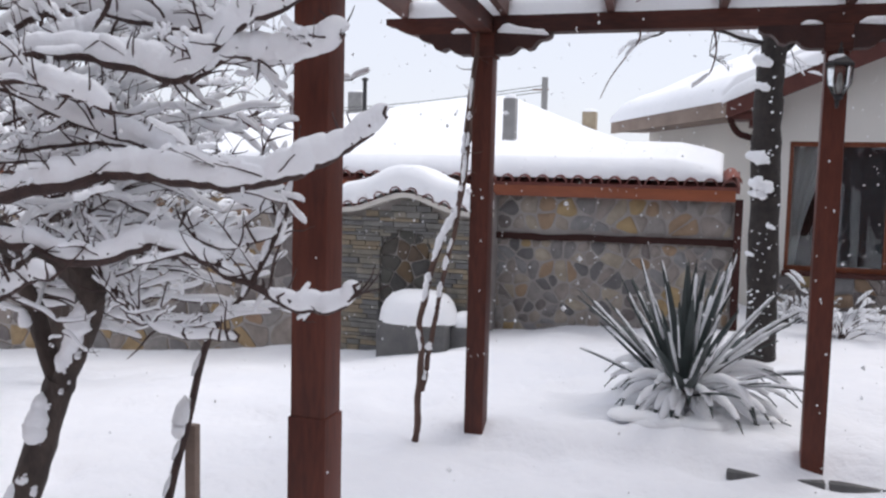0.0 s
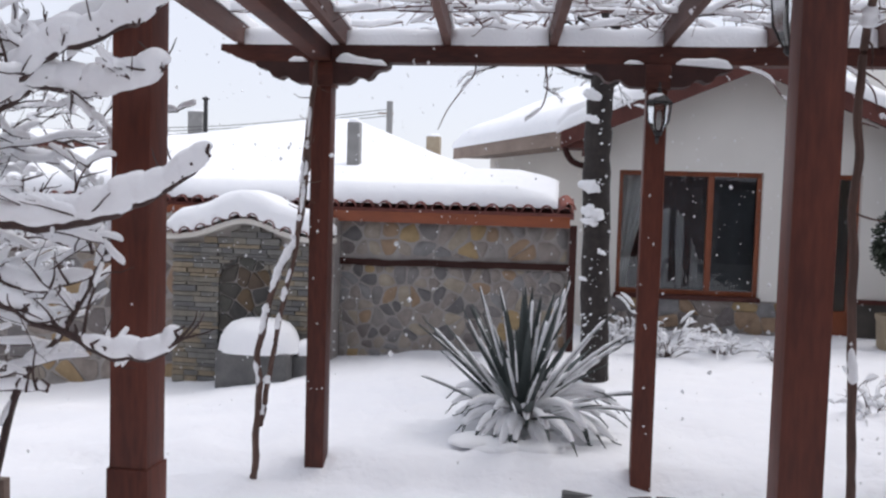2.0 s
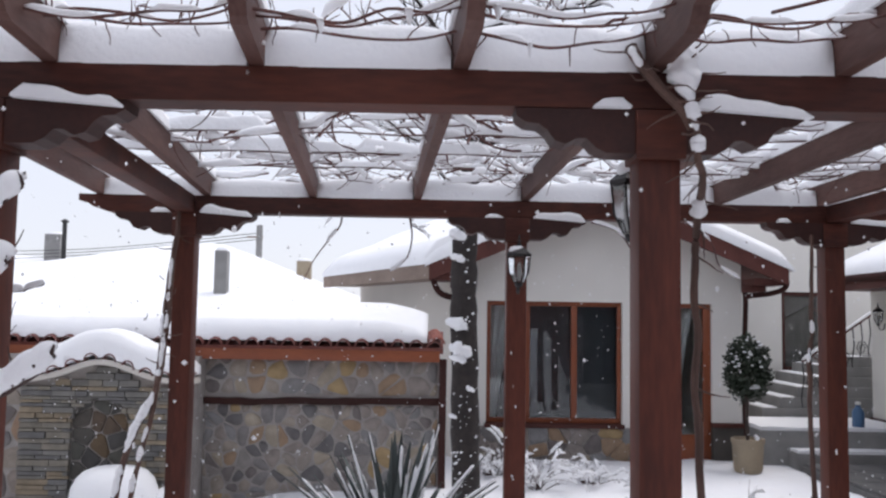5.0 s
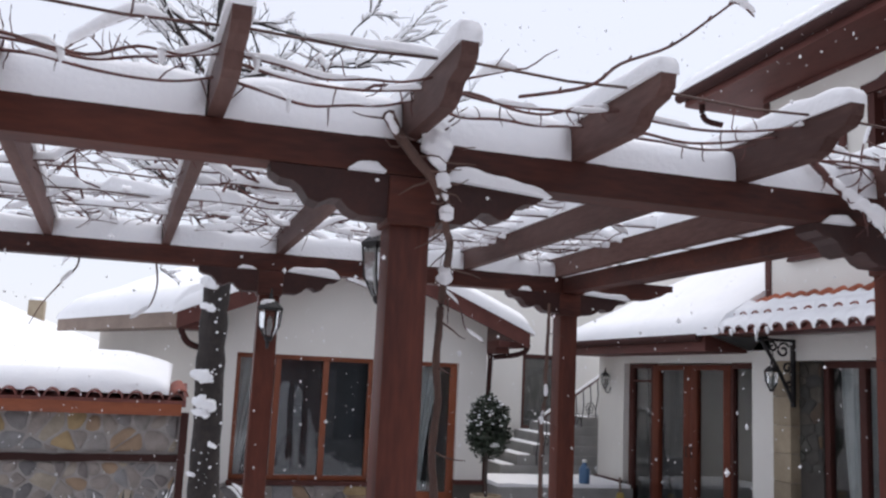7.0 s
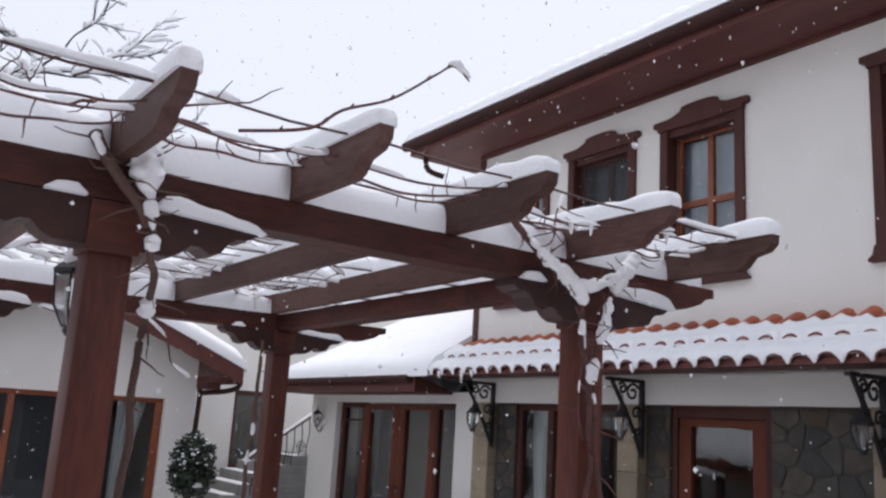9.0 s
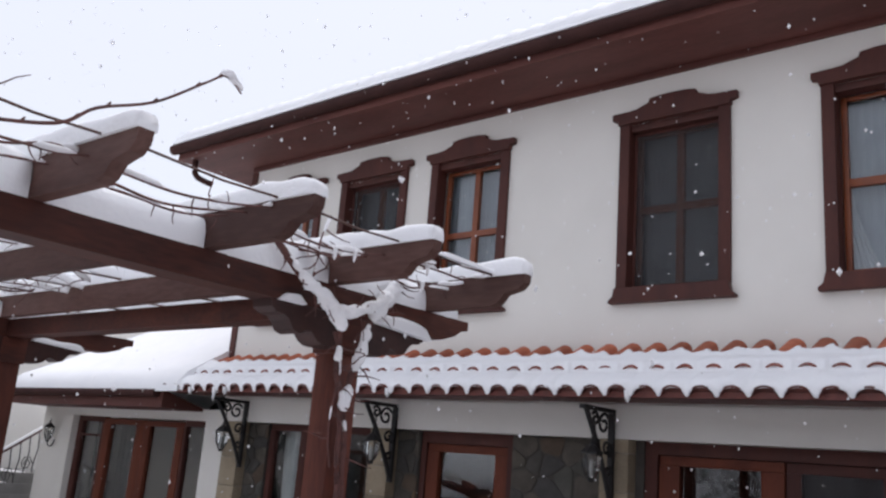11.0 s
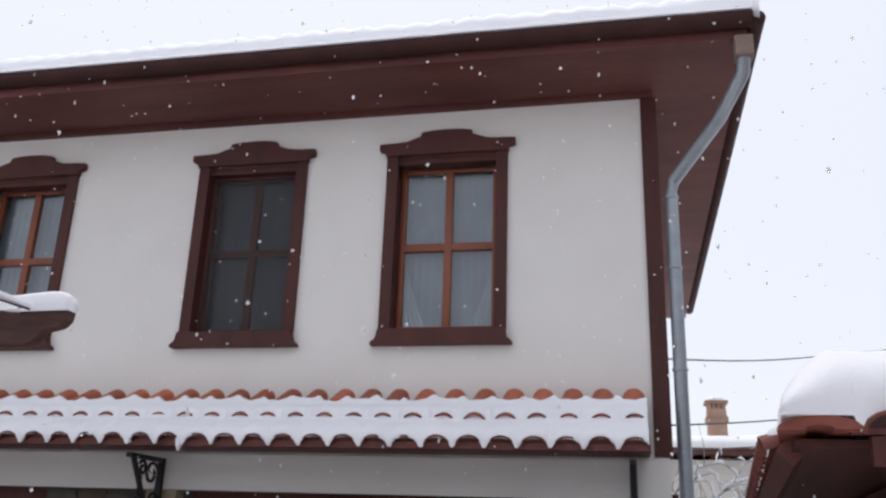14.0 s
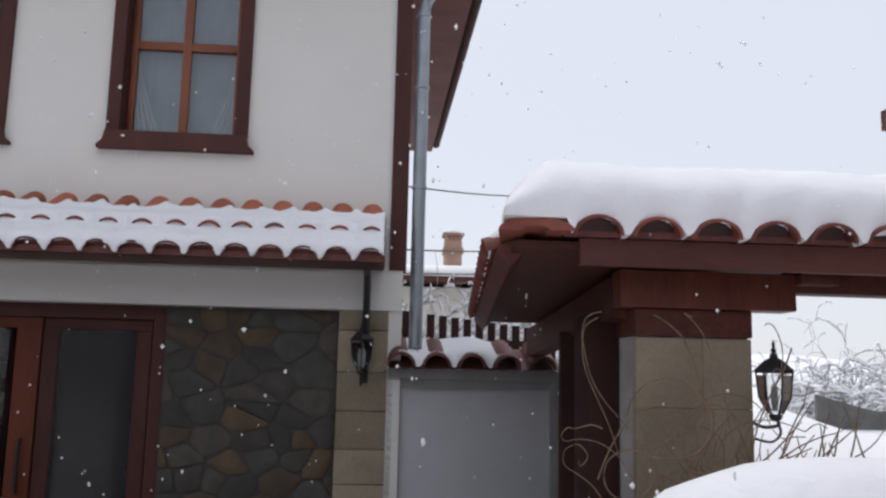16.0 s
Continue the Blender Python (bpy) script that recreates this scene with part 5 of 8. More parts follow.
# ---- stair corner between wing and annex ----
def stair_corner():
    w = new("wall_back", to_mesh("wall_back", bx(bx(bx(bmesh.new(), 5.1, 6.42, 14.0, 14.2, 0.0, 4.2), 7.15, 9.6, 14.0, 14.2, 0.0, 4.2), 6.42, 7.15, 14.0, 14.2, 2.47, 4.2), STUC, False))
    tagged(w, "white stucco wall behind the stair", "wall", kind="structure")
    bm = bx(bmesh.new(), 6.42, 7.15, 14.0, 14.2, 0.0, 1.2)
    part("wall", bm, STUC, w, "", False)
    bm = bmesh.new()
    bx(bm, 6.42, 6.48, 14.03, 14.1, 1.2, 2.47, 0.004)
    bx(bm, 7.09, 7.15, 14.03, 14.1, 1.2, 2.47, 0.004)
    bx(bm, 6.48, 7.09, 14.03, 14.1, 1.2, 1.26, 0.004)
    bx(bm, 6.48, 7.09, 14.03, 14.1, 2.41, 2.47, 0.004)
    wf = part("window_frame", bm, CASE, w, "dark brown window frame")
    pane(wf, 6.48, 7.09, 14.06, 14.066, 1.26, 2.41)
    part("room", box(6.2, 7.4, 14.9, 15.0, 1.0, 2.6), ROOM, w, "panel coloured near-black for an unlit room")
    st = thing("stair", (5.8, 12.2, 0.1), "concrete stair with snow on its treads", "stair")
    part("landing", box(4.95, 6.95, 11.05, 12.3, 0.0, 0.60, 0.01), CONC, st)
    for i in range(6):
        x = 5.45 + i * 0.27
        part("step", box(x, 8.2, 12.3 + 0.05 * i, 13.9, 0.3 + 0.14 * i, 0.62 + 0.145 * (i + 1), 0.01), CONC, st)
        part("tread_snow", snow_ridge(bmesh.new(), (x + 0.14, 12.34 + 0.05 * i, 0.62 + 0.145 * (i + 1)), (x + 0.14, 13.85, 0.62 + 0.145 * (i + 1)), 0.20, 0.016, seed=i), SNOW, st)
    part("landing_snow", slab(bmesh.new(), 14, 10, lambda u, v: Vector((4.97 + 1.95 * u, 11.07 + 1.2 * v, 0.645 + 0.012 * wob(u * 6, v * 6))), lambda u, v: Vector((4.97 + 1.95 * u, 11.07 + 1.2 * v, 0.598))), SNOW, st)
    part("lower_step", box(5.3, 6.9, 10.75, 11.05, 0.0, 0.36, 0.01), CONC, st)
    part("tread_snow", slab(bmesh.new(), 14, 4, lambda u, v: Vector((5.32 + 1.56 * u, 10.76 + 0.28 * v, 0.395 + 0.01 * wob(u * 6, v * 6))), lambda u, v: Vector((5.32 + 1.56 * u, 10.76 + 0.28 * v, 0.358))), SNOW, st)
    rail = thing("stair_railing", (6.3, 12.4, 0.9), "black wrought-iron stair railing with scrolls, snow on the handrail", "railing")
    p0, p1 = Vector((6.05, 12.35, 1.42)), Vector((7.7, 12.75, 2.42))
    part("handrail", tube(bmesh.new(), [p0, p1], 0.022, 8), HWOOD, rail)
    part("rail_snow", snow_ridge(bmesh.new(), p0 + Vector((0, 0, 0.02)), p1 + Vector((0, 0, 0.02)), 0.05, 0.035), SNOW, rail)
    low = Vector((0, 0, -0.75))
    part("bottom_rail", tube(bmesh.new(), [p0 + low, p1 + low], 0.012, 6), IRON, rail)
    for i in range(13):
        a = p0.lerp(p1, i / 12)
        part("baluster", tube(bmesh.new(), [a, a + Vector((0.02, 0, -0.25)), a + Vector((-0.02, 0, -0.5)), a + low], 0.009, 5), IRON, rail)
    for i in range(6):
        c = p0.lerp(p1, (i + 0.5) / 6) + Vector((0, -0.01, -0.38))
        part("scroll", tube(bmesh.new(), [c + Vector((0.09 * math.cos(t * 1.05) * (1 - t / 14), 0, 0.11 * math.sin(t * 1.05) * (1 - t / 14))) for t in range(12)], 0.008, 5), IRON, rail)


stair_corner()


# ---- annex with the gable ----
def annex():
    a = thing("annex", (3.0, 11.5, 0.1), "white gabled annex with brown barge boards and snowy roof", "house")
    y0, y1 = 11.46, 11.71
    xl, xr = 1.22, 4.87
    ax, az = 3.02, 3.52

    def gz(x):
        return az - abs(x - ax) * 0.43
    for q in ((xl, 1.49, y0, y1, 0.56, 2.2), (3.29, 3.72, y0, y1, 0.56, 2.2), (4.48, xr, y0, y1, 0.60, 2.2)):
        part("wall", box(*q), STUC, a, "white stucco wall", False)
    bm = bmesh.new()
    prism(bm, [(xl, 2.2), (xr, 2.2), (xr, gz(xr)), (ax, az), (xl, gz(xl))], "y", y0, y1)
    part("wall", bm, STUC, a, "white stucco gable wall", False)
    # side wall runs back at a slant
    d = Vector((-0.40, 0.915))
    far = Vector((xl, y0)) + d * 4.4
    bm = bmesh.new()
    poly = [(xl, y0 + 0.002), (xl + 0.25, y0 + 0.05), (far.x + 0.25, far.y), (far.x, far.y)]
    prism(bm, poly, "z", -0.3, 2.50)
    # cream here stands for the other light this slanting side gets
    part("side_wall", bm, CREAM, a, "side wall, its different lighting put into a cream tone", False)
    bm = bmesh.new()
    part("wall", bx(bm, xr - 0.25, xr, y1, 14.0, 0.0, 2.55), STUC, a, "", False)
    part("wall", box(xr, 5.10, 13.8, 14.0, 0.0, 3.6), STUC, a, "", False)
    part("wall", box(xl + 0.3, xr - 0.25, 13.6, 13.7, 0.0, 3.0), STUC, a, "", False)
    part("floor", box(xl + 0.3, xr - 0.26, y1, 13.2, -0.1, 0.2), ROOM, a, "floor coloured near-black for unlit rooms", False)
    part("interior_wall", box(xl + 0.3, xr - 0.3, 13.2, 13.3, 0.0, 3.0), ROOM, a, "wall coloured near-black for an unlit room")
    base = part("plinth", box(xl - 0.01, 3.72, y0 - 0.01, y1 + 0.02, -0.3, 0.555), MORTAR, a, "rubble stone plinth", False)
    stone_panel(base, 3.72 - xl, 0.55, 0.2, 31, lambda u, v, dd: (xl + u, y0 - 0.012 - dd, 0.0 + v), RUBBLE, 0.008, 0.025)
    part("plinth", box(4.48, xr + 0.01, y0 - 0.02, y1, -0.2, 0.58), DMORT, a, "", False)
    part("band", box(4.47, xr + 0.02, y0 - 0.035, y1, 0.58, 0.64, 0.006), CASE, a, "brown band")
    # window with three lights
    w = part("window", box(1.47, 3.31, y0 - 0.05, y1, 0.545, 0.60, 0.006), CASE, a, "three-light window in an orange-brown frame with curtains")

    def yframe(owner, x0, x1, z0, z1, cuts, y, rail=0.055, low=0.06):
        bm = bmesh.new()
        bx(bm, x0, x1, y, y + 0.07, z1 - 0.06, z1, 0.004)
        bx(bm, x0, x1, y, y + 0.07, z0, z0 + low, 0.004)
        xs = [x0] + cuts + [x1]
        for i, x in enumerate(xs):
            p, q = (x, x + rail) if i == 0 else ((x - rail, x) if i == len(xs) - 1 else (x - rail * 0.7, x + rail * 0.7))
            bx(bm, p, q, y - 0.008, y + 0.06, z0 + low, z1 - 0.06, 0.004)
        part("frame", bm, OWOOD, owner, "orange-brown timber frame")
        for p, q in zip(xs, xs[1:]):
            ob = part("pane", box(p + rail / 2, q - rail / 2, y + 0.03, y + 0.036, z0 + low, z1 - 0.06), GLASS, owner, "", False)
            ob.visible_shadow = False
    yframe(w, 1.49, 3.29, 0.60, 2.2, [2.03, 2.66], y0 + 0.09)
    bm = bmesh.new()
    slab(bm, 40, 8, lambda u, v: Vector((1.53 + (0.10 + 0.42 * v ** 1.6) * u, y0 + 0.26 + 0.02 * math.sin(u * 26), 0.62 + 1.55 * v)), lambda u, v: Vector((1.53 + (0.10 + 0.42 * v ** 1.6) * u, y0 + 0.27 + 0.02 * math.sin(u * 26), 0.62 + 1.55 * v)))
    part("curtain", bm, CURT, w, "white drape tied aside")
    # dark sheet added behind two lights so the room reads unlit
    part("pane_backing", box(2.05, 3.26, y0 + 0.32, y0 + 0.33, 0.62, 2.18), DNET, w, "dark grey sheet added for the unlit look of the panes", False)
    d2 = part("door", box(3.72, 4.48, y0 + 0.07, y1, 0.05, 0.12), CASE, a, "glazed garden door in a brown frame")
    yframe(d2, 3.72, 4.48, 0.12, 2.2, [], y0 + 0.08, 0.10, 0.35)
    bm = bmesh.new()
    slab(bm, 40, 8, lambda u, v: Vector((3.95 + (0.12 + 0.25 * v ** 1.6) * u, y0 + 0.26 + 0.02 * math.sin(u * 26), 0.4 + 1.75 * v)), lambda u, v: Vector((3.95 + (0.12 + 0.25 * v ** 1.6) * u, y0 + 0.27 + 0.02 * math.sin(u * 26), 0.4 + 1.75 * v)))
    part("curtain", bm, CURT, d2, "white drape")
    # gable roof: boarded slab with barge boards
    rf = part("roof", prism(bmesh.new(), [(0.72, gz(0.72) + 0.02), (ax, az + 0.02), (5.30, gz(5.30) + 0.02), (5.30, gz(5.30) + 0.10), (ax, az + 0.12), (0.72, gz(0.72) + 0.10)], "y", 10.98, 14.4), HWOOD, a, "brown boarded roof edge", False)
    for sgn, xe in ((-1, 0.72), (1, 5.30)):
        poly = [(xe, gz(xe) - 0.10), (xe, gz(xe) + 0.12), (ax, az + 0.14), (ax, az - 0.12)]
        part("barge_board", prism(bmesh.new(), poly, "y", 10.93, 10.976), HWOOD, rf, "", False)
    # stepped timber corbels under the eaves
    for xa, xb, zt in ((4.88, 5.26, 2.50), (0.78, 1.21, 2.50)):
        bm = bmesh.new()
        bx(bm, xa, xb, 11.0, y0 + 0.15, zt - 0.06, zt + 0.03, 0.006)
        m = (xa + xb) / 2
        bx(bm, xa if xa > 3 else m, m if xa > 3 else xb, 11.1, y0 + 0.15, zt - 0.14, zt - 0.062, 0.006)
        part("eave_corbel", bm, HWOOD, rf)

    def top(u, v):
        x = 0.66 + u * 4.70
        y = 10.90 + v * 3.5
        edge = min(1, (min(u, 1 - u) * 4.7 + 0.02) / 0.15) ** 0.5 * min(1, (v * 3.5 + 0.03) / 0.12) ** 0.5
        return Vector((x, y, gz(x) + 0.11 + 0.22 * edge + 0.02 * wob(x * 2, y * 2)))

    def bot(u, v):
        x = 0.66 + u * 4.70
        return Vector((x, 10.90 + v * 3.5, gz(x) + 0.105))
    part("roof_snow", slab(bmesh.new(), 60, 24, top, bot), SNOW, rf, "thick snow on the annex roof")["kind"] = "stuff"
    # slanting side eave: weathered board, gutter bend, snow above
    e0, e1 = Vector((0.74, 10.98)), Vector((-1.15, 15.3))
    n2 = Vector((-(e1 - e0).y, (e1 - e0).x)).normalized()
    bm = bmesh.new()
    prism(bm, [(e0.x, e0.y), (e1.x, e1.y), (e1.x + 0.55, e1.y + 0.15), (xl, e0.y + 0.4)], "z", 2.48, 2.57)
    prism(bm, [(e0.x - 0.03, e0.y), (e1.x - 0.03, e1.y), (e1.x + 0.02, e1.y + 0.02), (e0.x + 0.02, e0.y)], "z", 2.46, 2.66)
    part("side_eave", bm, GREYW, rf, "weathered side eave board", False)

    def top3(u, v):
        p = e0.lerp(e1, u) + (Vector((xl + 1.6, e0.y + 0.3)) - e0) * v
        edge = min(1, (v * 2 + 0.02) / 0.12) ** 0.5
        return Vector((p.x - 0.05, p.y - 0.03, 2.67 + 0.02 + v * 0.9 + 0.2 * edge * min(1, (1 - u) / 0.05 + 0.2) + 0.03 * wob(p.x * 2, p.y)))

    def bot3(u, v):
        p = top3(u, v)
        return Vector((p.x, p.y, 2.64 + v * 0.85))
    part("side_roof_snow", slab(bmesh.new(), 40, 14, top3, bot3), SNOW, rf, "snow on the side slope")["kind"] = "stuff"
    gut = thing("rain_gutter", (0.8, 11.2, 2.4), "brown rain pipe bending from the annex eave", "pipe")
    part("pipe", tube(bmesh.new(), curve_pts([(0.78, 11.05, 2.56), (0.78, 11.07, 2.42), (0.88, 11.15, 2.27), (1.12, 11.38, 2.2), (1.16, 11.40, 2.1), (1.16, 11.40, 0.1)], 5), 0.04, 10), BROWNM, gut)
    gut = thing("rain_gutter", (5.2, 11.2, 2.4), "dark rain pipe under the gable eave", "pipe")
    part("pipe", tube(bmesh.new(), curve_pts([(5.30, 11.0, 2.50), (5.28, 11.05, 2.40), (5.15, 11.2, 2.34), (4.93, 11.42, 2.30), (4.92, 11.44, 2.2), (4.92, 11.6, 0.2)], 5), 0.035, 10), BROWNM, gut)


annex()


# ---- garden wall ----
def garden_wall():
    w = new("garden_wall", to_mesh("garden_wall", bx(bx(bmesh.new(), -12, -1.75, 9.42, 9.9, -1.6, 1.5), -1.75, 0.86, 9.72, 10.1, -0.6, 1.5), MORTAR, False))
    tagged(w, "rubble stone garden wall with a tiled snowy coping", "wall", kind="structure")
    def belt_z(x):
        return 1.02 + 0.012 * x + 0.014 * wob(x * 2.1, 3) + 0.006 * wob(x * 7, 5)

    def belt(u, v, y):
        x = -1.75 + 2.61 * u
        return Vector((x, y + 0.006 * wob(x * 5, v * 3), belt_z(x) + (v - 0.5) * (0.072 + 0.018 * wob(x * 3.3, 8))))
    part("belt", slab(bmesh.new(), 60, 3, lambda u, v: belt(u, v, 9.672), lambda u, v: belt(u, v, 9.74)), DARKW, w, "dark wavy timber belt in the stonework")
    board = part("fascia", box(-12, 0.86, 9.56, 9.60, 1.47, 1.63, 0.005), OBOARD, w, "orange-brown board under the tiles")
    bm = bmesh.new()
    prism(bm, [(9.52, 1.625), (10.2, 1.80), (10.2, 1.70), (9.60, 1.56)], "x", -12, 0.9)
    part("coping", bm, TERRAD, w, "", False)
    me = tile_mesh(0.072, 0.3, 8, TERRAD)
    o = origin_of(w)
    for i in range(60):
        ob = new("tile", me)
        ob.parent = w
        ob.matrix_basis = Matrix.Translation(Vector((0.80 - i * 0.2, 9.49, 1.632)) - o) @ Matrix.Rotation(math.pi / 2, 4, 'Z') @ Matrix.Rotation(-0.25, 4, 'Y')
    me2 = tile_mesh(0.075, 0.30, 8, TERRAM)
    ob = new("tile", me2)
    ob.parent = w
    ob["label"] = "bare orange end tile"
    ob.matrix_basis = Matrix.Translation(Vector((0.84, 9.50, 1.67)) - o) @ Matrix.Rotation(math.pi / 2 + 0.15, 4, 'Z') @ Matrix.Rotation(-0.35, 4, 'Y')

    def top(u, v):
        x = -12 + u * 12.72
        y = 9.535 + v * 0.9
        e = min(1, (0.72 - x + 0.02) / 0.5) ** 0.6
        lip = min(1, (v * 0.95 + 0.015) / 0.10) ** 0.5
        return Vector((x, y - 0.02 * wob(x * 4, 1), 1.69 + v * 0.24 + (0.05 + 0.15 * e * lip) * (1 + 0.15 * wob(x * 1.3, y)) - 0.02 * abs(math.sin(math.pi * (x - 0.8) / 0.2)) * (v == 0)))

    def bot(u, v):
        p = top(u, v)
        return Vector((p.x, p.y, 1.665 + v * 0.2 + (0.02 if v == 0 else 0)))
    part("coping_snow", slab(bmesh.new(), 260, 12, top, bot), SNOW, w, "thick rounded snow on the coping")["kind"] = "stuff"
    # stones: the nearer, right-hand stretch piece by piece
    stone_panel(w, 2.6, 0.98, 0.135, 41, lambda u, v, d: (-1.75 + u, 9.718 - d, 0.0 + v), RUBBLE, 0.013, 0.014, cut=0.24)
    stone_panel(w, 2.6, 0.40, 0.17, 42, lambda u, v, d: (-1.75 + u, 9.718 - d, 1.075 + v), RUBBLE, 0.016, 0.014, cut=0.24)
    stone_panel(w, 2.6, 0.35, 0.15, 43, lambda u, v, d: (-1.75 + u, 9.718 - d, -0.35 + v), RUBBLE, 0.013, 0.014, cut=0.24)
    stone_panel(w, 6.2, 2.5, 0.26, 44, lambda u, v, d: (-9.7 + u, 9.418 - d, -1.02 + v), RUBBLE, 0.018, 0.018, True, RUBBLEI, "rubble", 0.22)
    # square bar stands in for the dark drainpipe
    part("end_drainpipe", box(0.86, 0.94, 9.62, 9.74, -0.3, 1.5, 0.006), BROWNM, w, "dark drainpipe at the end of the wall")


garden_wall()


def fountain():
    """A walled garden fountain: slate piers, arched niche, bowed tile roof, stone trough."""
    f = thing("garden_fountain", (-2.7, 9.2, -0.4), "stone garden fountain with an arched niche and bowed tiled roof", "fountain")
    x0, x1, yf = -3.52, -1.78, 9.12
    xc = -2.66

    def rz(x):
        return 1.22 + 0.20 * math.exp(-((x - xc) / 0.42) ** 2)
    n = 24
    poly = [(x0, -0.9), (x1, -0.9)] + [(x1 + (x0 - x1) * i / n, rz(x1 + (x0 - x1) * i / n) + 0.02) for i in range(n + 1)]
    body = part("body", prism(bmesh.new(), poly, "y", yf + 0.06, 9.45), MORTAR, f, "stone backing", False)
    rng = random.Random(9)
    ar, az = 0.30, 0.74
    z = -0.55
    while z < 1.42:
        h = rng.uniform(0.035, 0.075)
        x = x0
        while x < x1 - 0.02:
            L = min(rng.uniform(0.12, 0.36), x1 - x)
            zc, xm = z + h / 2, x + L / 2
            if zc + h / 2 < min(rz(x), rz(x + L)):
                pieces = [(x, x + L)]
                if zc < az + ar:
                    half = ar if zc < az else math.sqrt(max(0, ar * ar - (zc - az) ** 2))
                    a, b = xc - 0.02 - half, xc - 0.02 + half
                    pieces = [(p, q) for p, q in ((x, min(x + L, a)), (max(x, b), x + L)) if q - p > 0.02]
                for p, q in pieces:
                    d = rng.uniform(0.0, 0.03)
                    part("slate", box(p + 0.003, q - 0.003, yf + 0.02 - d, yf + 0.1, z + 0.003, z + h - 0.003, 0.004), SLATE, body)
            x += L
        z += h
    # niche back, set behind the piers
    stone_panel(body, 0.6, 1.35, 0.17, 51, lambda u, v, d: (xc - 0.32 + u, yf + 0.056 - d, -0.3 + v), FLAG, 0.009, 0.02, False)
    bm = bmesh.new()
    tube(bm, [(xc - 0.02 + (ar + 0.02) * math.cos(a), yf + 0.03, az + (ar + 0.02) * math.sin(a)) for a in (math.pi * i / 14 for i in range(15))], 0.02, 6)
    part("arch", bm, DMORT, body, "thin stone arch")
    tray = bmesh.new()
    slab(tray, 30, 2, lambda u, v: Vector((x0 - 0.06 + (x1 - x0 + 0.12) * u, yf - 0.1 + 0.4 * v, rz(x0 + (x1 - x0) * u) + 0.055)), lambda u, v: Vector((x0 - 0.06 + (x1 - x0 + 0.12) * u, yf - 0.1 + 0.4 * v, rz(x0 + (x1 - x0) * u) + 0.0)))
    part("roof", tray, CREAM, f, "pale plaster cornice")
    me = tile_mesh(0.066, 0.34, 8, TERRAD)
    o = origin_of(f)
    for i in range(10):
        x = x0 + 0.02 + i * 0.19
        t = math.atan2(rz(x + 0.05) - rz(x - 0.05), 0.1)
        ob = new("tile", me)
        ob.parent = f
        ob.matrix_basis = Matrix.Translation(Vector((x, yf - 0.16, rz(x) + 0.06)) - o) @ Matrix.Rotation(-t, 4, 'Y') @ Matrix.Rotation(math.pi / 2, 4, 'Z') @ Matrix.Rotation(-0.15, 4, 'Y')

    def top(u, v):
        x = x0 - 0.05 + (x1 - x0 + 0.1) * u
        e = min(1, min(u, 1 - u) / 0.12 + 0.1) ** 0.5
        lip = min(1, (v * 0.5 + 0.02) / 0.10) ** 0.5
        return Vector((x, yf - 0.17 + 0.5 * v, rz(x) + 0.10 + 0.24 * e * lip + 0.02 * wob(x * 4, v * 3) + 0.03 * math.exp(-((x - xc) / 0.5) ** 2)))

    def bot(u, v):
        x = x0 - 0.05 + (x1 - x0 + 0.1) * u
        return Vector((x, yf - 0.16 + 0.5 * v, rz(x) + 0.075 + 0.03 * abs(math.cos(math.pi * (x - x0 - 0.02) / 0.19))))
    part("roof_snow", slab(bmesh.new(), 60, 10, top, bot), SNOW, f, "thick snow on the bowed roof")["kind"] = "stuff"
    tr = part("trough", box(-2.76, -1.98, 8.50, 9.1, -0.7, 0.10, 0.03), DSTONE, f, "grey stone trough")
    part("trough_snow", heap(bmesh.new(), (-2.37, 8.78, 0.09), 0.44, 0.36, 0.34, 22, 2.0, 0.08), SNOW, tr, "mound of snow on the trough")
    part("side_block", box(-1.98, -1.78, 8.7, 9.1, -0.6, 0.06, 0.02), DSTONE, f)
    part("side_snow", heap(bmesh.new(), (-1.88, 8.9, 0.05), 0.12, 0.18, 0.16), SNOW, f)


fountain()


# ---- trees ----
def grow(bm, bs, p, d, length, r, level, rng, snow, droop=0.0, up=0.0, wander=0.22, kids=(3, 5)):
    """One branch with its snow, then its side branches."""
    n = max(5, int(length / 0.05))
    step = length / n
    pts = [Vector(p)]
    d = Vector(d).normalized()
    for i in range(n):
        d = (d + Vector((rng.uniform(-1, 1), rng.uniform(-1, 1), rng.uniform(-1, 1))) * wander + Vector((0, 0, up - droop * i / n))).normalized()
        pts.append(pts[-1] + d * step)
    tube(bm, pts, [r * (1 - 0.7 * i / n) for i in range(n + 1)], 5 if level else 7)
    w, h = snow
    if FINE[0] == 1 or level or rng.random() < 0.6:
        snow_on(bs, pts, max(w, r * 1.1) * (0.75 if level == 0 else 1), h, 0.66 if FINE[0] == 1 else 0.92, rng.random() * 50, r * 0.4, 11.0 if FINE[0] == 1 else 4.0)
    if level <= 0:
        return
    for k in range(rng.randint(*kids)):
        i = rng.randint(max(1, n // 5), n)
        a = (pts[min(i + 1, n)] - pts[i - 1]).normalized()
        side = Vector((rng.uniform(-1, 1), rng.uniform(-1, 1), rng.uniform(-0.5, 0.9)))
        nd = (a * 0.8 + side * 0.9).normalized()
        grow(bm, bs, pts[i], nd, length * rng.uniform(0.35, 0.65), r * 0.55, level - 1, rng, (w * 0.85, h * 0.85), droop, up, wander, kids)


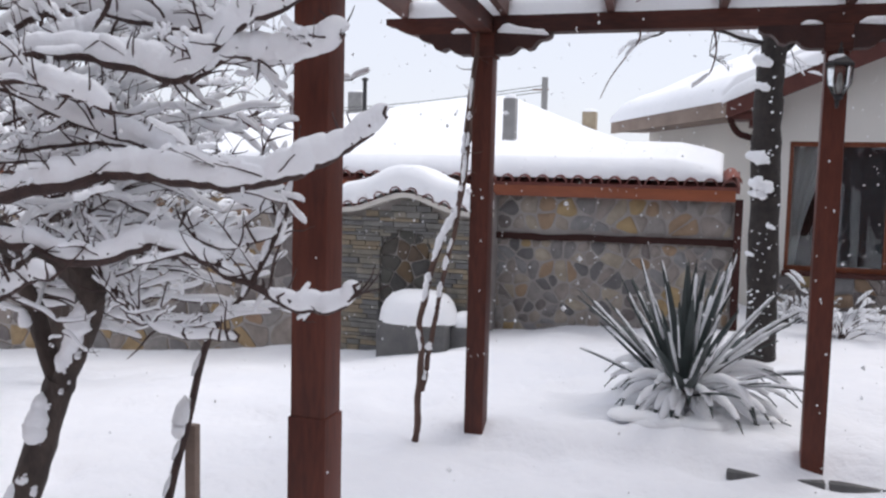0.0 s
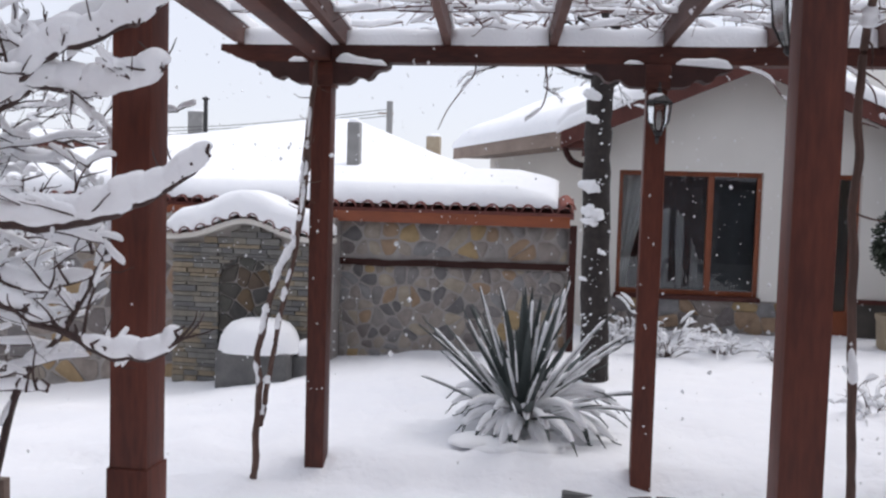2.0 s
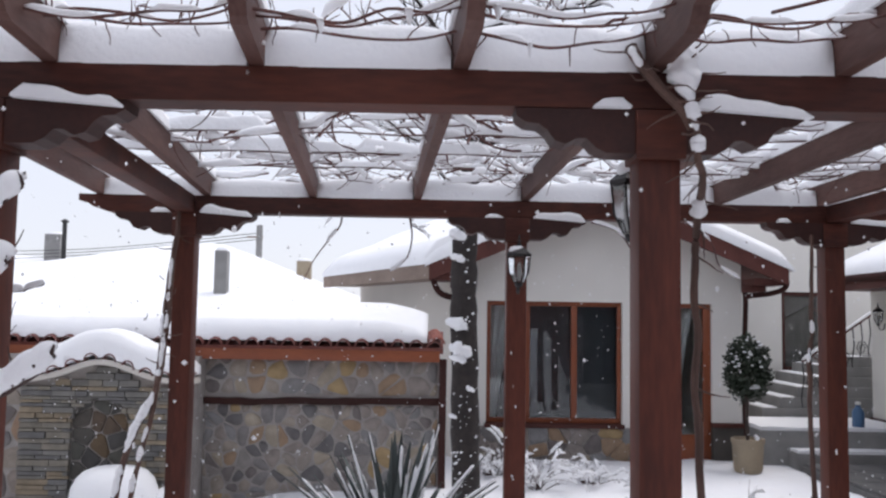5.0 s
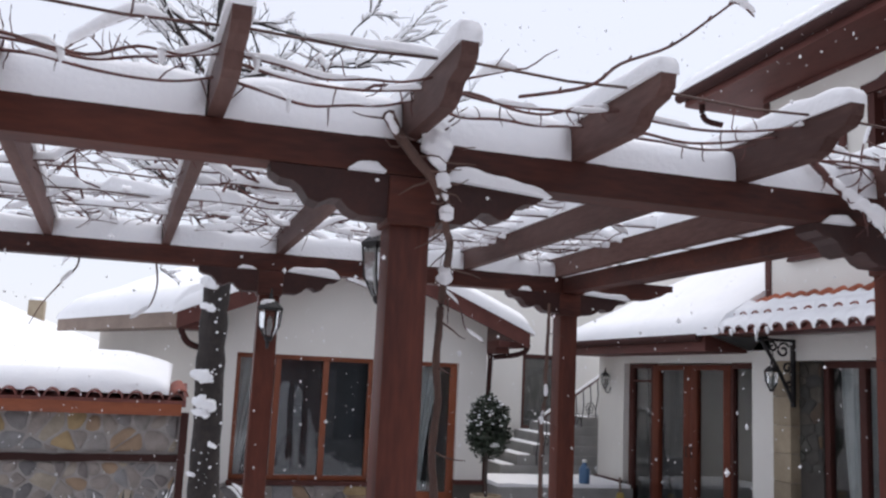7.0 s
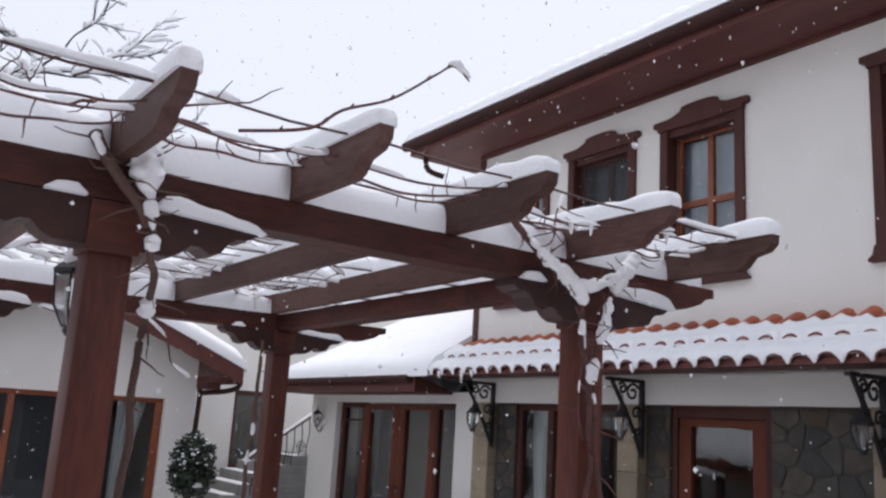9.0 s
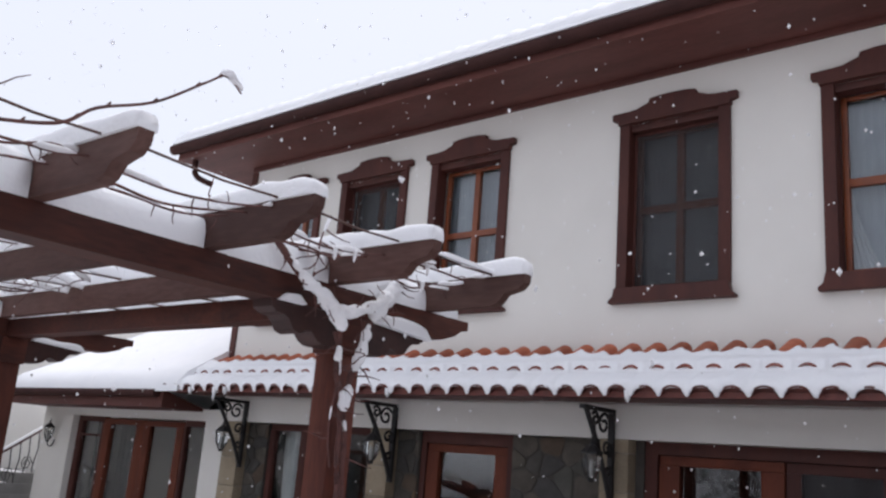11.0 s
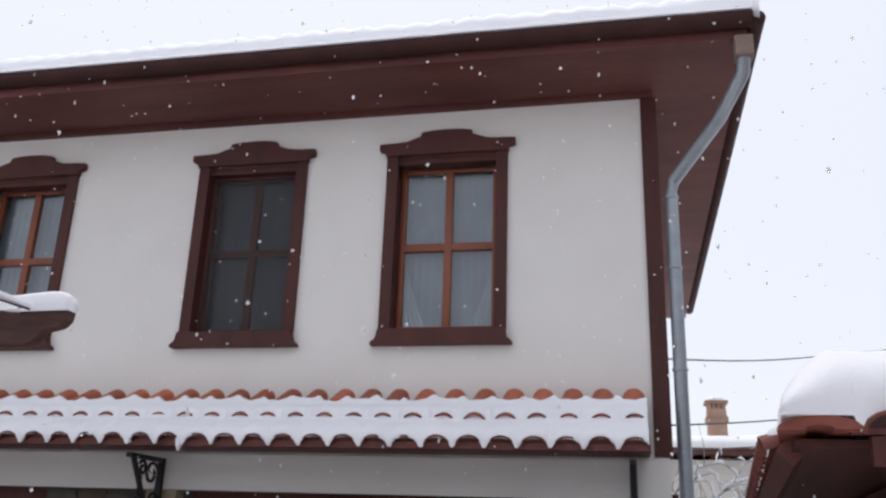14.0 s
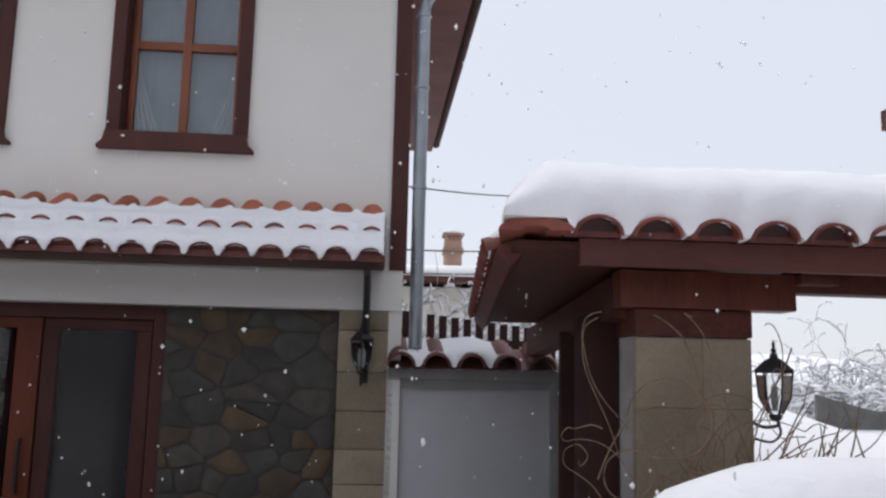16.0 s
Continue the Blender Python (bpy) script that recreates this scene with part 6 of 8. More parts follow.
def limb(bm, bs, y, xz, r0, r1, depth, cover, rng, twigs=5, dy=0.0, twig_len=0.22):
    """A main limb laid out through a few knots, with snow and short twigs."""
    k = len(xz)
    pts = curve_pts([(x, y + dy * i / k + 0.03 * wob(i, x * 9), z) for i, (x, z) in enumerate(xz)], 7)
    n = len(pts) - 1
    pts = [q + Vector((0.006 * wob(q.x * 19, y * 3), 0.012 * wob(q.x * 15, y * 5), 0.012 * wob(q.x * 21, y * 7))) for q in pts]
    tube(bm, pts, [r0 + (r1 - r0) * i / n + 0.002 * wob(i * 0.9, y) for i in range(n + 1)], 7)
    snow_on(bs, pts, depth * 0.62, depth, cover, y * 10, (r0 + r1) * 0.12)
    for t in range(twigs * 2):
        q = pts[rng.randint(2, int(n * 0.72))]
        d = Vector((rng.uniform(-0.9, 0.6), rng.uniform(-0.6, 1), rng.uniform(-0.5, 1)))
        grow(bm, bs, q, d, twig_len * rng.uniform(0.4, 1.2), 0.006, 1 + t % 2, rng, (depth * 0.24, depth * 0.30), 0.1, 0.05, 0.36, (2, 4))
    for t in range(n // 3):
        q = pts[rng.randint(1, n)] + Vector((0, -0.01, 0))
        tw = [q]
        d = Vector((rng.uniform(-0.8, 0.9), rng.uniform(-0.5, 0.3), rng.uniform(-0.4, 1))).normalized()
        for i in range(5):
            d = (d + Vector((rng.uniform(-0.25, 0.25), rng.uniform(-0.2, 0.2), rng.uniform(-0.2, 0.3)))).normalized()
            tw.append(tw[-1] + d * rng.uniform(0.015, 0.035))
        tube(bm, tw, [0.0042, 0.0038, 0.0033, 0.0028, 0.0022, 0.0014], 5)
    for t in range(n // 2):
        q = pts[rng.randint(1, n)]
        tube(bm, [q, q + Vector((rng.uniform(-0.01, 0.015), rng.uniform(-0.02, 0.0), 0.02)), q + Vector((rng.uniform(-0.015, 0.02), -0.01, 0.035))], [0.006, 0.005, 0.003], 5)


def near_tree():
    FINE[0] = 3
    t = thing("fruit_tree", (-1.75, 2.4, -0.1), "old bare fruit tree with thick snow along its branches", "tree", "fruit trees")
    bm, bs = bmesh.new(), bmesh.new()
    rng = random.Random(21)
    trunk = bmesh.new()
    tube(trunk, curve_pts([(-1.84, 2.4, -0.2), (-1.735, 2.4, 0.29), (-1.66, 2.4, 0.5), (-1.555, 2.4, 0.79), (-1.50, 2.4, 0.94)], 5), [0.066 - 0.0007 * i + 0.006 * wob(i * 1.1, 3) for i in range(21)], 11)
    tube(trunk, curve_pts([(-1.51, 2.4, 0.90), (-1.57, 2.4, 1.07), (-1.605, 2.38, 1.22), (-1.65, 2.35, 1.36), (-1.75, 2.3, 1.6)], 5), [0.034 - 0.0003 * i + 0.004 * wob(i * 1.1, 5) for i in range(21)], 9)
    tube(trunk, curve_pts([(-1.50, 2.4, 0.90), (-1.42, 2.4, 1.06), (-1.35, 2.38, 1.20), (-1.335, 2.35, 1.29), (-1.42, 2.33, 1.37), (-1.60, 2.27, 1.44), (-1.8, 2.2, 1.52), (-2.2, 2.2, 1.8)], 5), [0.042 + 0.014 * min(1, i / 25) + 0.004 * wob(i * 1.1, 7) for i in range(36)], 9)
    tube(trunk, curve_pts([(-1.75, 2.3, 1.45), (-1.78, 2.25, 1.75), (-1.74, 2.2, 2.05), (-1.80, 2.2, 2.5)], 5), [0.05 - 0.001 * i for i in range(16)], 9)
    for v in trunk.verts:
        v.co += Vector((wob(v.co.x * 22, v.co.z * 14, v.co.y * 22), wob(v.co.x * 22, v.co.z * 14 + 7, v.co.y * 22), 0)) * 0.010
    part("trunk", trunk, BARK, t, "knotted brown trunk")
    ts = bmesh.new()
    spine = curve_pts([(-1.73, 2.4, 0.29), (-1.66, 2.4, 0.47), (-1.54, 2.4, 0.79), (-1.47, 2.4, 0.95), (-1.39, 2.4, 1.09), (-1.35, 2.38, 1.25)], 8)
    plaster(ts, [(-1.48, 2.365, 0.97), (-1.425, 2.36, 1.06), (-1.375, 2.35, 1.15), (-1.345, 2.34, 1.25)], [0.034, 0.030, 0.036, 0.022], 1.0, 0.45, 9)
    plaster(ts, [(-1.585, 2.355, 0.70), (-1.555, 2.35, 0.80), (-1.53, 2.352, 0.90)], [0.036, 0.040, 0.022], 2.0, 0.5, 9)
    plaster(ts, [(-1.76, 2.345, 0.30), (-1.715, 2.345, 0.42), (-1.66, 2.35, 0.55)], [0.034, 0.026, 0.014], 3.0, 0.55, 9)
    plaster(ts, [(-1.60, 2.355, 1.12), (-1.62, 2.35, 1.19)], [0.022, 0.014], 4.0, 0.5, 9)
    for k in range(46):
        q = spine[rng.randint(0, len(spine) - 1)]
        rad = 0.058 - 0.018 * min(1, max(0, (q.z - 0.3) / 0.7))
        a = rng.gauss(-1.2, 0.6)
        b = q + Vector((rad * 0.95 * math.cos(a), rad * 0.95 * math.sin(a), rng.uniform(-0.05, 0.05)))
        r = rng.choice((0.005, 0.008, 0.012, 0.015))
        plaster(ts, [b, b + Vector((0.4 * r, 0, 1.6 * r)), b + Vector((0.6 * r, 0, 3 * r))], [r, r], k * 1.7, 0.5, 3)
    part("trunk_snow", ts, SNOW, t, "snow plastered on the trunk")["kind"] = "stuff"
    limb(bm, bs, 2.10, [(-1.70, 1.55), (-1.32, 1.62), (-1.13, 1.65), (-1.03, 1.68), (-0.79, 1.66), (-0.58, 1.65), (-0.42, 1.69), (-0.28, 1.75), (-0.15, 1.85)], 0.026, 0.007, 0.042, 1.3, rng, 5)
    limb(bm, bs, 2.20, [(-1.75, 2.0), (-1.32, 2.05), (-1.02, 2.0), (-0.86, 1.97), (-0.74, 2.06), (-0.64, 2.13), (-0.41, 2.21), (-0.3, 2.3)], 0.020, 0.007, 0.046, 1.2, rng, 7)
    limb(bm, bs, 2.30, [(-1.72, 1.84), (-1.59, 2.0), (-1.5, 2.07), (-1.31, 2.11), (-1.2, 2.22), (-1.15, 2.36)], 0.014, 0.007, 0.04, 1.2, rng, 5)
    limb(bm, bs, 2.20, [(-1.75, 2.0), (-1.55, 1.95), (-1.28, 1.84), (-1.02, 1.77), (-0.88, 1.74)], 0.014, 0.005, 0.036, 1.2, rng, 6)
    limb(bm, bs, 2.10, [(-1.60, 1.47), (-1.32, 1.44), (-1.13, 1.40), (-0.91, 1.46), (-0.77, 1.45), (-0.58, 1.37), (-0.41, 1.31), (-0.29, 1.31), (-0.22, 1.37)], 0.020, 0.005, 0.030, 1.2, rng, 6)
    limb(bm, bs, 2.30, [(-1.55, 1.41), (-1.19, 1.45), (-0.91, 1.48), (-0.76, 1.45), (-0.58, 1.50)], 0.012, 0.004, 0.028, 1.2, rng, 6)
    limb(bm, bs, 2.20, [(-1.22, 1.39), (-1.13, 1.33), (-1.04, 1.23), (-0.90, 1.18), (-0.66, 1.18)], 0.009, 0.003, 0.022, 1.1, rng, 5)
    limb(bm, bs, 2.10, [(-1.55, 1.97), (-1.31, 1.95), (-1.17, 1.91), (-1.04, 1.86)], 0.012, 0.006, 0.036, 1.2, rng, 4)
    limb(bm, bs, 2.25, [(-0.86, 1.97), (-0.71, 2.04), (-0.58, 2.02), (-0.43, 2.04), (-0.34, 2.10)], 0.010, 0.004, 0.044, 1.3, rng, 3)
    limb(bm, bs, 2.40, [(-1.84, 2.10), (-1.49, 2.23), (-1.08, 2.17), (-0.89, 2.16), (-0.66, 2.22), (-0.5, 2.3)], 0.014, 0.005, 0.044, 1.3, rng, 6)
    limb(bm, bs, 2.5, [(-1.75, 1.75), (-1.4, 1.78), (-1.1, 1.72), (-0.85, 1.6), (-0.7, 1.55)], 0.011, 0.004, 0.03, 1.2, rng, 7)
    limb(bm, bs, 2.0, [(-1.6, 1.3), (-1.4, 1.28), (-1.28, 1.34), (-1.15, 1.36)], 0.012, 0.006, 0.03, 1.2, rng, 4)
    for k in range(72):
        p = Vector((rng.uniform(-2.1, -1.45), rng.uniform(2.4, 3.1), rng.uniform(1.12, 2.3)))
        grow(bm, bs, p, (1, rng.uniform(-0.4, 0.5), rng.uniform(-0.25, 0.35)), rng.uniform(0.35, 0.6), 0.008, 2, rng, (0.013, 0.017), 0.05, 0.02, 0.2, (2, 4))
    for k in range(9):
        p = Vector((rng.uniform(-2.4, -1.7), rng.uniform(1.9, 2.6), rng.uniform(1.5, 2.6)))
        grow(bm, bs, p, (rng.uniform(-1, 0.2), rng.uniform(-0.6, 0.6), rng.uniform(0, 0.5)), rng.uniform(0.5, 0.9), 0.014, 1, rng, (0.018, 0.026), 0.05, 0.02, 0.2, (2, 4))
    part("branch", bm, TWIG, t, "dark bare branches and twigs")
    part("branch_snow", bs, SNOW, t, "thick snow lying along the branches")["kind"] = "stuff"
    s = thing("sapling", (-1.42, 2.9, -0.1), "thin bare sapling tied to a grey stake", "tree")
    line = curve_pts([(-1.48, 2.9, -0.1), (-1.40, 2.9, 0.33), (-1.31, 2.9, 0.66), (-1.21, 2.9, 1.02), (-1.05, 2.9, 1.21), (-0.88, 2.88, 1.49), (-0.80, 2.86, 1.70), (-0.74, 2.86, 1.95)], 6)
    part("stem", tube(bmesh.new(), line, [0.020 - 0.00033 * i for i in range(len(line))], 7), TWIG, s)
    part("stake", box(-1.345, -1.295, 2.93, 2.97, -0.2, 0.64, 0.005), GREYW, s, "grey wooden stake")
    bm, bs = bmesh.new(), bmesh.new()
    plaster(bs, [(-1.335, 2.87, 0.60), (-1.325, 2.87, 0.68), (-1.30, 2.87, 0.78)], [0.030, 0.034, 0.016], 5.0, 0.35, 8)
    for i in range(4, len(line) - 2, 3):
        q = line[i] + Vector((-0.012, -0.012, 0))
        tube(bs, [q - Vector((0.02, 0, 0.05)), q, q + Vector((0.02, 0, 0.05))], [0.006, 0.015, 0.005], 6)
    for i in range(26, len(line), 2):
        grow(bm, bs, line[i], (rng.uniform(-0.6, 1), rng.uniform(-0.5, 0.5), rng.uniform(-0.2, 0.7)), rng.uniform(0.15, 0.35), 0.006, 1, rng, (0.010, 0.013), 0.1, 0.05, 0.25, (1, 3))
    part("twig", bm, TWIG, s)
    part("twig_snow", bs, SNOW, s, "snow on the stem")["kind"] = "stuff"

    FINE[0] = 1


near_tree()


def far_tree(at, h, spread, seed, label, levels=3, limbs=9, r=0.09, snow=(0.020, 0.028), bark=TWIG, base=0.9):
    t = thing("fruit_tree", at, label, "tree", "fruit trees")
    rng = random.Random(seed)
    at = Vector(at)
    tr = bmesh.new()
    line = [at + Vector((0.04 * wob(i, seed), 0.04 * wob(i, seed + 5), -0.2 + (h * 0.8) * i / 10)) for i in range(11)]
    tube(tr, line, [r * (1 - 0.07 * i) for i in range(11)], 9)
    part("trunk", tr, BARK, t)
    bm, bs = bmesh.new(), bmesh.new()
    for k in range(limbs):
        a = 2 * math.pi * k / limbs + rng.uniform(-0.4, 0.4)
        z = base + (h * 0.75 - base) * ((k * 0.618) % 1)
        p = at + Vector((0, 0, z))
        grow(bm, bs, p, (math.cos(a), math.sin(a), rng.uniform(0.1, 0.7)), spread * rng.uniform(0.7, 1.1), r * 0.35, levels, rng, snow, 0.10, 0.03, 0.18, (3, 5))
    part("crown", bm, bark, t, "dense bare twigs")
    part("crown_snow", bs, SNOW, t, "snow on every twig")["kind"] = "stuff"


far_tree((-4.75, 6.0, -0.3), 3.2, 1.75, 3, "bare fruit tree further off, every twig snowed in", 3, 12, 0.08, (0.022, 0.030))
far_tree((-3.95, 4.2, -0.1), 2.9, 1.35, 8, "small bare fruit tree loaded with snow", 3, 10, 0.06, (0.021, 0.029))
far_tree((-5.9, 7.4, -0.5), 3.4, 1.9, 13, "bare fruit tree by the garden wall, white with snow", 3, 12, 0.09, (0.023, 0.031))


def garden_tree():
    """The tall dark tree in front of the annex, its crown over the pergola."""
    t = thing("garden_tree", (1.12, 8.2, 0.1), "tall dark-barked tree with snow patches, crown white with snow", "tree")
    tr = bmesh.new()
    pts = curve_pts([(1.13, 8.2, -0.1), (1.11, 8.2, 0.6), (1.09, 8.2, 1.5), (1.07, 8.2, 2.3), (1.10, 8.2, 2.9), (1.18, 8.2, 3.6), (1.08, 8.22, 4.4), (0.92, 8.25, 5.2), (0.9, 8.25, 5.9)], 6)
    n = len(pts)
    tube(tr, pts, [(0.138 - 0.016 * min(1, i / 20) - 0.085 * max(0, (i - 20) / 28)) * (1 + 0.10 * wob(i * 0.8, 2)) for i in range(n)], 14)
    for v in tr.verts:
        v.co += Vector((wob(v.co.x * 14, v.co.z * 9, v.co.y * 14), wob(v.co.x * 14, v.co.z * 9 + 7, v.co.y * 14), 0)) * 0.022
    part("trunk", tr, DBARK, t, "dark rugged trunk")
    rng = random.Random(4)
    bs = bmesh.new()
    for k in range(90):
        z = rng.uniform(0.15, 1.25) if k % 4 else rng.uniform(1.2, 2.6)
        a = rng.uniform(-2.9, -0.5)
        q = Vector((1.09 + 0.125 * math.cos(a), 8.2 + 0.125 * math.sin(a), z))
        r = rng.choice((0.004, 0.006, 0.008, 0.011))
        plaster(bs, [q, q + Vector((r, 0, 0.8 * r)), q + Vector((2.2 * r, 0, 1.1 * r))], [r, 0.8 * r], k * 1.3, 0.5, 3)
    for x, z, w, h in ((0.985, 2.74, 0.055, 0.05), (0.99, 2.52, 0.05, 0.04), (0.985, 1.90, 0.075, 0.055), (1.02, 1.66, 0.08, 0.06), (1.0, 1.58, 0.06, 0.035), (1.13, 1.30, 0.03, 0.02), (0.97, 1.05, 0.03, 0.02)):
        plaster(bs, [(x - w, 8.10, z + h * 0.7), (x, 8.07, z + 0.3 * h), (x + w, 8.075, z - 0.2 * h), (x + 1.6 * w, 8.09, z - 0.8 * h)], [h * 0.8, h, h * 0.6], x * 40 + z, 0.5, 7)
    part("trunk_snow", bs, SNOW, t, "clots of snow on the bark")["kind"] = "stuff"
    bm, bs = bmesh.new(), bmesh.new()
    for k in range(24):
        a = 2 * math.pi * k / 24 * 2.4 + rng.uniform(-0.3, 0.3)
        i = min(n - 1, 23 + int(21 * ((k * 0.618) % 1)))
        grow(bm, bs, pts[i], (math.cos(a), math.sin(a), rng.uniform(0.0, 0.55)), rng.uniform(0.9, 1.6), 0.024, 3, rng, (0.022, 0.028), 0.08, 0.03, 0.18, (3, 5))
    part("crown", bm, DBARK, t, "bare crooked branches")
    part("crown_snow", bs, SNOW, t, "snow on the branches")["kind"] = "stuff"


garden_tree()


# ---- garden plants ----
def yucca():
    c = Vector((0.535, 6.15, 0.05))
    y = thing("yucca", c, "large spiky yucca with dark blades under heavy snow", "plant")
    rng = random.Random(2)
    bs = bmesh.new()

    def blade(a, tilt, L, bend, wide, base_out=0.05):
        out = Vector((math.cos(a), math.sin(a), 0))
        pts = [c + out * base_out + Vector((0, 0, 0.10 + 0.12 * max(0.0, 1 - tilt)))]
        for i in range(1, 9):
            th = tilt + bend * (i / 8) ** 1.5
            pts.append(pts[-1] + (out * math.sin(th) + Vector((0, 0, math.cos(th)))) * L / 8)
        pts = [Vector((p.x, p.y, max(p.z, ground_z(p.x, p.y) + 0.004))) for p in pts]
        side = Vector((-out.y, out.x, 0))
        W = [wide * f for f in (0.55, 0.8, 0.97, 1.0, 0.97, 0.86, 0.66, 0.38, 0.03)]
        bm = bmesh.new()
        rows = []
        for i, (p, w) in enumerate(zip(pts, W)):
            d = (pts[min(i + 1, 8)] - pts[max(i - 1, 0)])
            nrm = d.cross(side).normalized() if d.length > 1e-5 else Vector((0, 0, 1))
            nrm = nrm if nrm.z > 0 else -nrm
            rows.append([bm.verts.new(p - side * w + nrm * w * 0.45), bm.verts.new(p - nrm * 0.003), bm.verts.new(p + side * w + nrm * w * 0.45), bm.verts.new(p + nrm * 0.005)])
        for r0, r1 in zip(rows, rows[1:]):
            for j in range(4):
                bm.faces.new((r0[j], r0[(j + 1) % 4], r1[(j + 1) % 4], r1[j]))
        bm.faces.new(rows[0][::-1])
        bm.faces.new(rows[-1])
        part("leaf", bm, YUCCA, y)
        return pts, W, side, out

    # upright fan: long stiff blades, a strip of snow along each
    for k in range(66):
        f = (k + 0.5) / 66
        a = k * 2.39996 + rng.uniform(-0.6, 0.6)
        right = max(0.0, math.cos(a))
        tilt = 0.10 + 1.0 * f ** 0.9 + rng.uniform(-0.12, 0.12)
        pts, W, side, out = blade(a, tilt, rng.uniform(0.72, 1.04), rng.uniform(-0.05, 0.2) + 0.8 * right * max(0.0, f - 0.3) * rng.uniform(0.5, 1.3), 0.036)
        load = rng.uniform(0.05, 0.5) + 0.6 * right
        if rng.random() < 0.6 + 0.4 * right:
            i0, i1 = rng.randint(1, 3), rng.randint(6, 8)
            off = side * rng.choice((-1, 1)) * 0.009 * (1 - right)
            tube(bs, curve_pts([p + off + Vector((0, 0, 0.008 + 0.008 * load)) - out * 0.006 for p in pts[i0:i1 + 1]], 3), [max(0.006, W[min(i1, i0 + q // 3)] * (0.34 + 0.5 * load) * (1 + 0.3 * wob(q * 0.7, k))) * (0.5 if q in (0, (i1 - i0) * 3) else 1) for q in range((i1 - i0) * 3 + 1)], 8, 0.75)
    # lower blades pressed down by their load, arching to the ground
    for k in range(44):
        a = rng.uniform(-2.9, 0.9) if k % 4 else rng.uniform(0.9, 3.3)
        right = max(0.0, math.cos(a))
        pts, W, side, out = blade(a, rng.uniform(0.6, 1.1), rng.uniform(0.42, 0.66) + 0.22 * right, rng.uniform(1.2, 2.0), 0.034, 0.05)
        fine = curve_pts([p + Vector((0, 0, 0.020)) for p in pts[:8]], 3)
        m = len(fine) - 1
        tube(bs, fine, [0.036 * (0.35 + 0.65 * min(1.0, 4 * min(q + 1, m - q + 0.6) / m)) * (1 + 0.28 * wob(q * 0.5, k * 3) + 0.1 * wob(q * 1.7, k)) for q in range(m + 1)], 9, 0.8)
    for k in range(22):
        a = rng.uniform(0, 6.28)
        q = c + Vector((math.cos(a), math.sin(a), 0)) * rng.uniform(0.1, 0.55)
        heap(bs, Vector((q.x, q.y, ground_z(q.x, q.y) - rng.uniform(0.0, 0.03))), rng.uniform(0.12, 0.2), rng.uniform(0.12, 0.2), rng.uniform(0.03, 0.06), 16, k, 0.2)
    part("leaf_snow", bs, SNOW, y, "snow lying along the blades")["kind"] = "stuff"


yucca()


def shrub(at, r, h, seed, label, twigs=26):
    s = thing("shrub", at, label, "shrub", "snowy shrubs")
    rng = random.Random(seed)
    bm, bs = bmesh.new(), bmesh.new()
    at = Vector(at)
    for k in range(twigs):
        a = rng.uniform(0, 6.28)
        grow(bm, bs, at + Vector((math.cos(a), math.sin(a), 0)) * r * 0.3 * rng.random(), (math.cos(a) * 0.8, math.sin(a) * 0.8, rng.uniform(0.4, 1.4)), h * rng.uniform(0.6, 1.1), 0.006, 1, rng, (0.018, 0.022), 0.2, 0.0, 0.2, (2, 4))
    part("stem", bm, TWIG, s)
    part("shrub_snow", bs, SNOW, s, "snow on the twigs")["kind"] = "stuff"


shrub((1.55, 10.4, 0.1), 0.4, 0.40, 1, "low shrub under the annex window, buried in snow", 40)
shrub((1.95, 9.6, 0.1), 0.3, 0.62, 2, "thin bush of snowy twigs", 22)
shrub((2.6, 9.9, 0.12), 0.35, 0.28, 3, "low garden shrub snowed in", 26)
shrub((3.1, 9.4, 0.12), 0.3, 0.25, 4, "low garden shrub snowed in", 20)
shrub((3.3, 7.2, 0.1), 0.25, 0.45, 5, "thin snowy twigs standing from the snow", 14)
shrub((3.7, 6.7, 0.1), 0.3, 0.3, 6, "low garden shrub snowed in", 20)


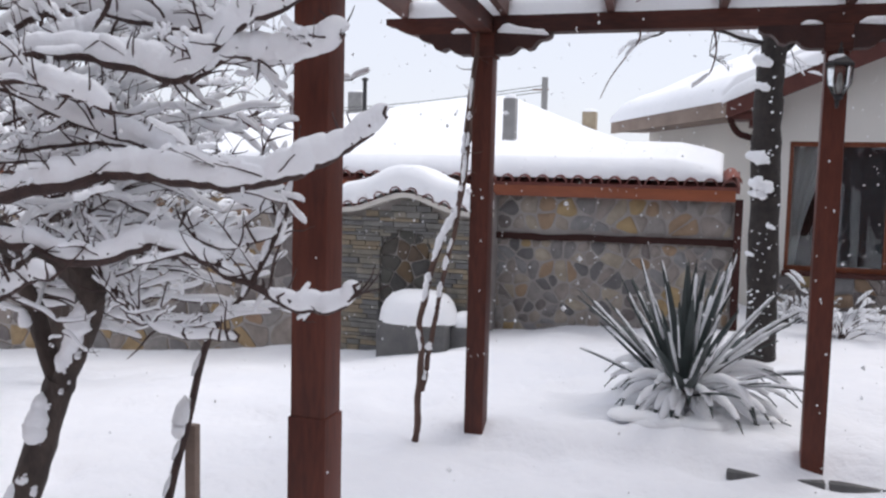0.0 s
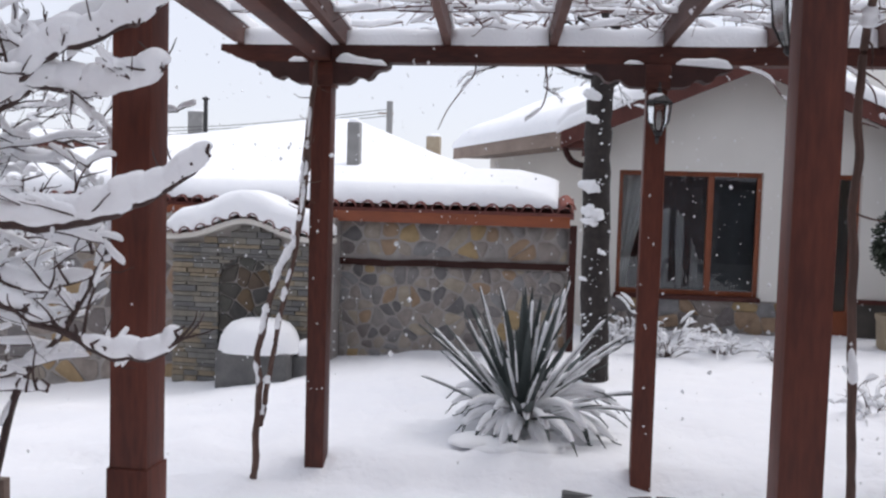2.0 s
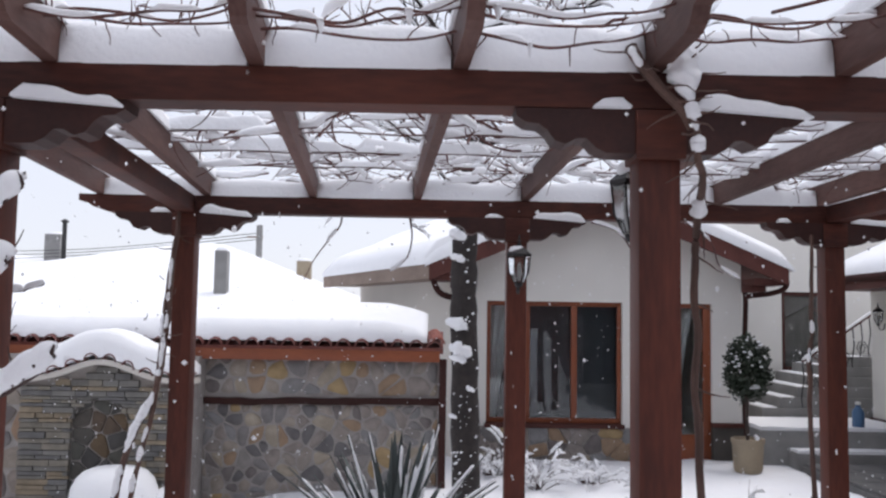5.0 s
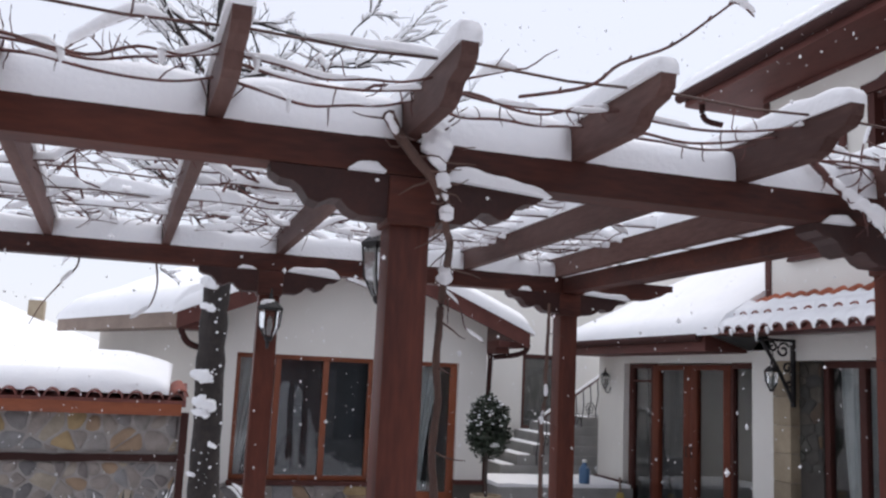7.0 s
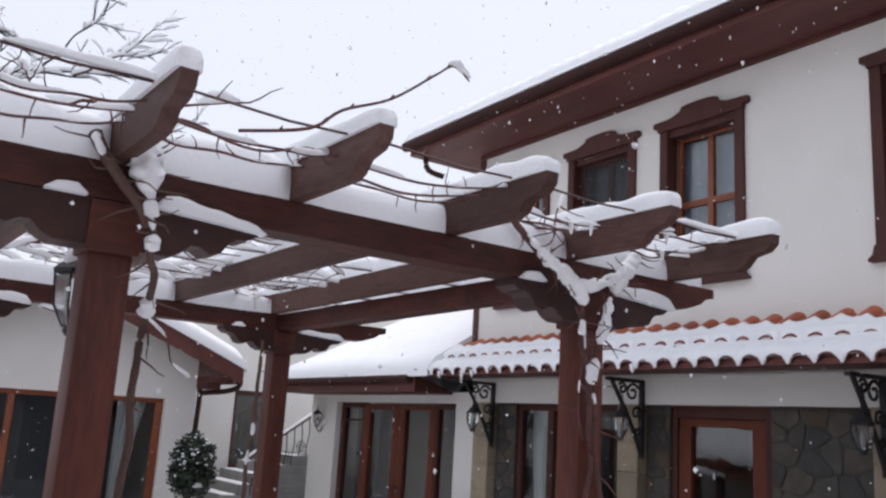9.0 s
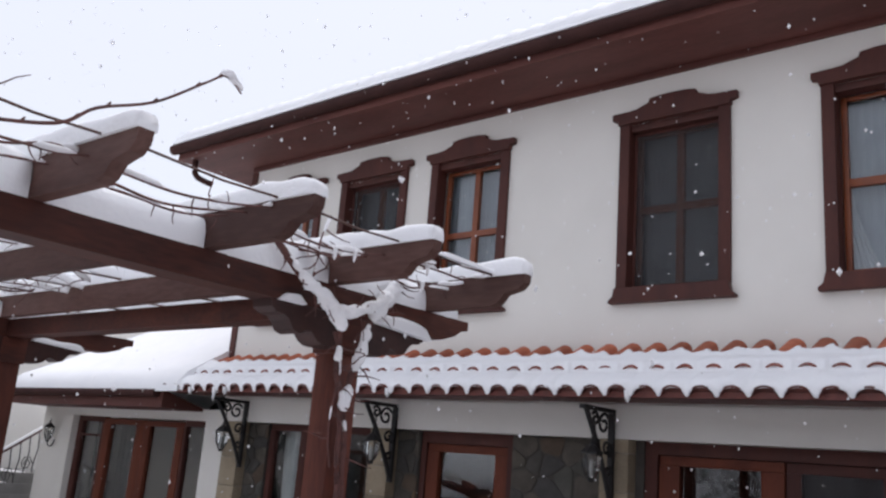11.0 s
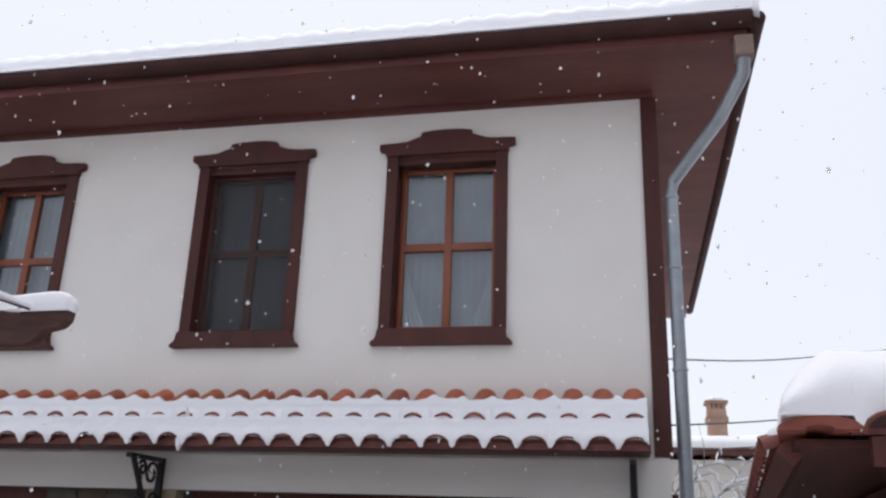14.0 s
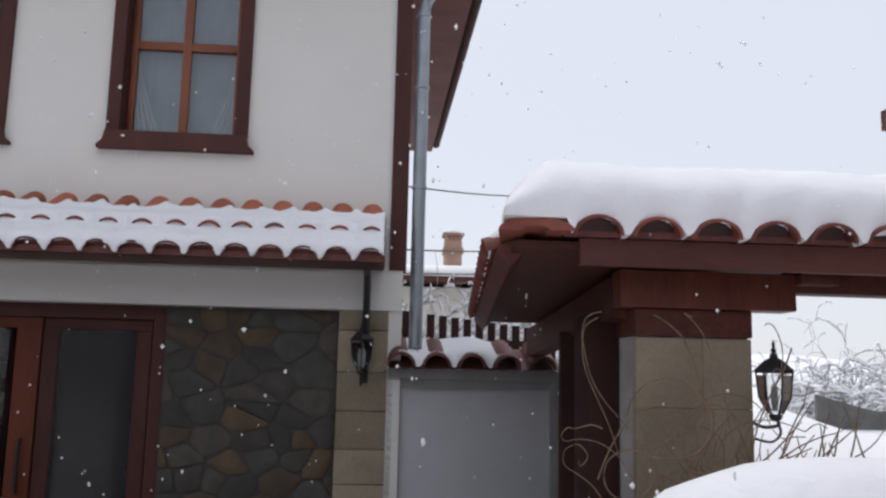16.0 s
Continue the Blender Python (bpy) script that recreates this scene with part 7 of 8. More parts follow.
def topiary():
    t = thing("potted_topiary", (4.63, 10.6, 0.15), "small dark evergreen topiary on a stem in a clay pot", "potted plant")
    lathe_pts = [(0.15, 0.0), (0.17, 0.05), (0.185, 0.34), (0.20, 0.36), (0.20, 0.41), (0.17, 0.41), (0.165, 0.38)]
    part("pot", lathe(bmesh.new(), lathe_pts, (4.63, 10.6, 0.15), 20), POTM, t, "buff clay pot")
    part("stem", tube(bmesh.new(), [(4.63, 10.6, 0.5), (4.62, 10.6, 0.8), (4.63, 10.6, 1.15)], 0.022, 7), BARK, t)
    rng = random.Random(6)
    bm, bs = bmesh.new(), bmesh.new()
    for k in range(3600):
        u, v = rng.uniform(-1, 1), rng.uniform(0, 6.283)
        rr = rng.uniform(0.3, 1) ** 0.4
        lump = 1 + 0.28 * wob(u * 2.5, math.cos(v) * 2.2, math.sin(v) * 2.2)
        q = Vector((math.sqrt(1 - u * u) * math.cos(v) * 0.27, math.sqrt(1 - u * u) * math.sin(v) * 0.27, u * 0.34 + 0.05 * u)) * rr * lump + Vector((4.63, 10.6, 1.38))
        d = Vector((rng.uniform(-1, 1), rng.uniform(-1, 1), rng.uniform(-0.3, 1))).normalized() * 0.055
        s = d.cross(Vector((rng.uniform(-1, 1), rng.uniform(-1, 1), rng.uniform(-1, 1)))).normalized() * 0.017
        vs = [bm.verts.new(p) for p in (q, q + d * 0.5 + s, q + d, q + d * 0.5 - s)]
        bm.faces.new(vs)
        if u > 0.1 and rng.random() < 0.05:
            heap(bs, q, 0.022, 0.02, 0.018, 6, k, 0.3)
    part("foliage", bm, LEAF, t, "dense dark leaves", False, False)["kind"] = "stuff"
    heap(bs, (4.66, 10.42, 1.17), 0.07, 0.04, 0.05, 8, 1, 0.3)
    part("leaf_snow", bs, SNOW, t)["kind"] = "stuff"


topiary()


def small_things():
    b = thing("water_jug", (6.3, 11.25, 0.64), "blue plastic water jug on the snowy landing", "jug")
    part("body", lathe(bmesh.new(), [(0.06, 0), (0.075, 0.02), (0.075, 0.2), (0.04, 0.26), (0.03, 0.27), (0.03, 0.3)], (6.3, 11.25, 0.63), 14), BLUE, b)
    part("cap", lathe(bmesh.new(), [(0.034, 0.295), (0.034, 0.33), (0.02, 0.335)], (6.3, 11.25, 0.63), 12), STUC, b, "white cap")
    s = thing("broom", (6.75, 11.0, 0.15), "yellow broom head leaning by the wall", "broom")
    part("bristles", prism(bmesh.new(), [(6.62, 0.2), (6.84, 0.2), (6.76, 0.55), (6.70, 0.55)], "y", 10.98, 11.04), YELL, s, "yellow bristles")
    part("handle", tube(bmesh.new(), [(6.73, 11.01, 0.55), (6.74, 11.05, 0.75)], 0.014, 7), GREYW, s)


small_things()


# ---- gatehouse and gate ----
def gate():
    g = thing("garden_gate", (7.0, -0.86, 0.1), "grey painted gate under a small tiled snowy roof", "gate")
    part("leaf", box(7.03, 7.07, -1.41, -0.325, 0.0, 1.845, 0.004), PANELG, g, "pale grey sheet panel")
    bm = bmesh.new()
    bx(bm, 6.99, 7.1, -0.335, -0.295, 0.0, 1.90, 0.004)
    bx(bm, 6.99, 7.1, -1.46, -1.40, 0.0, 1.90, 0.004)
    bx(bm, 6.992, 7.1, -1.40, -0.335, 1.835, 1.90, 0.004)
    part("frame", bm, CONC, g, "grey metal frame")
    part("lintel", box(6.95, 7.2, -1.50, -0.297, 1.897, 1.962, 0.005), CONC, g)
    part("roof_board", prism(bmesh.new(), [(6.86, 1.967), (7.3, 2.12), (7.3, 1.967)], "y", -1.45, -0.30), TERRAD, g)
    me = tile_mesh(0.085, 0.46, 8, TERRAD)
    o = origin_of(g)
    for i in range(5):
        ob = new("tile", me)
        ob.parent = g
        ob.matrix_basis = Matrix.Translation(Vector((6.83, -0.38 - i * 0.235, 1.975)) - o) @ Matrix.Rotation(-0.30, 4, 'Y')

    def top(u, v):
        y = -1.08 + u * 0.72
        dy = ((y + 0.38 + 0.1175) % 0.235) - 0.1175
        q = math.sqrt(max(0.0, 0.1 ** 2 - dy * dy)) / 0.1
        e = min(1, min(u * 0.8, 1 - u) / 0.25 + 0.05) ** 0.6 * (0.75 + 0.5 * wob(y * 4, 3))
        k = min(1, v / 0.25) ** 0.5
        front = 6.86 + 0.05 * wob(y * 6, 2)
        return Vector((front + v * 0.44, y, 1.99 + v * 0.12 + 0.09 * q * (1 - k) + k * (0.045 + 0.045 * e)))

    def bot(u, v):
        y = -1.08 + u * 0.72
        dy = ((y + 0.38 + 0.1175) % 0.235) - 0.1175
        q = math.sqrt(max(0.0, 0.1 ** 2 - dy * dy)) / 0.1
        return Vector((6.86 + 0.05 * wob(y * 6, 2) + v * 0.44, y, 1.975 + v * 0.12 + 0.09 * q * (1 - v)))
    part("roof_snow", slab(bmesh.new(), 60, 14, top, bot), SNOW, g, "heap of snow on the gate roof")["kind"] = "stuff"


gate()


def gate_depth(y):
    """How far back the shelter roof reaches along its length."""
    t = min(1.0, max(0.0, (-y - 1.75) / 0.5))
    return 2.4 - 1.9 * t * t * (3 - 2 * t)


def gatehouse():
    g = thing("gatehouse", (5.0, -1.9, 0.1), "stone-pillared entrance shelter with a tiled roof under deep snow", "shelter")
    pil = part("pillar", box(4.72, 5.26, -1.79, -1.305, 0.0, 2.10), MORTAR, g, "square pillar of sandstone slabs", False)
    z, k = 0.3, 0
    while z < 2.09:
        h = min((0.42, 0.30, 0.36)[k % 3], 2.095 - z)
        cut = -1.25 - 0.54 * (0.62, 0.35, 0.5, 0.7)[k % 4]
        for a, b in ((-1.80, cut), (cut, -1.295)):
            part("slab", box(4.705, 4.76, a + 0.001, b - 0.001, z + 0.001, z + h - 0.001, 0.002), SAND, pil)
        part("slab", box(4.762, 5.25, -1.815, -1.795, z + 0.002, z + h - 0.002, 0.004), SAND, pil)
        z += h
        k += 1
    # dark post added in place of the pillar side that lies in shadow
    part("shadow_post", box(4.98, 5.30, -1.30, -1.17, 0.0, 2.21, 0.006), DARKW, g, "dark brown post added for the shadowed pillar side")
    part("pad", box(4.69, 5.30, -1.80, -1.29, 2.10, 2.215, 0.006), PBEAM, g, "brown timber pad")
    part("beam", box(4.66, 4.80, -1.985, -1.22, 2.217, 2.375, 0.006), PWOOD, g, "red-brown beam end")
    part("beam", box(4.81, 6.9, -1.75, -1.60, 2.217, 2.36, 0.006), PBEAM, g)
    part("beam", box(4.70, 4.82, -4.4, -1.99, 2.30, 2.40, 0.006), PBEAM, g, "long eave beam")
    part("purlin", box(4.62, 4.74, -2.16, -1.99, 2.33, 2.375, 0.006), PBEAM, g, "short purlin end")
    # boarded soffit and fascia
    bm = bmesh.new()
    lo = [(4.50, -4.5, 2.41), (4.50, -0.74, 2.43), (6.70, -0.89, 2.27), (6.70, -1.72, 2.27), (4.86, -2.2, 2.39), (4.86, -4.5, 2.39)]
    a = [bm.verts.new(p) for p in lo]
    b = [bm.verts.new((x, y, z + 0.03)) for x, y, z in lo]
    for i in range(6):
        bm.faces.new((a[i], a[(i + 1) % 6], b[(i + 1) % 6], b[i]))
    bm.faces.new(a[::-1])
    bm.faces.new(b)
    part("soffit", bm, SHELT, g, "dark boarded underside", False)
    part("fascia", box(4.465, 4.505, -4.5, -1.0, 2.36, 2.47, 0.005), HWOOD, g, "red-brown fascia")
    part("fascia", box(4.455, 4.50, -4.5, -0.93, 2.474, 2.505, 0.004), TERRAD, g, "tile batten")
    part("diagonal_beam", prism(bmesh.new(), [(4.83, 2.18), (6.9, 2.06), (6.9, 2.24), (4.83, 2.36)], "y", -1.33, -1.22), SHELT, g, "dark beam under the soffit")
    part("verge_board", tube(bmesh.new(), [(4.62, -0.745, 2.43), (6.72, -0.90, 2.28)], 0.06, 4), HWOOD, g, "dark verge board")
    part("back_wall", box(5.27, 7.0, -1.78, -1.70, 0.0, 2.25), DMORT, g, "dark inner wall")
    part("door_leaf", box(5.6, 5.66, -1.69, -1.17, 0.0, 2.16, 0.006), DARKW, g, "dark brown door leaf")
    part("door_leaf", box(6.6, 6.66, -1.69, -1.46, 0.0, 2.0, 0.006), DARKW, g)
    me = tile_mesh(0.094, 0.42, 12, TERRAM)
    # mortar plugs take a dark brown for the shadow in the mouths
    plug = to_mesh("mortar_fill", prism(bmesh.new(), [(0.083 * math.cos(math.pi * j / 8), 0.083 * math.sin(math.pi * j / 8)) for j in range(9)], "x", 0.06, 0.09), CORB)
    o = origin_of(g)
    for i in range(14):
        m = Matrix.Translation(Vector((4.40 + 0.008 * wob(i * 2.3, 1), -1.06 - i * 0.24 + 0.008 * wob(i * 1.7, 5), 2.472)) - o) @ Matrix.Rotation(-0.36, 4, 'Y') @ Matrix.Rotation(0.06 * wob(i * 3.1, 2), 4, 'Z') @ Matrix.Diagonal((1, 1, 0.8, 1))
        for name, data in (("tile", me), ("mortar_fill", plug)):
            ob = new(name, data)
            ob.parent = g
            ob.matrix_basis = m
    # the corner tiles lie nearly flat and stick out past the verge
    flat = tile_mesh(0.14, 0.30, 10, TERRAM, 0.10)
    for x, y, z, a in ((4.41, -0.815, 2.485, -0.1), (4.68, -0.84, 2.48, -0.3)):
        ob = new("tile", flat)
        ob.parent = g
        ob.matrix_basis = Matrix.Translation(Vector((x, y, z)) - o) @ Matrix.Rotation(a, 4, 'Z') @ Matrix.Rotation(0.05, 4, 'Y') @ Matrix.Diagonal((1, 1, 0.36, 1))
    me2 = tile_mesh(0.06, 0.24, 7, TERRAM)
    for i in range(17):
        t = i / 16
        ob = new("tile", me2)
        ob.parent = g
        ob.matrix_basis = Matrix.Translation(Vector((4.74 + 1.96 * t, -0.655 - 0.16 * t, 2.435 - 0.14 * t)) - o) @ Matrix.Rotation(-math.pi / 2, 4, 'Z') @ Matrix.Rotation(-0.3, 4, 'Y')

    def plan(u, v):
        y = -0.68 - 4.0 * u
        d = gate_depth(y)
        v = v ** 1.6
        return y - 0.30 * v * max(0.0, 1 - u * 5), d, 4.394 + v * d + 0.02 * wob(y * 5, 8) * (1 - min(1, v * 8))

    def arch(y):
        dy = ((y + 1.06 + 0.12) % 0.24) - 0.12
        return 0.8 * math.sqrt(max(0.0, 0.104 ** 2 - dy * dy)) if y < -0.95 else 0.066

    def top(u, v):
        y, d, x = plan(u, v)
        v = v ** 1.6
        e = min(1, (u * 4.0 + 0.004) / 0.2) ** 0.45
        k = min(1, (v * d + 0.0) / 0.26) ** 0.55
        w = min(1, v * d / 0.07)
        low = 2.478 + arch(y) * (0.94 - 0.94 * w) + 0.075 * w + 0.012
        high = 2.56 + 0.29 * e + 0.022 * wob(x * 2.6, y * 2.6) + 0.008 * wob(x * 11, y * 11)
        return Vector((x - 0.035 * math.sin(math.pi * min(1, k)) * (v < 0.3), y, low * (1 - k) + high * k - 0.07 * v * d))

    def bot(u, v):
        y, d, x = plan(u, v)
        v = v ** 1.6
        return Vector((x, y, 2.478 + arch(y) * (0.9 - 0.9 * min(1, max(0.0, v - 0.06) * 9)) - 0.0625 * v * d))
    part("roof_snow", slab(bmesh.new(), 190, 34, top, bot), SNOW, g, "deep pillow of snow on the tiles")["kind"] = "stuff"
    bm = bmesh.new()
    rng = random.Random(5)
    for i in range(34):
        t = i / 33
        x = 4.72 + 1.98 * t + rng.uniform(-0.012, 0.012)
        y, z = -0.70 - 0.16 * t, 2.50 - 0.14 * t
        r = rng.uniform(0.7, 1.15)
        tube(bm, [(x, y - 0.04, z + 0.02), (x, y + 0.01, z), (x + 0.004, y + 0.025, z - 0.03 * r), (x + 0.010, y + 0.025, z - 0.06 * r)], [0.034, 0.024, 0.011, 0.002], 6)
    part("edge_snow", bm, SNOW, g, "toothed snow along the side eave")["kind"] = "stuff"


gatehouse()
lm = lantern((4.66, -1.875, 2.02), "black iron lantern with clear glass on the gate pillar", "gate lantern", 0.87)
lantern_arm(lm, [(4.66, -1.875, 1.77), (4.67, -1.89, 1.74), (4.70, -1.84, 1.73), (4.72, -1.80, 1.75)])
lantern_arm(lm, [(4.66, -1.875, 1.77), (4.67, -1.90, 1.71), (4.69, -1.87, 1.67), (4.72, -1.81, 1.68)], 0.006)


def climber():
    c = thing("dry_climber", (4.5, -1.3, 0.6), "dry tangled climber stems beside the gate pillar", "climber")
    rng = random.Random(17)
    for k in range(20):
        p = Vector((4.58 - rng.random() * 0.14, -1.02 - rng.random() * 0.62, 1.3 + 0.5 * rng.random()))
        d = Vector((rng.uniform(-0.1, 0.1), rng.uniform(-0.5, 0.5), 1))
        pts = [p]
        turn = rng.choice((-1, 1)) * rng.uniform(0.04, 0.16)
        for i in range(rng.randint(16, 30)):
            turn += rng.uniform(-0.07, 0.07)
            d = Matrix.Rotation(turn, 3, 'X') @ d
            d = (d + Vector((rng.uniform(-0.12, 0.12), 0, 0))).normalized()
            q = pts[-1] + d * 0.034
            if q.z > 2.14 or q.x > 4.65 or q.y > -0.98 or q.y < -1.8:
                turn = -turn * 1.5 + 0.2
                d = (d + Vector((-0.3, 0.8 * (-1.35 - q.y), 1.9 - q.z))).normalized()
            pts.append(pts[-1] + d * 0.034)
        part("stem", tube(bmesh.new(), curve_pts(pts[::2], 3), 0.0022 if k % 3 else 0.0034, 5), DRY, c)
    bm = bmesh.new()
    for k in range(46):
        p = Vector((4.25 + 0.4 * rng.random(), -1.45 - 0.6 * rng.random(), 1.42 + 0.1 * rng.random()))
        pts = meander(p, (rng.uniform(-0.3, 0.2), rng.uniform(-0.9, 0.9), rng.uniform(0.3, 1)), rng.randint(4, 7), 0.036, 0.25)
        tube(bm, pts, [0.0035 * (1.2 - 0.8 * i / len(pts)) for i in range(len(pts))], 5)
    for k in range(16):
        p = Vector((4.20 + 0.3 * rng.random(), -1.5 - 0.55 * rng.random(), 1.55))
        pts = meander(p, (rng.uniform(-0.4, 0.1), rng.uniform(-1.2, 0.5), rng.uniform(0.5, 1.1)), rng.randint(7, 12), 0.035, 0.12)
        tube(bm, pts, [0.004 * (1.2 - 0.8 * i / len(pts)) for i in range(len(pts))], 5)
    part("twig", bm, DRY, c, "fine dry twigs")


climber()


# ---- behind the house ----
def picket_fence():
    f = thing("picket_fence", (9.0, -1.5, 1.2), "dark wooden picket fence behind the gate", "fence")
    for i in range(16):
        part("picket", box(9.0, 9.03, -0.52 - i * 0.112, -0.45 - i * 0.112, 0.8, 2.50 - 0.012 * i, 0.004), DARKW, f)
    part("rail", box(9.035, 9.06, -2.4, -0.4, 2.2, 2.26), CASE, f)


picket_fence()


def brick_chimney(x, y, z0, z1, w, mt, name="chimney", label="", crenel=False):
    c = thing(name, (x, y, z0), label, "chimney")
    part("shaft", box(x - w / 2, x + w / 2, y - w / 2, y + w / 2, z0, z1, 0.01), mt, c)
    if crenel:
        part("collar", box(x - w * 0.58, x + w * 0.58, y - w * 0.58, y + w * 0.58, z1 - 0.22, z1 - 0.12), mt, c)
        for i in range(4):
            for j in (0, 3):
                part("merlon", box(x - w / 2 + (j + 0.15) * w / 4, x - w / 2 + (j + 0.85) * w / 4, y - w / 2 + (i + 0.15) * w / 4, y - w / 2 + (i + 0.85) * w / 4, z1 - 0.01, z1 + 0.09), mt, c)
        part("cap", box(x - w * 0.6, x + w * 0.6, y - w * 0.6, y + w * 0.6, z1 + 0.09, z1 + 0.14), mt, c)
    part("cap_snow", heap(bmesh.new(), (x, y, z1 + (0.14 if crenel else 0)), w * 0.5, w * 0.5, 0.08, 10), SNOW, c)


brick_chimney(16.0, -1.52, 2.2, 4.25, 0.30, BRICK, "chimney", "pinkish brick chimney with a slotted top", True)


def snow_roof(name, x0, x1, y0, y1, z0, zr, label, ridge=0.25, wall=GREYW, base=-1.0, eave=0.14):
    h = thing(name, ((x0 + x1) / 2, (y0 + y1) / 2, base), label, "house", "neighbouring houses")
    part("wall", box(x0 + 0.5, x1 - 0.5, y0 + 0.5, y1 - 0.5, base, z0), wall, h, "", False)
    part("eave", box(x0, x1, y0, y1, z0 + 0.12 - eave, z0 + 0.14), HWOOD, h, "", False)
    xc, yc = (x0 + x1) / 2, (y0 + y1) / 2

    def top(u, v):
        x, y = x0 + (x1 - x0) * u, y0 + (y1 - y0) * v
        fx, fy = 1 - abs(2 * u - 1), 1 - abs(2 * v - 1)
        f = min(fx, fy)
        f = f - 0.05 * max(0, f - 0.9) * 10
        return Vector((x, y, z0 + 0.14 + 0.22 * min(1, f * 12 + 0.1) ** 0.5 + (zr - z0 - 0.36) * f + 0.06 * wob(x * 0.5, y * 0.5, 2)))

    def bot(u, v):
        return Vector((x0 + (x1 - x0) * u, y0 + (y1 - y0) * v, z0 + 0.138))
    part("roof_snow", slab(bmesh.new(), 40, 40, top, bot), SNOW, h, "roof under unbroken snow")["kind"] = "stuff"
    return h


snow_roof("neighbour_house", -12.0, 0.9, 12.5, 36.0, 1.25, 4.05, "neighbouring low house, its hipped roof white with snow")
brick_chimney(-3.15, 16.0, 1.8, 3.13, 0.23, CONC, "chimney", "slender grey chimney on the snowy roof")
brick_chimney(-2.75, 23.4, 2.3, 3.42, 0.36, SAND, "chimney", "short pale chimney behind the snowy roof")
snow_roof("neighbour_house", -24, -11.3, 30, 40, 3.3, 4.4, "far house with a snowy roof and dark eaves")
brick_chimney(-12.8, 31.0, 3.2, 4.7, 0.55, CONC, "chimney", "pale concrete chimney far off")
pp = thing("stove_pipe", (-11.9, 29.6, 2.0), "thin dark stove pipe on a far roof", "pipe")
part("pipe", tube(bmesh.new(), [(-11.9, 29.6, 1.0), (-11.9, 29.6, 5.0)], 0.08, 8), IRON, pp)
part("cowl", lathe(bmesh.new(), [(0.12, 0), (0.14, 0.05), (0.02, 0.12)], (-11.9, 29.6, 5.0), 10), IRON, pp)
snow_roof("neighbour_house", -40, -26, 38, 52, 3.4, 5.2, "far village house with a snowy roof")
snow_roof("neighbour_house", 15.2, 26, -4.2, 3, 3.42, 4.1, "neighbouring house beyond the gate, roof white with snow", wall=STUC, base=-0.5, eave=0.05)


def power_line():
    p = thing("utility_pole", (-4.9, 27, 0), "grey utility pole with wires", "pole")
    part("pole", tube(bmesh.new(), [(-4.72, 27, -0.5), (-4.72, 27, 4.75)], 0.10, 8), CONC, p)
    part("crossarm", box(-5.1, -4.6, 26.97, 27.03, 4.35, 4.40), GREYW, p)
    for i, (z, e) in enumerate(((4.5, 4.1), (4.4, 3.9), (4.3, 3.7))):
        part("wire", tube(bmesh.new(), curve_pts([(-4.8, 27, z), (-11, 29, z - 0.45), (-20, 33, e)], 6), 0.012, 5), IRON, p)
    q = thing("overhead_cable", (7.2, -0.5, 3.6), "thin dark overhead cables beyond the house corner", "cable")
    for z0, zm, z1 in ((4.0, 4.68, 6.1), (3.28, 3.83, 4.95), (3.02, 3.48, 4.4)):
        part("wire", tube(bmesh.new(), curve_pts([(10.5, -0.38, z0), (14, -2.2, zm), (20, -5.5, z1)], 6), 0.010, 5), IRON, q)


power_line()


def bush_row(at, n, seed, h=1.2, spread=2.0):
    b = thing("snowy_thicket", at, "thicket of bare snowy bushes, distance haze in the twig colour", "bushes")
    rng = random.Random(seed)
    bm, bs = bmesh.new(), bmesh.new()
    for k in range(n):
        p = Vector(at) + Vector((rng.uniform(-1, 1) * spread * 0.4, rng.uniform(-1, 1) * spread, 0))
        for j in range(4):
            a = rng.uniform(0, 6.28)
            grow(bm, bs, p, (math.cos(a) * 0.6, math.sin(a) * 0.6, 1), h * rng.uniform(0.6, 1.1), 0.016, 2, rng, (0.022, 0.026), 0.2, 0.0, 0.2, (3, 5))
    part("stem", bm, HAZED, b)
    part("thicket_snow", bs, SNOW, b)["kind"] = "stuff"


bush_row((11.5, -1.4, 1.5), 16, 33, 1.5, 1.0)
bush_row((14.0, -8.6, 1.0), 36, 34, 2.2, 1.5)
bush_row((9.6, -0.9, 1.4), 3, 35, 1.3, 0.4)
fb = solo("board_fence", prism(bmesh.new(), [(-5.9, 0.2), (-11.0, 0.0), (-11.0, 1.2), (-6.6, 1.62), (-5.9, 1.80)], "x", 12.0, 12.06), DSTONE, "dark grey board fence half buried in snow", "fence", soft=False)


def hill():
    def top(u, v):
        x, y = 22 + u * 200, -60 + v * 75
        return Vector((x, y, 0.3 + 9 * u ** 0.9 * (1 + 0.4 * wob(v * 6, u * 3)) * (1 - 0.6 * v)))
    solo("hillside", slab(bmesh.new(), 30, 30, top, lambda u, v: Vector((22 + u * 200, -60 + v * 75, -1.5))), SNOWG, "pale snow-covered rise beyond the fence", "hill", kind="structure")


hill()


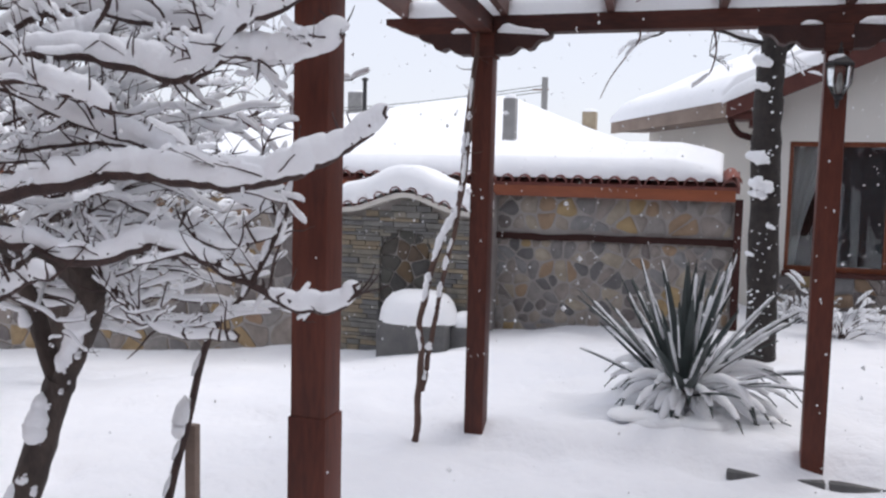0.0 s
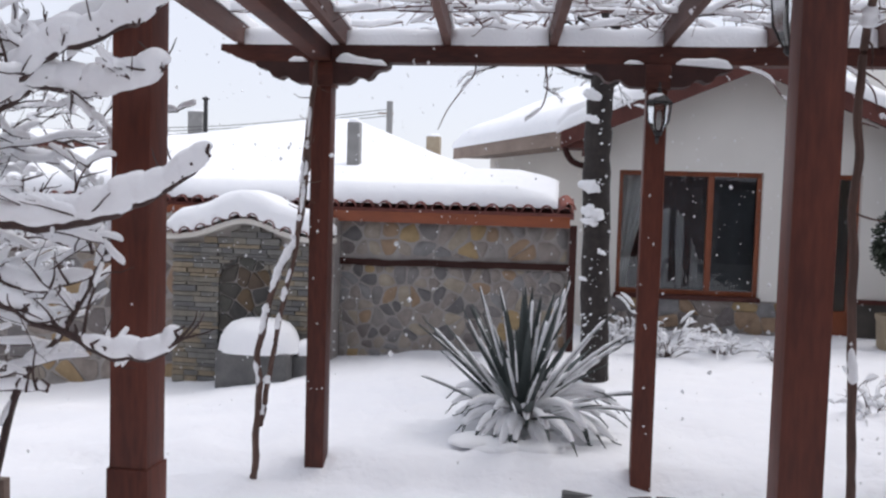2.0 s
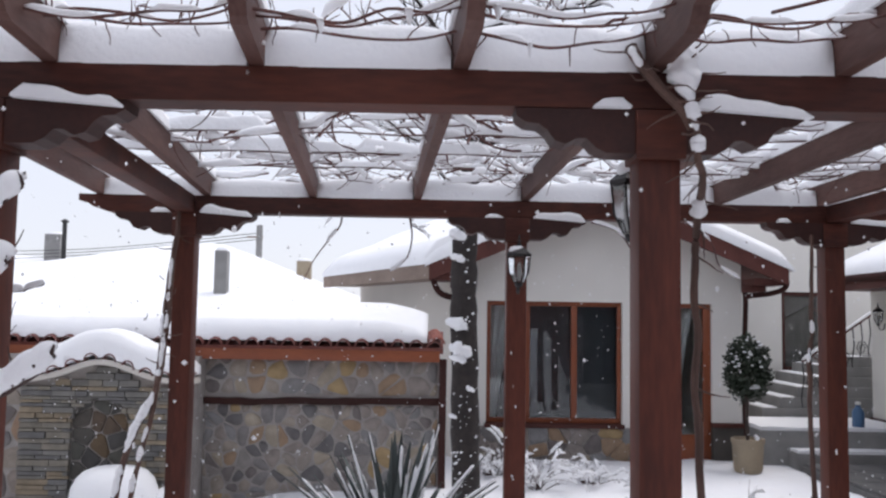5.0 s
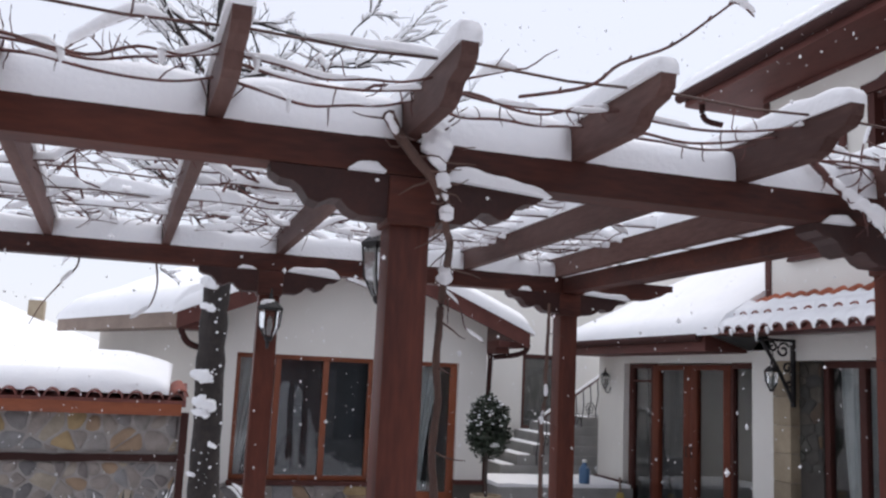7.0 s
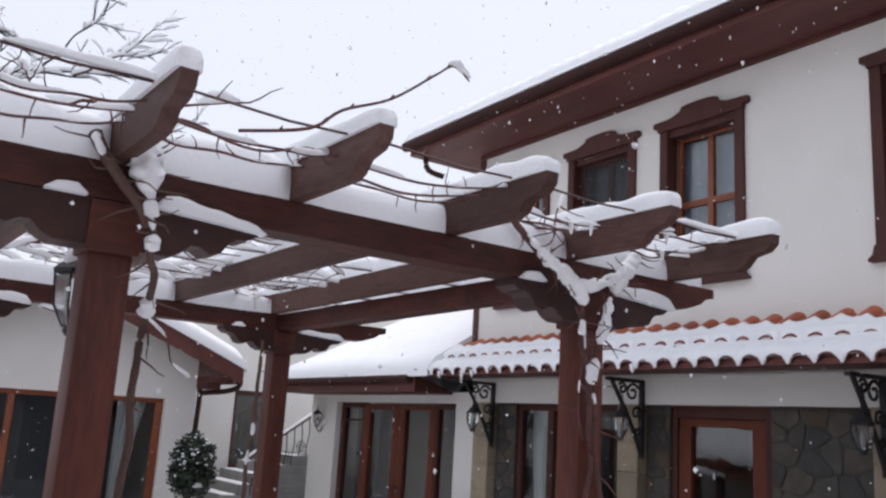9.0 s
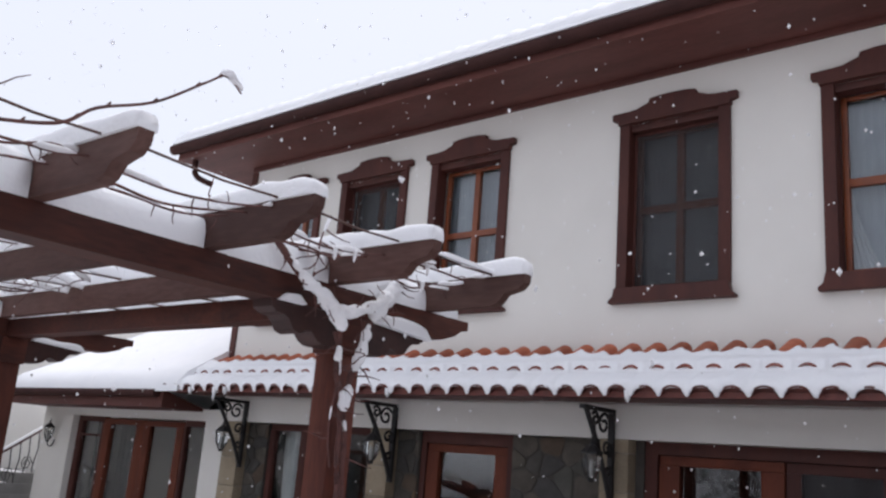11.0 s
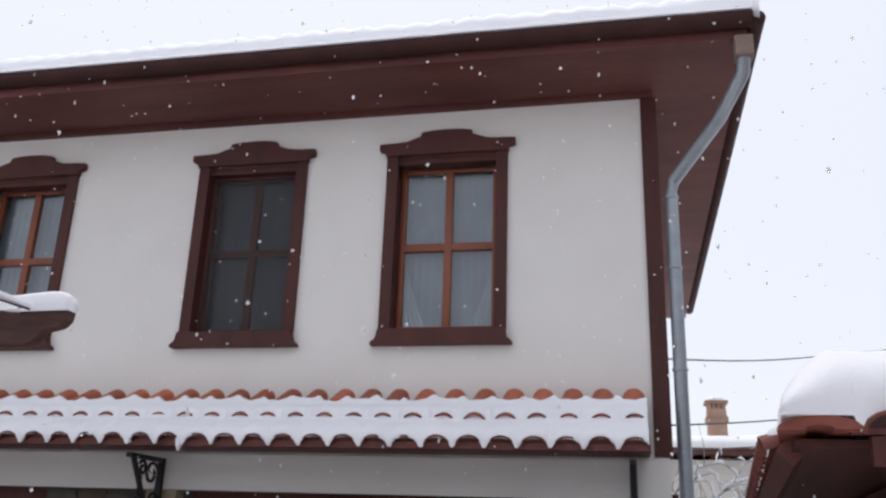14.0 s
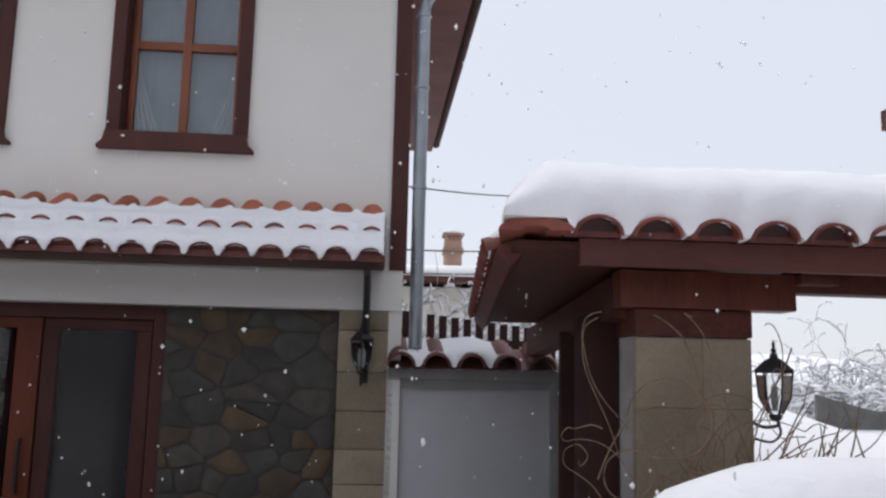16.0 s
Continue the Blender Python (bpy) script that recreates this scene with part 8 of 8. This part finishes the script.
# ---- unseen plain building added behind the walk to block sky and darken reflections ----
def unseen_rear_block():
    w = new("sky_block_wall", to_mesh("sky_block_wall", bx(bx(bmesh.new(), -12, -4.2, -5.5, 1.0, -1.0, 4.6), -4.2, 8.6, -9.0, -5.5, -1.0, 4.4), CREAM, False))
    tagged(w, "unseen plain wall added behind to block sky light", "wall", kind="structure")
    part("eave", bx(bx(bmesh.new(), -12.5, -3.6, -6.0, 1.6, 4.6, 4.8), -4.8, 9.0, -9.5, -5.1, 4.4, 4.598), HWOOD, w, "brown eaves of the unseen wall", False)
    part("porch_timber", bx(bx(bmesh.new(), -4.19, -4.1, -5.4, 0.9, 0.0, 4.59), -4.1, 8.5, -5.49, -5.4, 0.0, 4.39), HWOOD, w, "unseen dark cladding added to darken window reflections", False)


unseen_rear_block()


# ---- falling snow ----
def snowfall():
    rng = random.Random(77)
    verts, faces = [], []
    k = 0
    while k < 5600:
        x, y, z = rng.uniform(-3, 7), rng.uniform(-2, 9), rng.uniform(0.2, 6.0)
        if math.hypot(x - 0.95, y + 0.1) < 1.6 or x > 6.3 and y < 12:
            continue
        r = rng.uniform(0.003, 0.0075) if rng.random() < 0.93 else rng.uniform(0.009, 0.014)
        for c in range(1 if r < 0.008 else 5):
            if c or r >= 0.008:
                x, y, z, r = x + rng.uniform(-0.006, 0.006), y, z + rng.uniform(-0.008, 0.008), rng.uniform(0.004, 0.007)
            b = len(verts)
            for dx, dy, dz in ((1, 0, 0), (-1, 0, 0), (0, 1, 0), (0, -1, 0), (0, 0, 1), (0, 0, -1)):
                q = r * rng.uniform(0.6, 1.3)
                verts.append((x + dx * q, y + dy * q, z + dz * q * 1.2))
            for f in ((0, 2, 4), (2, 1, 4), (1, 3, 4), (3, 0, 4), (2, 0, 5), (1, 2, 5), (3, 1, 5), (0, 3, 5)):
                faces.append(tuple(b + i for i in f))
        k += 1
    me = bpy.data.meshes.new("falling_snow")
    me.from_pydata(verts, [], faces)
    me.materials.append(FLAKE)
    tagged(new("falling_snow", me), "loose white snowflakes falling through the air", "snowflakes", kind="stuff")


snowfall()
